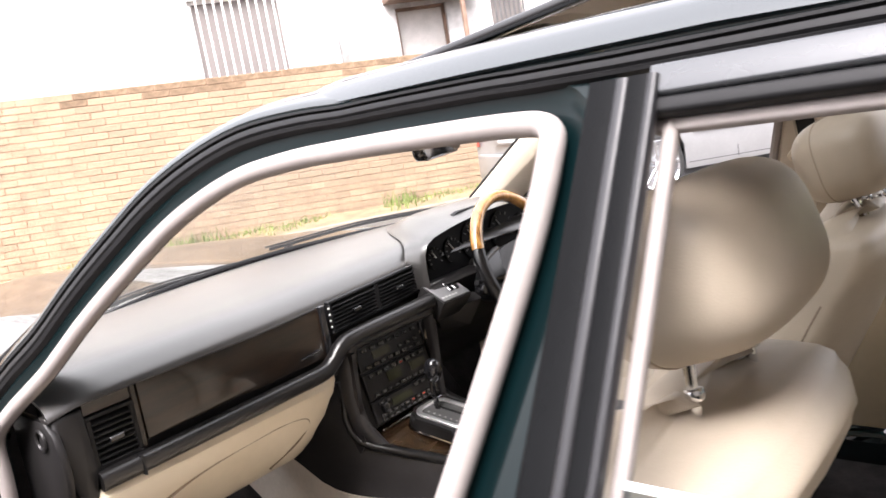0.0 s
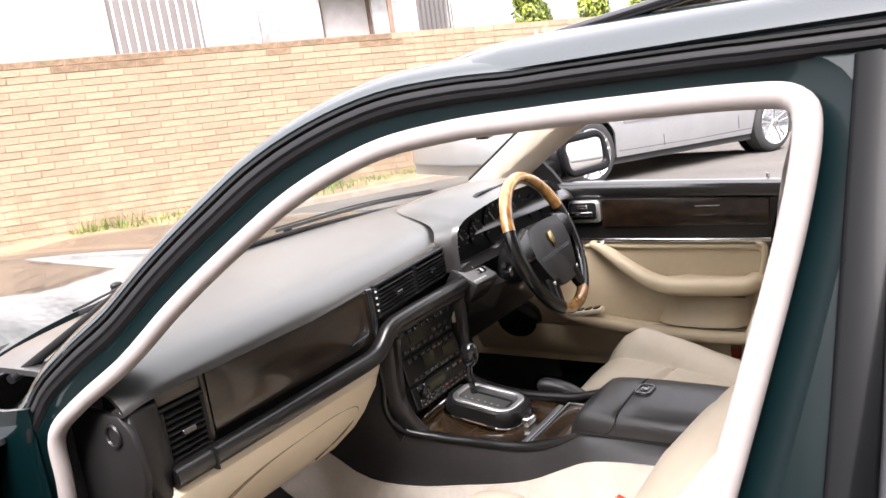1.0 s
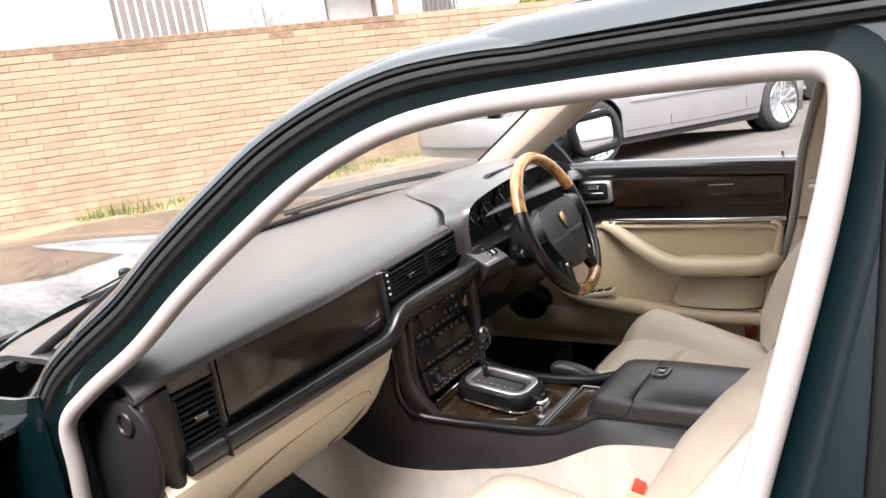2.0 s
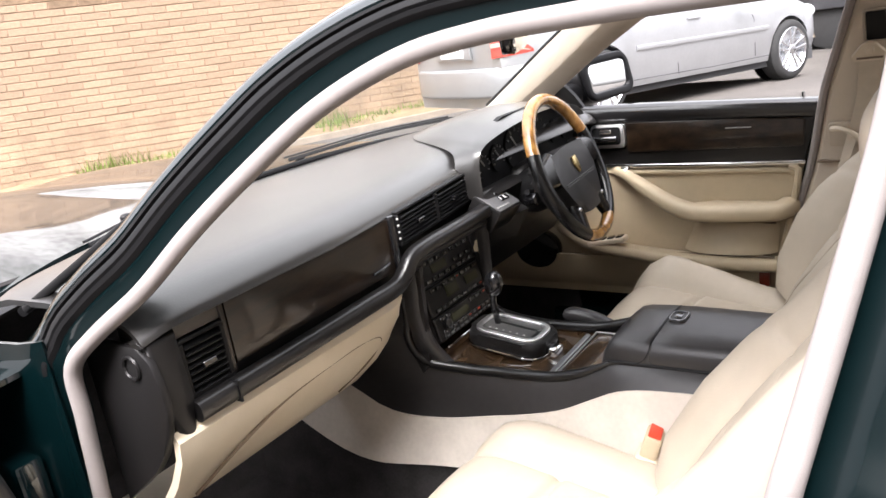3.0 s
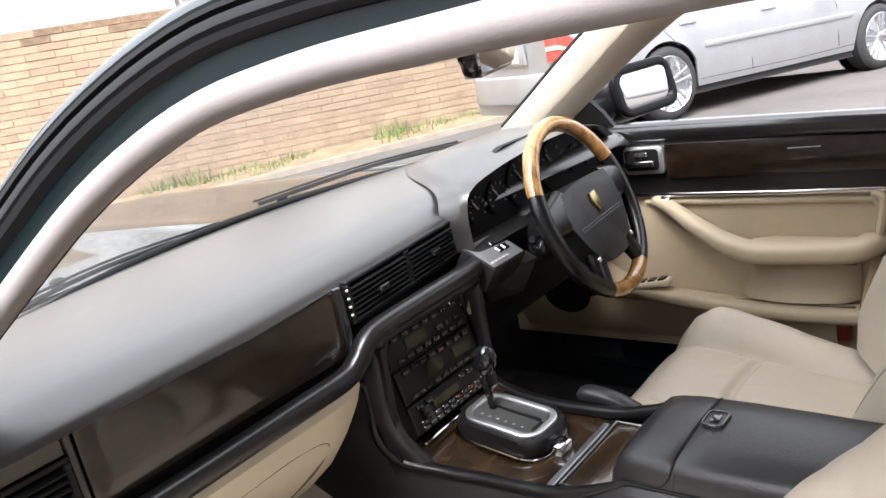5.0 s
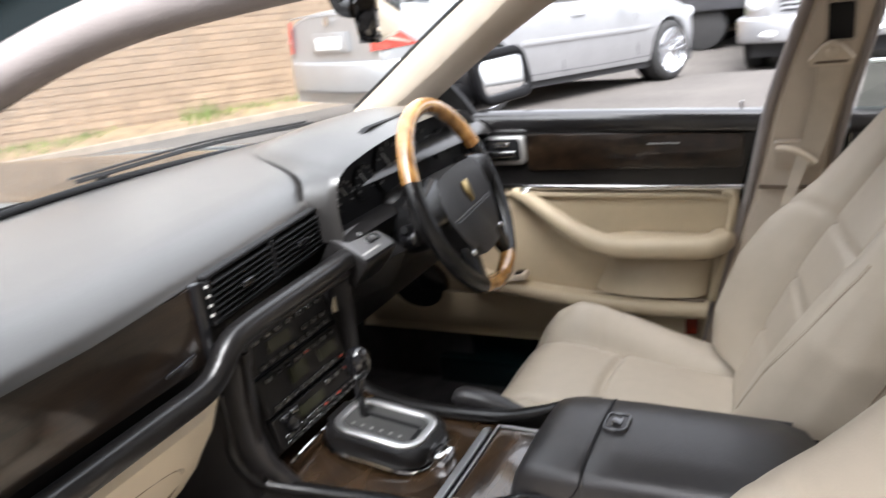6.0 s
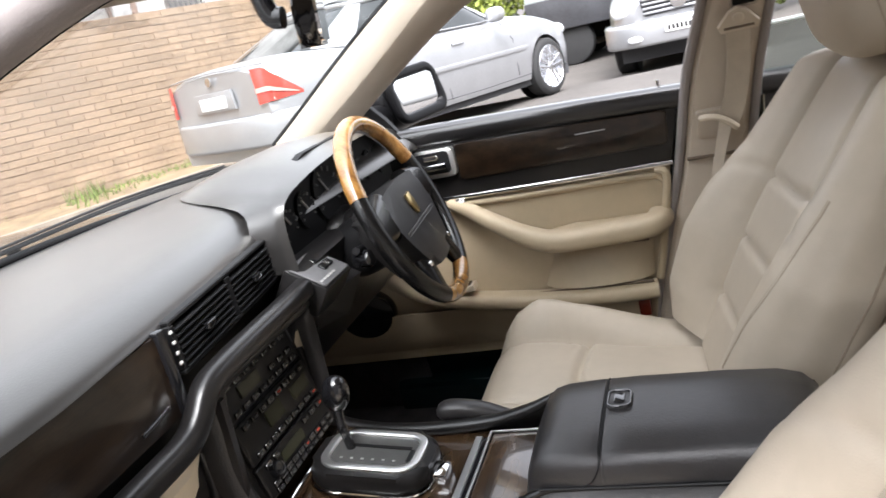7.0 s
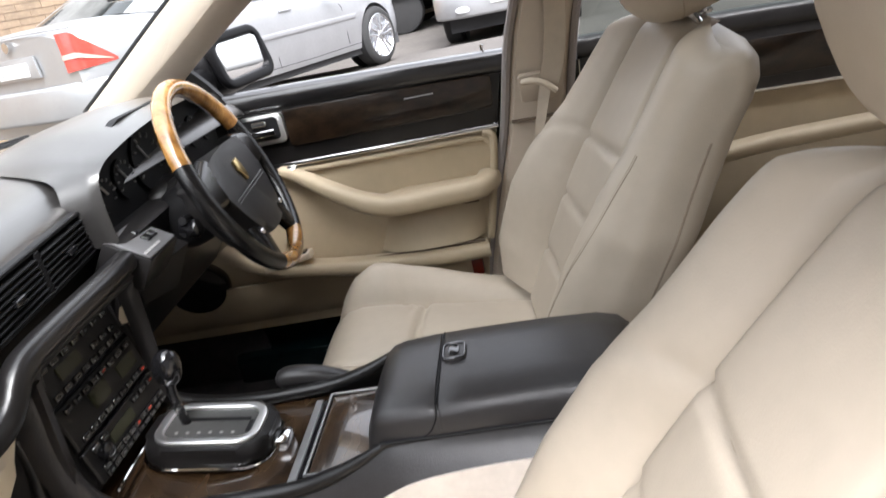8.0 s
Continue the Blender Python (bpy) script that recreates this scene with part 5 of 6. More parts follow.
part("tray_strip", box(-0.090, 0.090, -0.2215, -0.2105, 0.570, 0.5765, 0.0012, 1), mat("brushed_steel", (0.6, 0.6, 0.6), 0.3, 1.0, vary=0.05), console)
part("tray_frame", sweep([(0.087, -0.315, 0.583), (0.087, -0.2355, 0.583), (-0.087, -0.2355, 0.583), (-0.087, -0.315, 0.583)], rrect(0.004, 0.004, 0.001), (0, 0, 1)), mat("dull_chrome", (0.5, 0.5, 0.5), 0.3, 1.0, vary=0.05), console)
part("tray_gap", box(-0.088, 0.088, -0.233, -0.222, 0.570, 0.574), gloss_black, console)
part("stack_trim", sweep(curve_through([(0.09, 0.008, 0.6085), (-0.05, 0.006, 0.6085), (-0.098, 0.002, 0.6085), (-0.116, -0.006, 0.612)], 4), circle(0.0018, 6), (0, 0, 1)), chrome, stack)
part("console_base", box(-0.11, 0.11, -0.36, 0.02, 0.5, 0.566), blackp, console)
gate = part("selector_gate", moved(plate(rrect(0.114, 0.165, 0.034, 5), "z", 0.0, 0.032, 0.012, seg=3), Matrix.Translation((0.012, -0.088, 0.568))), blackp, console, "black automatic selector gate with chrome rim")
part("gate_ring", moved(sweep([(a, b, 0.0) for a, b in rrect(0.080, 0.128, 0.024, 5) + rrect(0.080, 0.128, 0.024, 5)[:1]], rrect(0.0125, 0.007, 0.0025), (0, 0, 1)), Matrix.Translation((0.012, -0.088, 0.601))), satin_chrome, gate)
part("gate_plate", moved(plate(rrect(0.07, 0.118, 0.018, 4), "z", 0, 0.003), Matrix.Translation((0.012, -0.088, 0.598))), mat("gate_grey", (0.07, 0.07, 0.068), 0.3, vary=0.2, coat=0.5), gate)
part("gate_skirt", moved(sweep([(a, b, 0.0) for a, b in rrect(0.118, 0.169, 0.036, 5) + rrect(0.118, 0.169, 0.036, 5)[:1]], circle(0.0022, 6), (0, 0, 1)), Matrix.Translation((0.012, -0.088, 0.5735))), chrome, gate)
part("gate_slot", box(0.018, 0.024, -0.138, -0.05, 0.6012, 0.6022), rubber, gate)
part("gate_slot", box(-0.008, 0.018, -0.143, -0.138, 0.6012, 0.6022), rubber, gate)
for k in range(6):
    part("gate_mark", box(-0.010, -0.007, -0.124 + 0.015 * k, -0.120 + 0.015 * k, 0.6012, 0.602), grey_mark, gate)
part("selector_lever", sweep(curve_through([(0.016, -0.052, 0.60), (0.013, -0.044, 0.64), (0.018, -0.040, 0.668)], 4), circle(0.0065, 10), (0, 1, 0)), gloss_black, gate)
part("knob", ellipsoid((0.020, -0.040, 0.682), 0.0175, 0.019, 0.026, 2.2), gloss_black, gate, "gloss black selector knob")
part("mode_switch", box(-0.012, 0.022, -0.192, -0.170, 0.571, 0.588, 0.004), chrome, gate)
gate.matrix_basis = Matrix.Translation((0, -0.17, 0.568)) @ Matrix.Rotation(math.radians(8), 4, "X") @ Matrix.Translation((0, 0.17, -0.568))
# armrest box
AR = [(-0.314, 0.575), (-0.321, 0.600), (-0.326, 0.625), (-0.3305, 0.642), (-0.338, 0.655), (-0.349, 0.664), (-0.366, 0.668), (-0.405, 0.669), (-0.4125, 0.669), (-0.4135, 0.6685), (-0.4142, 0.6655), (-0.4168, 0.6655), (-0.4175, 0.6685), (-0.4185, 0.669), (-0.45, 0.670), (-0.55, 0.669), (-0.61, 0.666), (-0.635, 0.660), (-0.650, 0.645), (-0.657, 0.62), (-0.657, 0.56)]


def lid_row(y, z, low=0.56):
    """Across the padded lid: flat on top, rounded edges, upright sides."""
    half = interp(y, [(-0.66, 0.082), (-0.62, 0.090), (-0.40, 0.094), (-0.34, 0.088), (-0.30, 0.080)])
    prof = [(-1.0, low), (-1.0, z - 0.042), (-0.995, z - 0.030), (-0.965, z - 0.016), (-0.91, z - 0.006), (-0.82, z - 0.001), (-0.4, z + 0.002), (0, z + 0.003), (0.4, z + 0.002), (0.82, z - 0.001), (0.91, z - 0.006), (0.965, z - 0.016), (0.995, z - 0.030), (1.0, z - 0.042), (1.0, low)]
    return [(-0.022 + half * u, y, max(zz, low - 0.02)) for u, zz in prof]


arm = part("armrest_box", thick(skin([lid_row(y, z) for y, z in AR]), 0.006), leather_black, console, "black leather armrest box with latch", smooth=60)
# black strips draw the shadow line below the lid's edge
for side in (-1, 1):
    part("lid_shadow_gap", sweep([(-0.022 + side * 0.094, y, 0.632) for y in (-0.345, -0.42, -0.5, -0.6, -0.65)], rrect(0.004, 0.005, 0.001, 1), (side, 0, 0)), rubber, arm)
part("box_rear", box(-0.11, 0.075, -0.66, -0.648, 0.42, 0.60, 0.004), leather_black, arm)
SEAM = [(0.064, -0.4155, 0.6625), (0.055, -0.4155, 0.6675), (0.016, -0.4155, 0.671), (-0.06, -0.4155, 0.6705), (-0.098, -0.4155, 0.668), (-0.1075, -0.4145, 0.6625), (-0.1130, -0.412, 0.652), (-0.1155, -0.404, 0.640), (-0.1160, -0.390, 0.6335), (-0.1150, -0.36, 0.631), (-0.1115, -0.335, 0.630)]
part("lid_seam", sweep([p - Vector((0, 0, 0.0006)) for p in curve_through(SEAM, 4)], circle(0.0011, 6), (0.3, -0.2, 1)), rubber, arm)
lt = part("latch", moved(plate(rrect(0.040, 0.030, 0.008), "z", 0, 0.005, 0.002), Matrix.Translation((-0.008, -0.433, 0.6705))), leather_black, arm)
part("latch_button", moved(plate(rrect(0.020, 0.013, 0.004), "z", 0.005, 0.007, 0.001), Matrix.Translation((-0.008, -0.433, 0.6705))), gloss_black, lt)
part("latch_ring", moved(sweep([(a, b, 0.0055) for a, b in rrect(0.036, 0.026, 0.007) + rrect(0.036, 0.026, 0.007)[:1]], circle(0.0012, 6), (0, 0, 1)), Matrix.Translation((-0.008, -0.433, 0.6705))), gloss_black, lt)
part("handbrake", sweep(curve_through([(0.134, -0.148, 0.588), (0.135, -0.165, 0.596), (0.137, -0.21, 0.588), (0.14, -0.255, 0.566)], 4), rrect(0.032, 0.026, 0.011, 3), (0, 0, 1), scale=[0.6, 0.85, 1, 1, 1, 1, 1, 1, 1, 1, 1, 1, 1.05]), leather_black, car, "black handbrake lever")

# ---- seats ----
# dark brown that paints shade into seams, creases, slots and joints
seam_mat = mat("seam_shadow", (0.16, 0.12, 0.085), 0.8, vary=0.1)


def bump_at(x, c, w):
    return math.exp(-((x - c) / w) ** 2)


def back_point(u, s, side, lift=0.0):
    """The front of a backrest: u across from -1 (window side) to 1 (console side), s from 0 at the base to 1 at the top."""
    a = abs(u)
    half = interp(s, [(0, 0.215), (0.15, 0.238), (0.45, 0.248), (0.7, 0.225), (0.80, 0.217), (0.88, 0.209), (0.93, 0.201), (0.96, 0.192), (0.98, 0.180), (1, 0.155)])
    z = lerp(0.50, 0.976 if side > 0 else 0.948, s) - 0.026 * a ** 3 * (s > 0.6) * (s - 0.6) / 0.4
    lean = 0.57 if side > 0 else 0.73
    y = (-0.520 if side > 0 else -0.486) - lean * (z - 0.50)
    rise = interp(s, [(0, 0.6), (0.10, 0.9), (0.3, 1.0), (0.43, 0.9), (0.52, 0.72), (0.62, 0.52), (0.75, 0.44), (0.92, 0.36), (1, 0.15)])
    if side < 0:
        rise = interp(s, [(0, 0.6), (0.1, 0.9), (0.3, 0.95), (0.45, 0.8), (0.6, 0.62), (0.8, 0.62), (0.93, 0.6), (1, 0.3)])
    f = interp(a, [(0, 0), (0.44, 0), (0.50, 0.10), (0.58, 0.45), (0.68, 0.84), (0.76, 1.0), (0.82, 0.99), (0.87, 0.92), (0.92, 0.74), (0.96, 0.42), (0.985, 0.05), (1.0, -0.45)])
    out = (0.060 if side < 0 else 0.080 if u < 0 else 0.040) * rise * f
    # sewn valleys beside the insert, and its three cushions
    valley = interp(s, [(0, 0.006), (0.1, 0.016), (0.6, 0.018), (0.85, 0.026), (1, 0.018)])
    out -= valley * bump_at(a, 0.475, 0.032)
    bow = -0.03 * u
    if a < 0.5:
        w = math.cos(a / 0.5 * math.pi / 2) ** 0.5
        for c in (0.195, 0.385, 0.582):
            out -= 0.0075 * math.exp(-((s - c + bow) / 0.010) ** 2) * min(1, w * 2)
        out += 0.010 * w * (0.5 + 0.5 * math.sin(math.pi * min(1, s * 1.1)))
    else:
        out -= 0.005 * math.exp(-((s - (0.575 - 0.13 * ((a - 0.5) / 0.45) ** 2)) / 0.014) ** 2) * interp(a, [(0.5, 1), (0.8, 0.8), (0.9, 0)])
    out += 0.012 * math.sin(math.pi * s) + lift - 0.03 * max(0, (s - 0.90) / 0.10) ** 2
    out += 0.002 * noise.noise(Vector((u * 2.1, s * 5.3, side * 3)))
    twist = 0.020 * (min(u, 0.5) + 0.5) if side > 0 else 0.0
    return Vector((side * (0.372 - u * half) - (0.022 if side < 0 else 0), y - twist + 0.86 * out, z + 0.51 * out))


def cushion_point(u, v, side, lift=0.0):
    """The top of a cushion: v from 0 at the front edge to 1 at the back."""
    a = abs(u)
    half = interp(v, [(0, 0.210), (0.1, 0.228), (0.4, 0.235), (1, 0.225)])
    y = lerp(-0.128, -0.60, v) - 0.018 * (1 - v) * a ** 3
    z = interp(v, [(0, 0.452), (0.02, 0.484), (0.05, 0.507), (0.1, 0.524), (0.17, 0.531), (0.26, 0.528), (0.36, 0.518), (0.7, 0.497), (1, 0.482)])
    z += (0.050 if side * u < 0 and side > 0 else 0.018 if side < 0 and u > 0 else 0.032) * bump_at(a, 0.78, 0.17) * interp(v, [(0, 0.1), (0.08, 0.6), (0.2, 1), (0.38, 0.85), (0.7, 0.2), (0.95, 0.0)]) - 0.045 * max(0, (a - 0.86) / 0.14) ** 2
    z -= 0.026 * bump_at(a, 0.52, 0.055) * min(1, 0.3 + v * 4)
    z += 0.006 * math.cos(min(a / 0.52, 1) * math.pi / 2) * min(1, v * 5)
    z -= 0.011 * bump_at(v, 0.40 + 0.03 * a, 0.016) * (a < 0.54)
    z -= 0.005 * bump_at(v, 0.36 - 0.2 * (u + 0.35), 0.012) * bump_at(u, -0.38, 0.12)
    z -= 0.004 * bump_at(v, 0.33 + 0.15 * (u + 0.45), 0.012) * bump_at(u, -0.5, 0.10)
    z += 0.003 * noise.noise(Vector((u * 2.3, v * 6.1, side * 2 + 5)))
    return Vector((side * (0.372 - u * half) - (0.022 if side < 0 else 0), y, z + lift))


def seat(side, name, label, head):
    """A front seat; side is 1 on the driver's side."""
    up = [0, 0.1, 0.2, 0.3, 0.38, 0.42, 0.445, 0.46, 0.475, 0.49, 0.505, 0.53, 0.56, 0.6, 0.64, 0.68, 0.72, 0.76, 0.80, 0.84, 0.88, 0.91, 0.94, 0.965, 0.985, 1.0]
    U = [-u for u in up[:0:-1]] + up
    S = list(np.linspace(0, 0.9, 61)) + [0.915, 0.93, 0.945, 0.96, 0.972, 0.983, 0.992, 1.0]
    cx = side * 0.372 - (0.022 if side < 0 else 0)
    rows, joint = [], []
    for s in S:
        front = [back_point(u, s, side) for u in U]
        th = interp(s, [(0, 0.088), (0.6, 0.086), (0.8, 0.083), (0.88, 0.076), (0.93, 0.065), (0.965, 0.048), (0.985, 0.030), (1, 0.010)]) * (1.0 if side > 0 else 1.5)
        def flankside(p, k, th=th):
            return [p + Vector((side * -k * (0.006 if d < th * 0.9 else 0.0), -d, -0.004)) for d in (th * 0.12, th * 0.35, th * 0.65, th * 0.93, th)]
        inner, outer = flankside(front[-1], 1, th - (interp(s, [(0.7, 0.018), (1, 0.004)]) if side > 0 else 0.0)), flankside(front[0], -1)
        joint.append(inner[3])
        e = inner[-1]
        back = [Vector((cx + (e.x - cx) * w, e.y - interp(s, [(0.85, 1), (1, 0.1)]) * (0.05 * (1 - w ** 4) + 0.012), e.z + 0.012 * (1 - w * w) * (s > 0.8))) for w in (0.97, 0.85, 0.5, 0, -0.5, -0.85, -0.97)]
        rows.append(front + inner + back + outer[::-1])
    top = rows[-1]
    c = sum(top, Vector()) / len(top)
    rows.append([p.lerp(c, 0.5) + Vector((0, 0, 0.004)) for p in top])
    rows.append([p.lerp(c, 0.98) + Vector((0, 0, 0.005)) for p in top])
    st = part(name, skin(rows, True, True), cream, car, label, smooth=75)
    # piped seams on the bolsters
    def on_back(pts, r=0.0014, n=6, lift=0.001, m=seam_mat):
        path = [back_point(u, s, side, lift) for u, s, _ in curve_through([(u, s, 0) for u, s in pts], n)]
        part("seam", sweep(path, circle(r, 6), (0, 0.8, 0.5)), m, st)
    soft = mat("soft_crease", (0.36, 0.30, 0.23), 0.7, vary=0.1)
    for k in (-1, 1):
        # darker lines paint the shade of the sewn valleys near the top
        if side > 0:
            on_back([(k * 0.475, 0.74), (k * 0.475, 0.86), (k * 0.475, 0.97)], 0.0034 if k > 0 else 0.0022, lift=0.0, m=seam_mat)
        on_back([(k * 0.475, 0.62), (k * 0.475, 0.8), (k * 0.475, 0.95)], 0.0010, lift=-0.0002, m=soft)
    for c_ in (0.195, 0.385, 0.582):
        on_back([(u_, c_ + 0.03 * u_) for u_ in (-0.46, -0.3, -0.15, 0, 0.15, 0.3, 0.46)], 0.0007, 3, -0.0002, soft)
    if side > 0:
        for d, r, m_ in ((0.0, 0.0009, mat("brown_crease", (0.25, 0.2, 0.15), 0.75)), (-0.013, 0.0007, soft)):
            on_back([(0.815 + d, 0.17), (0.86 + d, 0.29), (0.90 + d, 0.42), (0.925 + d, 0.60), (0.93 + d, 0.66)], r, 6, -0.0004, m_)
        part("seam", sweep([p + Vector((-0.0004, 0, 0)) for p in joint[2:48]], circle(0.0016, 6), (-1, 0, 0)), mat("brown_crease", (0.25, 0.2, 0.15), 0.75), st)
    # cushion
    V = sorted(set([0, 0.01, 0.02, 0.035, 0.05, 0.07, 0.1, 0.135, 0.17, 0.2] + [round(v, 3) for v in np.linspace(0.22, 0.5, 29)] + [0.55, 0.6, 0.68, 0.76, 0.84, 0.92, 1.0]))
    rows = []
    for v in V:
        front = [cushion_point(u, v, side) for u in U]
        lo = 0.43
        rows.append([Vector((front[0].x, front[0].y - 0.01, lo))] + [front[0].lerp(Vector((front[0].x, front[0].y, lo)), 0.4)] + front + [front[-1].lerp(Vector((front[-1].x, front[-1].y, lo)), 0.4), Vector((front[-1].x, front[-1].y - 0.01, lo))])
    nose = [[Vector((p.x, p.y - 0.05, 0.40)) for p in rows[0]], [Vector((p.x, p.y - 0.015, min(p.z, 0.425))) for p in rows[0]], [Vector((p.x, p.y - 0.001, min(p.z, 0.442))) for p in rows[0]]]
    cu = part("cushion", skin(nose + rows), cream, st, "plump creased cream leather cushion", smooth=75)
    for k in (-1, 1):
        path = [cushion_point(k * 0.52, v, side, 0.0) for v in np.linspace(0.95, 0.2, 14)]
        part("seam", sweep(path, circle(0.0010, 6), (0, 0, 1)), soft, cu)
    part("seat_base", box(side * 0.372 - 0.2, side * 0.372 + 0.2, -0.6, -0.24, 0.275, 0.44, 0.02), beige_trim, st)
    # headrest: a drum of leather with a sewn front pad
    hx, hy, hz, ry, rz, tilt = head
    H = pose(hx, hy, hz, tilt, 0, 0)
    hr = part("headrest", moved(ellipsoid((0, 0, 0), 0.149, ry, rz, 3.1, 36, 22), H), cream, st, "cream leather headrest", smooth=80)
    ring = []
    for q in np.linspace(0, 2 * math.pi, 49):
        yy = 0.30
        k = (1 - yy ** 3.1) ** (1 / 3.1)
        ring.append((0.149 * k * math.copysign(abs(math.cos(q)) ** (2 / 3.1), math.cos(q)), ry * yy, rz * k * math.copysign(abs(math.sin(q)) ** (2 / 3.1), math.sin(q))))
    part("headrest_seam", moved(sweep(ring, circle(0.0013, 6), (0, 1, 0)), H), soft, hr)
    foot = back_point(0, 1.0, side) - Vector((0, 0, 0.0 if side > 0 else 0.012))
    for k in (-1, 1):
        part("post", sweep([(hx + k * 0.075, hy - (0.005 if side > 0 else 0.0), hz - rz * 0.8), (hx + k * 0.075, foot.y - 0.008, foot.z - 0.03)], circle(0.006, 10), (0, 1, 0)), chrome, hr)
        part("post_collar", moved(plate(circle(0.0095, 14), "z", -0.006, 0.006, 0.003), pose(hx + k * 0.075, foot.y - 0.008, foot.z + 0.006, -10, 0, 0)), chrome, hr)
    return st


seat(1, "driver_seat", "cream leather driver seat with dark seams", (0.372, -0.802, 1.036, 0.079, 0.073, -14))
seat(-1, "passenger_seat", "cream leather passenger seat with adjustable headrest", (-0.385, -0.840, 1.040, 0.086, 0.082, -18))
BUCKLE = pose(-0.166, -0.420, 0.500, 20, 0, 10)
bk = part("belt_buckle", moved(box(-0.023, 0.023, -0.014, 0.014, -0.02, 0.045, 0.005), BUCKLE), mat("cream_plastic", (0.50, 0.41, 0.28), 0.5), car, "cream buckle with a red button")
part("release_button", moved(box(-0.019, 0.019, -0.0105, 0.0105, 0.040, 0.0485, 0.003), BUCKLE), red_plastic, bk)
part("buckle_cover", moved(box(-0.028, 0.028, -0.019, 0.019, -0.13, 0.008, 0.007, 3), BUCKLE), cream_hard, bk, "pale cream buckle cover")
# rear bench
bench = part("rear_bench", thick(skin([[(x, y, z) for x in np.linspace(-0.62, 0.62, 13)] for y, z in ((-1.0, 0.30), (-0.98, 0.46), (-1.02, 0.52), (-1.2, 0.53), (-1.42, 0.50), (-1.47, 0.55), (-1.6, 0.80), (-1.66, 0.90), (-1.72, 0.915), (-1.80, 0.90))]), 0.03), cream, car, "cream leather rear bench")

# ---- driver's door, seen from inside ----
def door_back(z):
    return -0.546 + (0.93 - z) * 0.24


DX = 0.725
ddoor = part("driver_door", plate([(0.40, 0.40), (0.40, 0.86), (0.33, 0.90), (0.10, 0.905), (-0.53, 0.885), (door_back(0.76), 0.76), (door_back(0.5), 0.50), (door_back(0.42), 0.40)], "x", DX + 0.005, DX + 0.02), beige_trim, car, "beige, black and walnut driver door trim")
pad = [(y, z) for y, z in ((0.20, 0.932), (0.05, 0.931), (-0.15, 0.926), (-0.35, 0.919), (-0.545, 0.911))]
part("door_top_pad", sweep([(DX + 0.012, y, z - 0.022) for y, z in pad], rrect(0.052, 0.046, 0.018, 4), (0, 0, 1)), mat("polished_door_padding", (0.008, 0.0076, 0.0078), 0.3, vary=0.2, scale=9, bump=0.15, bump_scale=480, coat=1.0, coat_rough=0.16), ddoor, "black padded door top")
part("door_cap_panel", plate([(0.20, 0.775), (0.20, 0.895), (-0.15, 0.892), (door_back(0.885), 0.882), (door_back(0.77), 0.768), (-0.2, 0.77)], "x", DX - 0.006, DX + 0.005, 0.003), soft_black, ddoor)
part("panel_piping", sweep(curve_through([(DX + 0.002, -0.02, 0.752), (DX + 0.002, -0.2, 0.748), (DX + 0.002, -0.44, 0.747), (DX + 0.002, -0.484, 0.738), (DX + 0.002, -0.492, 0.70), (DX + 0.002, -0.480, 0.66)], 5), rrect(0.014, 0.014, 0.006, 3), (0, 0, 1)), beige_trim, ddoor, "padded beige panel edge")
part("door_veneer", plate([(-0.085, 0.812), (-0.085, 0.882), (-0.30, 0.878), (-0.502, 0.872), (-0.512, 0.866), (-0.508, 0.812), (-0.502, 0.806), (-0.09, 0.806)], "x", DX - 0.014, DX - 0.006, 0.003), walnut, ddoor, "dark walnut door veneer")
bez = part("handle_bezel", moved(plate(rrect(0.095, 0.062, 0.012), "x", 0, 0.014, 0.004), Matrix.Translation((DX - 0.020, -0.036, 0.850))), satin_chrome, ddoor, "chrome door handle surround")
part("handle_recess", moved(plate(rrect(0.078, 0.046, 0.008), "x", -0.002, 0.0), Matrix.Translation((DX - 0.020, -0.033, 0.852))), rubber, bez)
part("door_handle", sweep([(DX - 0.032, 0.0, 0.846), (DX - 0.035, -0.03, 0.846), (DX - 0.034, -0.066, 0.847)], rrect(0.013, 0.011, 0.004), (-1, 0, 0)), chrome, bez, "chrome door handle")
part("lock_slide", box(DX - 0.030, DX - 0.021, -0.050, -0.018, 0.860, 0.870, 0.002, 1), chrome, bez)
part("chrome_strip", sweep([(DX - 0.006, y, z) for y, z in ((0.15, 0.772), (-0.1, 0.768), (-0.35, 0.766), (-0.51, 0.767))], rrect(0.008, 0.010, 0.003), (0, 0, 1)), chrome, ddoor)
pull = curve_through([(DX - 0.01, -0.045, 0.758), (DX - 0.022, -0.085, 0.744), (DX - 0.045, -0.14, 0.715), (DX - 0.056, -0.20, 0.680), (DX - 0.06, -0.245, 0.662), (DX - 0.062, -0.29, 0.657), (DX - 0.060, -0.37, 0.658), (DX - 0.052, -0.44, 0.658), (DX - 0.03, -0.465, 0.66), (DX - 0.0, -0.472, 0.66)], 4)
part("armrest", sweep(pull, rrect(0.05, 0.042, 0.017, 4), (0, 0, 1), scale=[lerp(0.45, 1.0, min(1, i / 14)) for i in range(len(pull))]), beige_trim, ddoor, "beige sweeping armrest pull")
part("armrest_fill", plate([(-0.25, 0.668), (-0.30, 0.672), (-0.45, 0.672), (-0.472, 0.662), (-0.468, 0.64), (-0.25, 0.64)], "x", DX - 0.05, DX + 0.006, 0.01), beige_trim, ddoor)
part("pull_tip", ellipsoid((DX - 0.012, -0.062, 0.758), 0.01, 0.022, 0.006), chrome, ddoor)
rows = []
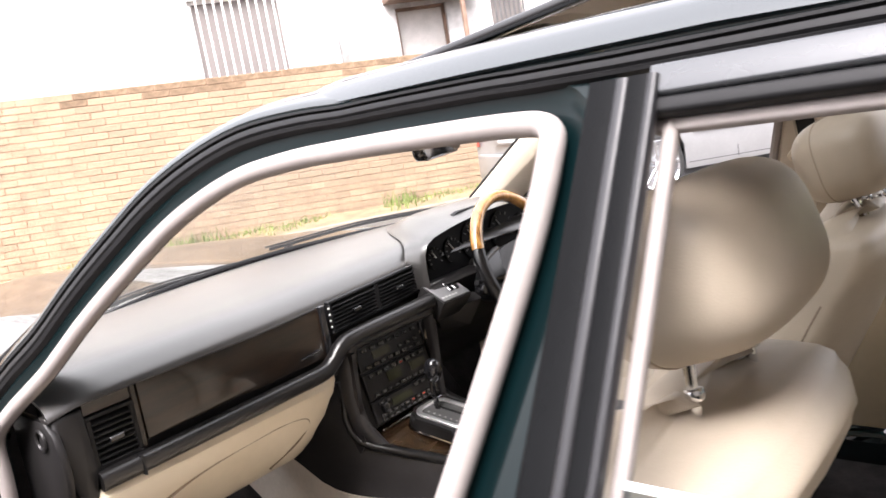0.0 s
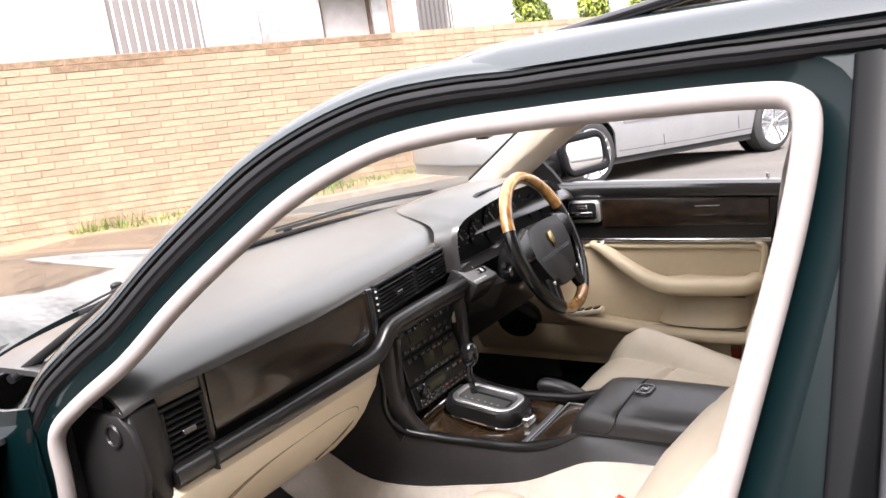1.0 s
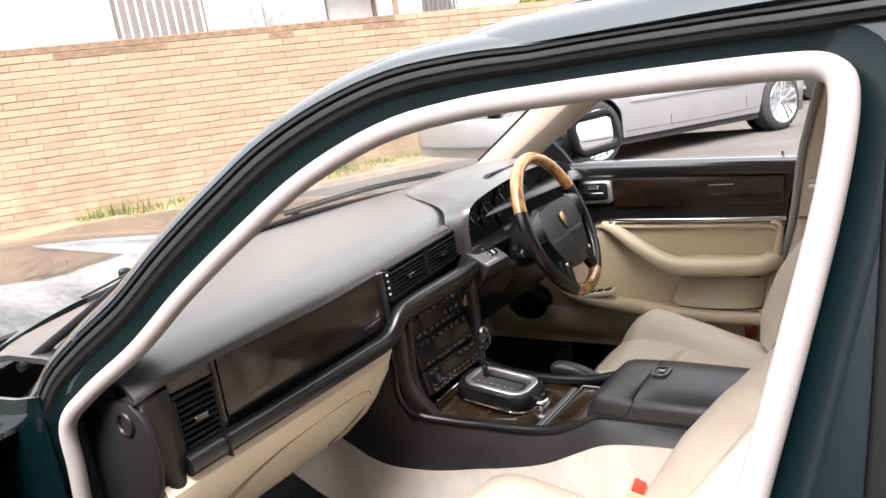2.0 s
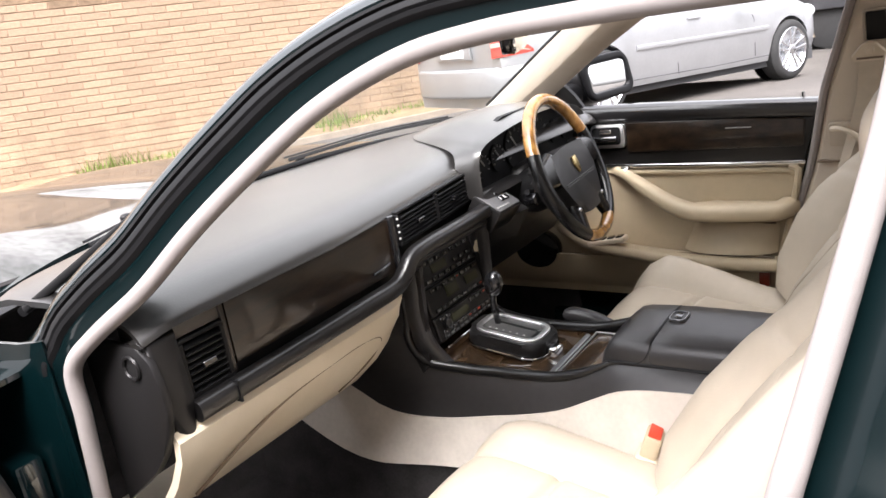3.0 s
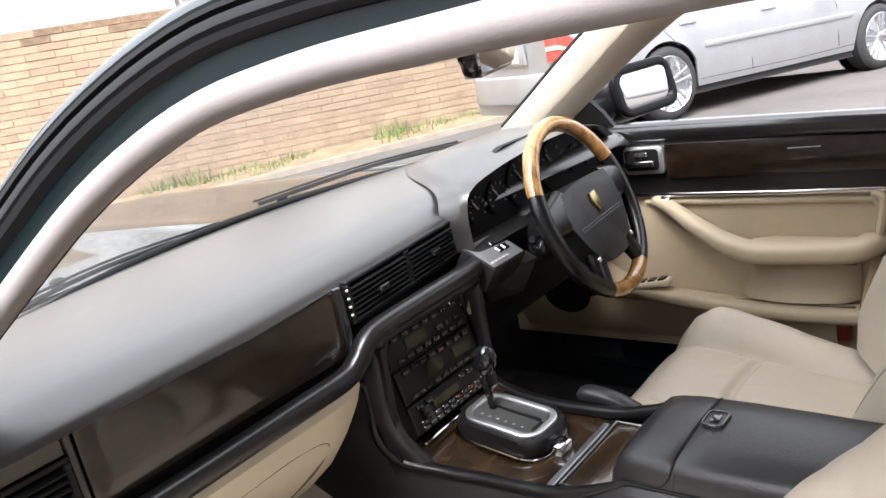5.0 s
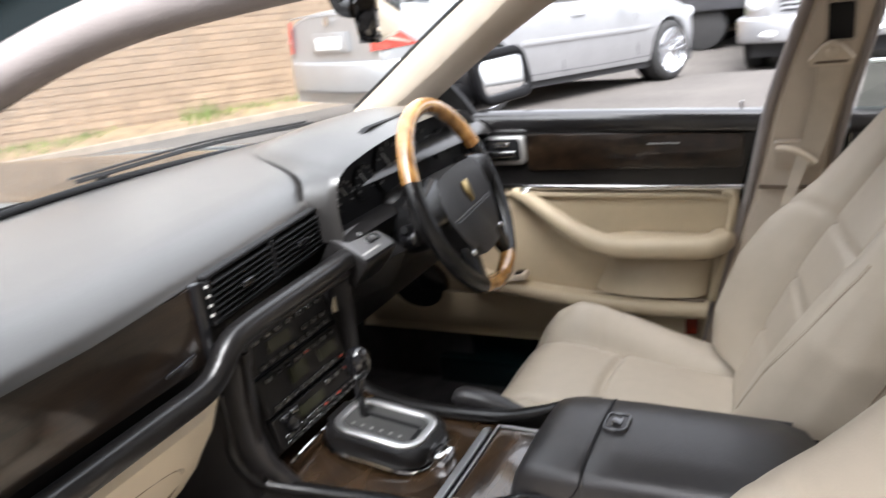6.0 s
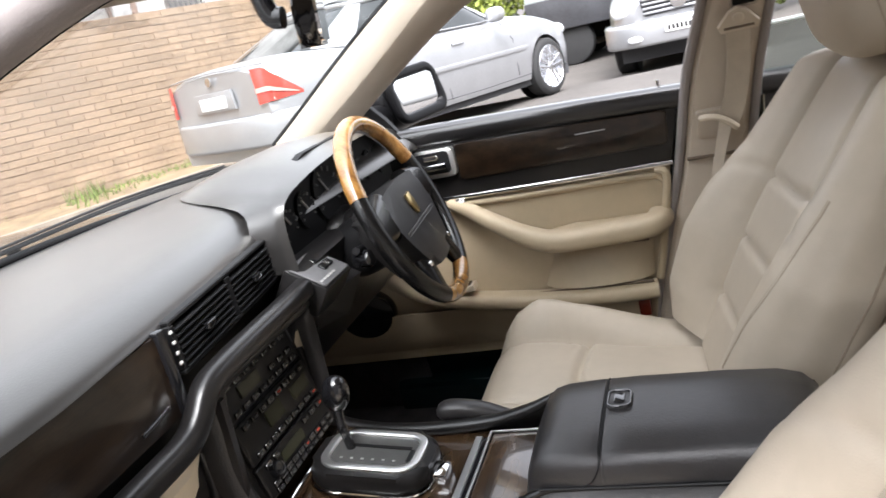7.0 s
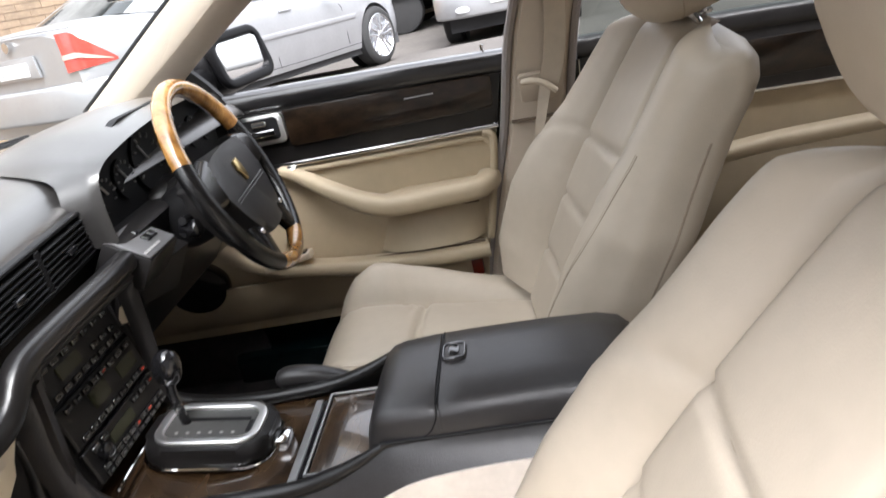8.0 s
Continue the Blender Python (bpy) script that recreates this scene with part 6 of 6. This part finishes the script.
for v in np.linspace(0, 1, 8):
    z = lerp(0.616, 0.540, v)
    y0 = lerp(-0.250, -0.218, v)
    rows.append([(DX + 0.004 - 0.03 * math.sin(math.pi * min(1, max(0, (k / 10)))) ** 0.4 * (0.35 + 1.0 * v), lerp(y0, -0.448 + 0.01 * v, k / 10), z) for k in range(11)])
part("map_pocket", thick(skin(rows), 0.006), beige_trim, ddoor)
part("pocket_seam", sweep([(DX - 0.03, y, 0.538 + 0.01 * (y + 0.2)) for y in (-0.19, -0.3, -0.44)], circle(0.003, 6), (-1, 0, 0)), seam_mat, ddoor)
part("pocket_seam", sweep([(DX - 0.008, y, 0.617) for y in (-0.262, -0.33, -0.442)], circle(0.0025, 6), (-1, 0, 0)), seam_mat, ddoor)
part("trim_edge", sweep(curve_through([(DX - 0.003, -0.476, 0.758), (DX - 0.006, -0.488, 0.755), (DX - 0.007, -0.495, 0.743), (DX - 0.008, -0.489, 0.70), (DX - 0.008, -0.468, 0.60), (DX - 0.006, -0.452, 0.53)], 4), circle(0.008, 8), (-1, 0, 0)), beige_trim, ddoor)
lowrail = curve_through([(DX - 0.0, 0.13, 0.60), (DX - 0.022, 0.05, 0.562), (DX - 0.028, -0.05, 0.540), (DX - 0.03, -0.2, 0.524), (DX - 0.03, -0.35, 0.517), (DX - 0.02, -0.445, 0.515)], 4)
part("lower_rail", sweep(lowrail, rrect(0.05, 0.034, 0.014, 4), (0, 0, 1)), beige_trim, ddoor)
part("door_lower", thick(skin([[(DX - 0.014, y, 0.52), (DX - 0.012, y, 0.46), (DX + 0.01, y, 0.425)] for y in (0.36, 0.2, 0.0, -0.2, -0.4)]), 0.008), beige_trim, ddoor)
part("speaker", moved(plate(circle(0.072, 28, 0.058), "x", -0.018, 0.012, 0.005), pose(DX - 0.004, 0.215, 0.53, 0, 0, 0)), gloss_black, ddoor, "round black door speaker")
sp2 = part("switch_pack", moved(box(-0.016, 0.016, -0.055, 0.055, -0.006, 0.008, 0.003), pose(DX - 0.035, -0.015, 0.566, -10, 0, 0)), cream_hard, ddoor)
for k in range(4):
    part("window_switch", moved(box(-0.011, 0.011, -0.009, 0.009, 0.006, 0.012, 0.002, 1), pose(DX - 0.035, -0.015, 0.566, -10, 0, 0) @ pose(0, -0.038 + 0.025 * k, 0)), gloss_black, sp2)
part("door_reflector", box(DX - 0.018, DX + 0.004, -0.425, -0.325, 0.452, 0.492, 0.006), dark_red, ddoor, "dark red reflector lamp")
part("lock_pin", sweep([(DX + 0.015, -0.505, 0.905), (DX + 0.015, -0.505, 0.926)], circle(0.004, 8), (0, 1, 0)), chrome, ddoor)
part("marking", box(DX - 0.0155, DX - 0.0142, -0.395, -0.335, 0.8555, 0.8575), grey_mark, ddoor)
part("door_skin", flank(-0.74, 0.18, 1, wing_top), paint, ddoor)
part("belt_strip", sweep([(0.80, 0.2, 0.885), (0.80, -0.2, 0.89), (0.795, -0.6, 0.885)], rrect(0.05, 0.02, 0.006), (0, 0, 1)), rubber, ddoor)
# quarter trim behind the windscreen pillar, and the mirror
part("mirror_sail", thick(skin([[(0.735, 0.31, 0.905), (0.735, 0.02, 0.915)], [(0.728, 0.26, 0.955), (0.728, 0.05, 0.965)], [(0.69, 0.15, 1.03), (0.69, 0.10, 1.045)]]), 0.012), blackp, ddoor)
MIRROR = pose(0.90, 0.055, 0.981, -13, 0, -16)
mirror_black = mat("satin_mirror_black", (0.006, 0.006, 0.0065), 0.3, vary=0.1, spec=0.12)
mr = part("wing_mirror", moved(ellipsoid((-0.004, 0.040, 0), 0.108, 0.066, 0.064, 3.0, 24, 14), MIRROR), mirror_black, car, "gloss black wing mirror")
part("mirror_glass", moved(plate(rrect(0.165, 0.085, 0.022, 5), "y", -0.034, -0.030, 0.002), MIRROR @ pose(0, 0, 0, 6, 0, 0)), mirror_mat, mr)
part("mirror_rim", moved(sweep([(a, -0.030, b) for a, b in rrect(0.182, 0.102, 0.026, 5) + rrect(0.182, 0.102, 0.026, 5)[:1]], rrect(0.022, 0.018, 0.006), (0, 1, 0)), MIRROR), mirror_black, mr)
part("mirror_arm", sweep([(0.735, 0.14, 0.955), (0.80, 0.125, 0.955), (0.86, 0.115, 0.96)], rrect(0.11, 0.062, 0.025), (0, 0, 1)), mirror_black, mr)
# interior mirror
MIR = pose(0.03, -0.178, 1.172, 4, 0, 22)
im = part("interior_mirror", moved(plate(rrect(0.235, 0.066, 0.024, 5), "y", 0.0, 0.022, 0.007), MIR), gloss_black, car, "black interior mirror")
part("mirror_glass", moved(plate(rrect(0.222, 0.056, 0.02, 5), "y", -0.003, 0.0), MIR), mirror_mat, im)
part("mirror_stem", sweep(curve_through([(0.0, -0.148, 1.178), (0.0, -0.135, 1.182), (0.0, -0.128, 1.205), (0.0, -0.128, 1.26)], 4), rrect(0.024, 0.018, 0.008), (1, 0, 0)), gloss_black, im)

# ---- driver's side centre pillar with the belt ----
def pillar_x(z):
    return interp(z, [(0.3, 0.745), (0.78, 0.715), (0.9, 0.68), (1.04, 0.622), (1.25, 0.55)])


rows = []
for z in np.linspace(0.30, 1.24, 20):
    y0 = interp(z, [(0.3, -0.40), (0.5, -0.45), (0.76, -0.528), (0.93, -0.562), (1.163, -0.64), (1.24, -0.655)])
    w = interp(z, [(0.3, 0.14), (0.75, 0.12), (0.93, 0.114), (1.16, 0.092), (1.24, 0.10)])
    x = pillar_x(z)
    rows.append([(x + 0.05, y0 + 0.004, z), (x + 0.012, y0, z), (x, y0 - 0.012, z), (x - 0.006, y0 - w / 2, z), (x, y0 - w + 0.012, z), (x + 0.012, y0 - w, z), (x + 0.05, y0 - w - 0.004, z)])
# pillar beige made lighter, to paint in light from the near door
pillar_lightened = mat("lightened_pillar_beige", (0.56, 0.48, 0.385), 0.5, vary=0.05, scale=7, bump=0.15, bump_scale=600)
bp = part("centre_pillar", thick(skin(rows), 0.008), pillar_lightened, car, "pale beige centre pillar with seat belt")
part("pillar_seal", sweep([(r[1][0] - 0.004, r[1][1] + 0.006, r[1][2]) for r in rows], circle(0.009, 8), (-1, 0, 0)), seal_mat, bp)
part("pillar_seal", sweep([(r[5][0] - 0.004, r[5][1] - 0.006, r[5][2]) for r in rows[8:]], circle(0.008, 8), (-1, 0, 0)), seal_mat, bp)
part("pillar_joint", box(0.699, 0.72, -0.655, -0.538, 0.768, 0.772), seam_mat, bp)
TILT_P = math.degrees(math.atan2(0.105, 0.24))


def on_pillar(y, z, out=0.0):
    return pose(pillar_x(z) - 0.006 - out, y, z, 0, -TILT_P, 0)


part("height_slot", moved(plate(rrect(0.036, 0.062, 0.004), "x", -0.004, 0.004), on_pillar(-0.664, 1.068)), rubber, bp)
part("slot_frame", moved(sweep([(0, a, b) for a, b in rrect(0.042, 0.068, 0.005) + rrect(0.042, 0.068, 0.005)[:1]], circle(0.003, 6), (1, 0, 0)), on_pillar(-0.664, 1.068, 0.003)), pillar_trim, bp)
an = part("belt_anchor", moved(plate([(-0.03, -0.018), (0.03, -0.018), (0.034, -0.006), (0.014, 0.020), (0.0, 0.026), (-0.014, 0.020), (-0.034, -0.006)], "x", -0.014, -0.002, 0.004), on_pillar(-0.652, 1.018, 0.006)), cream_hard, bp, "cream belt guide")
part("anchor_bolt", moved(ellipsoid((-0.015, 0, 0.008), 0.005, 0.009, 0.009), on_pillar(-0.652, 1.018, 0.006)), cream_hard, an)
part("anchor_slot", moved(box(-0.0155, -0.0135, -0.024, 0.024, -0.011, -0.007), on_pillar(-0.652, 1.018, 0.006)), seam_mat, an)
web = [(pillar_x(z) - 0.014 - d, y, z) for y, z, d in ((-0.652, 1.008, 0.006), (-0.645, 0.93, 0.006), (-0.632, 0.87, 0.008), (-0.618, 0.835, 0.012))]
part("belt_webbing", sweep(curve_through(web, 3), rrect(0.040, 0.0022, 0.001, 1), (-1, 0, 0.2)), belt_mat, bp)
web = [(pillar_x(z) - 0.016 - d, y, z) for y, z, d in ((-0.616, 0.842, 0.012), (-0.598, 0.78, 0.02), (-0.578, 0.71, 0.024), (-0.555, 0.63, 0.024), (-0.54, 0.50, 0.02))]
part("belt_webbing", sweep(curve_through(web, 3), rrect(0.026, 0.0022, 0.001, 1), (-1, 0.5, 0.2), scale=[interp(k, [(0, 1.0), (5, 0.75), (12, 0.4)]) for k in range(13)]), belt_mat, bp)
pl = part("belt_plate", moved(plate(rrect(0.085, 0.062, 0.008), "x", -0.006, 0.004, 0.002), on_pillar(-0.606, 0.835)), pillar_lightened, bp)
part("belt_clip", sweep(curve_through([(0.672, -0.572, 0.85), (0.655, -0.59, 0.853), (0.65, -0.612, 0.845), (0.655, -0.632, 0.826)], 4), circle(0.006, 8), (0, 0, 1)), cream_hard, pl)
# driver's side rear door, seen from inside
rd = part("rear_door", plate([(-0.66, 0.35), (-0.69, 0.88), (-1.45, 0.855), (-1.40, 0.6), (-1.2, 0.35)], "x", 0.745, 0.76), beige_trim, car, "beige and black rear door trim")
part("door_top_pad", sweep([(0.75, -0.685, 0.882), (0.75, -1.0, 0.872), (0.75, -1.45, 0.852)], rrect(0.05, 0.044, 0.016, 4), (0, 0, 1)), leather_black, rd)
part("door_cap_panel", plate([(-0.68, 0.745), (-0.69, 0.87), (-1.45, 0.84), (-1.43, 0.72)], "x", 0.732, 0.745, 0.003), leather_black, rd)
part("door_veneer", plate([(-0.78, 0.765), (-0.78, 0.842), (-1.35, 0.822), (-1.35, 0.75)], "x", 0.726, 0.732, 0.002), walnut, rd)
part("chrome_strip", sweep([(0.736, -0.68, 0.742), (0.736, -1.0, 0.735), (0.736, -1.43, 0.718)], rrect(0.008, 0.01, 0.003), (0, 0, 1)), chrome, rd)
part("armrest", sweep(curve_through([(0.71, -0.80, 0.645), (0.69, -0.90, 0.632), (0.69, -1.05, 0.64), (0.70, -1.3, 0.64)], 4), rrect(0.05, 0.03, 0.012, 4), (0, 0, 1)), beige_trim, rd)
part("door_skin", flank(-1.55, -0.76, 1, wing_top), paint, rd)
part("window_glass", skin([[(lerp(0.765, 0.70, v), lerp(-0.69, -0.71, v), lerp(0.88, 0.99, v)), (lerp(0.765, 0.70, v), -1.45, lerp(0.86, 0.985, v))] for v in (0, 1)]), tinted, rd)
part("glass_edge", sweep([(0.70, -0.71, 0.99), (0.70, -1.45, 0.985)], circle(0.004, 6), (1, 0, 0)), mat("glass_edge", (0.6, 0.66, 0.64), 0.2, vary=0.05), rd)
# driver's side outer roof edge and rear window frame
part("cant_rail_outer", thick(sweep([(-p.x, p.y, p.z) for p in LOOP[48:76]], [(0.03, 0.0), (0.06, 0.014), (0.10, 0.016), (0.125, -0.005)], [(-a, b, c) for a, b, c in SIDE_OUT[48:76]], False, False), 0.005), paint, car)

# ---- passenger's side: centre pillar and closed rear door ----
def near_x(z):
    return interp(z, [(0.3, -0.80), (0.868, -0.762), (1.2, -0.562), (1.25, -0.533)])


def near_strip(y_top, y_low, w, out, material, name, parent, label="", h=0.012):
    """An upright strip on the passenger's side; y_top at 1.24 m, y_low at 0.96 m."""
    pts = []
    for z in np.linspace(1.219, 0.30, 24):
        y = lerp(y_top, y_low, (1.24 - z) / 0.28) if z > 0.96 else y_low + (0.96 - z) * 0.06
        pts.append((near_x(z) - out, y, z))
    return part(name, sweep(pts, rrect(w, h, min(w, h) * 0.35), (-0.9, 0, 0.4)), material, parent, label)


satin_black = mat("satin_black_frame", (0.0025, 0.0027, 0.003), 0.25, vary=0.2, spec=0.03, coat=0.1, coat_rough=0.08)
bpil = near_strip(-0.845, -0.836, 0.034, -0.004, satin_black, "passenger_pillar", car, "satin black door pillar")
near_strip(-0.862, -0.858, 0.012, 0.006, mat("satin_edge", (0.02, 0.02, 0.022), 0.3, vary=0.05, spec=0.35), "pillar_edge", bpil)
rdoor = near_strip(-0.876, -0.873, 0.022, 0.006, satin_black, "passenger_rear_door", car, "closed rear door with its window lowered")
near_strip(-0.888, -0.884, 0.008, 0.010, MATS["satin_edge"], "frame_edge", rdoor)
near_strip(-0.897, -0.892, 0.011, -0.012, seal_mat, "frame_seal", rdoor, "cream window seal", 0.012)
top_line = lambda z, o: [(near_x(z) - o, y, z - 0.02 * max(0, (-1.2 - y)) ** 1.5) for y in np.linspace(-0.884, -1.55, 12)]
part("frame_top", sweep(top_line(1.214, 0.004), rrect(0.026, 0.014, 0.004), (-0.86, 0, 0.5)), mat("satin_green_edge", (0.03, 0.033, 0.036), 0.25, 0.2, coat=0.8, coat_rough=0.1), rdoor)
part("frame_rubber", sweep(top_line(1.196, 0.002), rrect(0.014, 0.014, 0.004), (-0.86, 0, 0.5)), rubber, rdoor)
part("frame_seal", sweep(top_line(1.182, -0.012), rrect(0.011, 0.011, 0.004), (-0.86, 0, 0.5)), seal_mat, rdoor)
part("door_skin", flank(-1.55, -0.80, -1, lambda y: 0.875), paint, rdoor)
part("waist_rail", box(-0.80, -0.72, -1.55, -0.86, 0.85, 0.885, 0.01), rubber, rdoor)
part("window_glass", skin([[(near_x(z) + 0.006, -0.895, z), (near_x(z) + 0.006, -1.5, z)] for z in (0.86, 0.968)]), tinted, rdoor)
part("glass_edge", sweep([(near_x(0.968) + 0.006, -0.895, 0.968), (near_x(0.968) + 0.006, -1.5, 0.968)], circle(0.0035, 6), (1, 0, 0)), mat("glass_edge", (0.6, 0.66, 0.64), 0.2), rdoor)
# the open front door on the passenger's side
OPEN = Matrix.Translation((-0.815, 0.215, 0)) @ Matrix.Rotation(radians(-68), 4, "Z") @ Matrix.Translation((0.815, -0.215, 0))
pdoor = part("passenger_door", flank(-0.74, 0.17, -1, lambda y: 0.875), paint, car, "open dark green front door")
part("inner_panel", plate([(0.155, 0.30), (0.155, 0.60), (0.13, 0.80), (0.10, 0.88), (-0.72, 0.88), (-0.70, 0.60), (-0.62, 0.30)], "x", -0.78, -0.765, 0.006), beige_trim, pdoor)
part("panel_edge", sweep(curve_through([(-0.775, 0.16, 0.34), (-0.775, 0.163, 0.56), (-0.775, 0.150, 0.70), (-0.775, 0.115, 0.82), (-0.775, 0.06, 0.885), (-0.775, -0.02, 0.90), (-0.775, -0.72, 0.885)], 5), rrect(0.05, 0.05, 0.02, 4), (-1, 0, 0)), vinyl, pdoor, "padded black panel edge")
part("door_cap_panel", plate([(0.10, 0.765), (0.08, 0.87), (-0.70, 0.87), (-0.69, 0.765)], "x", -0.764, -0.752, 0.004), leather_black, pdoor)
part("armrest", sweep(curve_through([(-0.745, -0.05, 0.75), (-0.705, -0.17, 0.69), (-0.70, -0.32, 0.66), (-0.715, -0.50, 0.66)], 4), rrect(0.05, 0.042, 0.016, 4), (0, 0, 1)), beige_trim, pdoor)
part("window_frame", sweep([p for p in LOOP[20:95]], rrect(0.03, 0.024, 0.008), SIDE_OUT[20:95]), satin_black, pdoor)
pdoor.matrix_basis = OPEN
# wipers and washer jets
for pts in ([(0.62, 0.385, 0.945), (0.36, 0.445, 0.958), (0.08, 0.50, 0.955)], [(0.0, 0.525, 0.935), (-0.26, 0.495, 0.945), (-0.50, 0.415, 0.94)]):
    wp = part("wiper", sweep(curve_through([Vector(p) + Vector((0, 0.012, 0.002)) for p in pts], 6), rrect(0.005, 0.005, 0.002), (0, 0.3, 1)), blackp, car, "black windscreen wiper")
    part("blade", sweep(curve_through([Vector(p) + Vector((0, -0.004, -0.003)) for p in pts], 6), rrect(0.004, 0.008, 0.0015), (0, 0.3, 1)), rubber, wp)
for x in (-0.30, 0.22):
    part("washer_jet", ellipsoid((x, 0.60, bonnet_z(x, 0.6) + 0.004), 0.014, 0.01, 0.008), blackp, car)

# ---- bricks, pieces of the wall ----
full = brick_mesh("brick", brick_mat, BRICK_L - JOINT, BRICK_H)
cap = brick_mesh("capping_brick", cap_mat, BRICK_L - JOINT, BRICK_H)
rng = random.Random(31)
far_v, far_f = [], []


def brick_at(a, z, mesh):
    b = new("brick", mesh)
    b.parent = boundary_wall
    b.matrix_basis = pose(a, -0.012 + rng.uniform(-0.003, 0.003), z, rng.uniform(-0.3, 0.3), 0, rng.uniform(-0.4, 0.4))


box_faces = ((0, 1, 2, 3), (4, 7, 6, 5), (0, 4, 5, 1), (3, 2, 6, 7), (0, 3, 7, 4), (1, 5, 6, 2))
singles = 0
for c in range(COURSES):
    z = c * (BRICK_H + JOINT)
    shift = BRICK_L / 2 * (c % 2)
    for k in range(int(-16 / BRICK_L), int(8.2 / BRICK_L)):
        a = k * BRICK_L + shift
        near = -1.9 < a < 3.4 and c >= COURSES - 18
        if near and singles < 300:
            brick_at(a, z, cap if c >= COURSES - 1 or (c == COURSES - 2 and rng.random() < 0.4) else full)
            singles += 1
        else:
            i, d = len(far_v), rng.uniform(-0.003, 0.003)
            l = (BRICK_L - JOINT) / 2
            far_v += [(a + sx * l, y + d, z + h) for y in (-0.012, 0.08) for sx, h in ((-1, 0), (1, 0), (1, BRICK_H), (-1, BRICK_H))]
            far_f += [tuple(i + q for q in f) for f in box_faces]
me = bpy.data.meshes.new("far_bricks")
me.from_pydata(far_v, [], far_f)
me.materials.append(brick_mat)
fb = new("far_bricks", me)
fb.parent = boundary_wall
tagged(fb, "beige bricks further along the wall", kind="stuff")
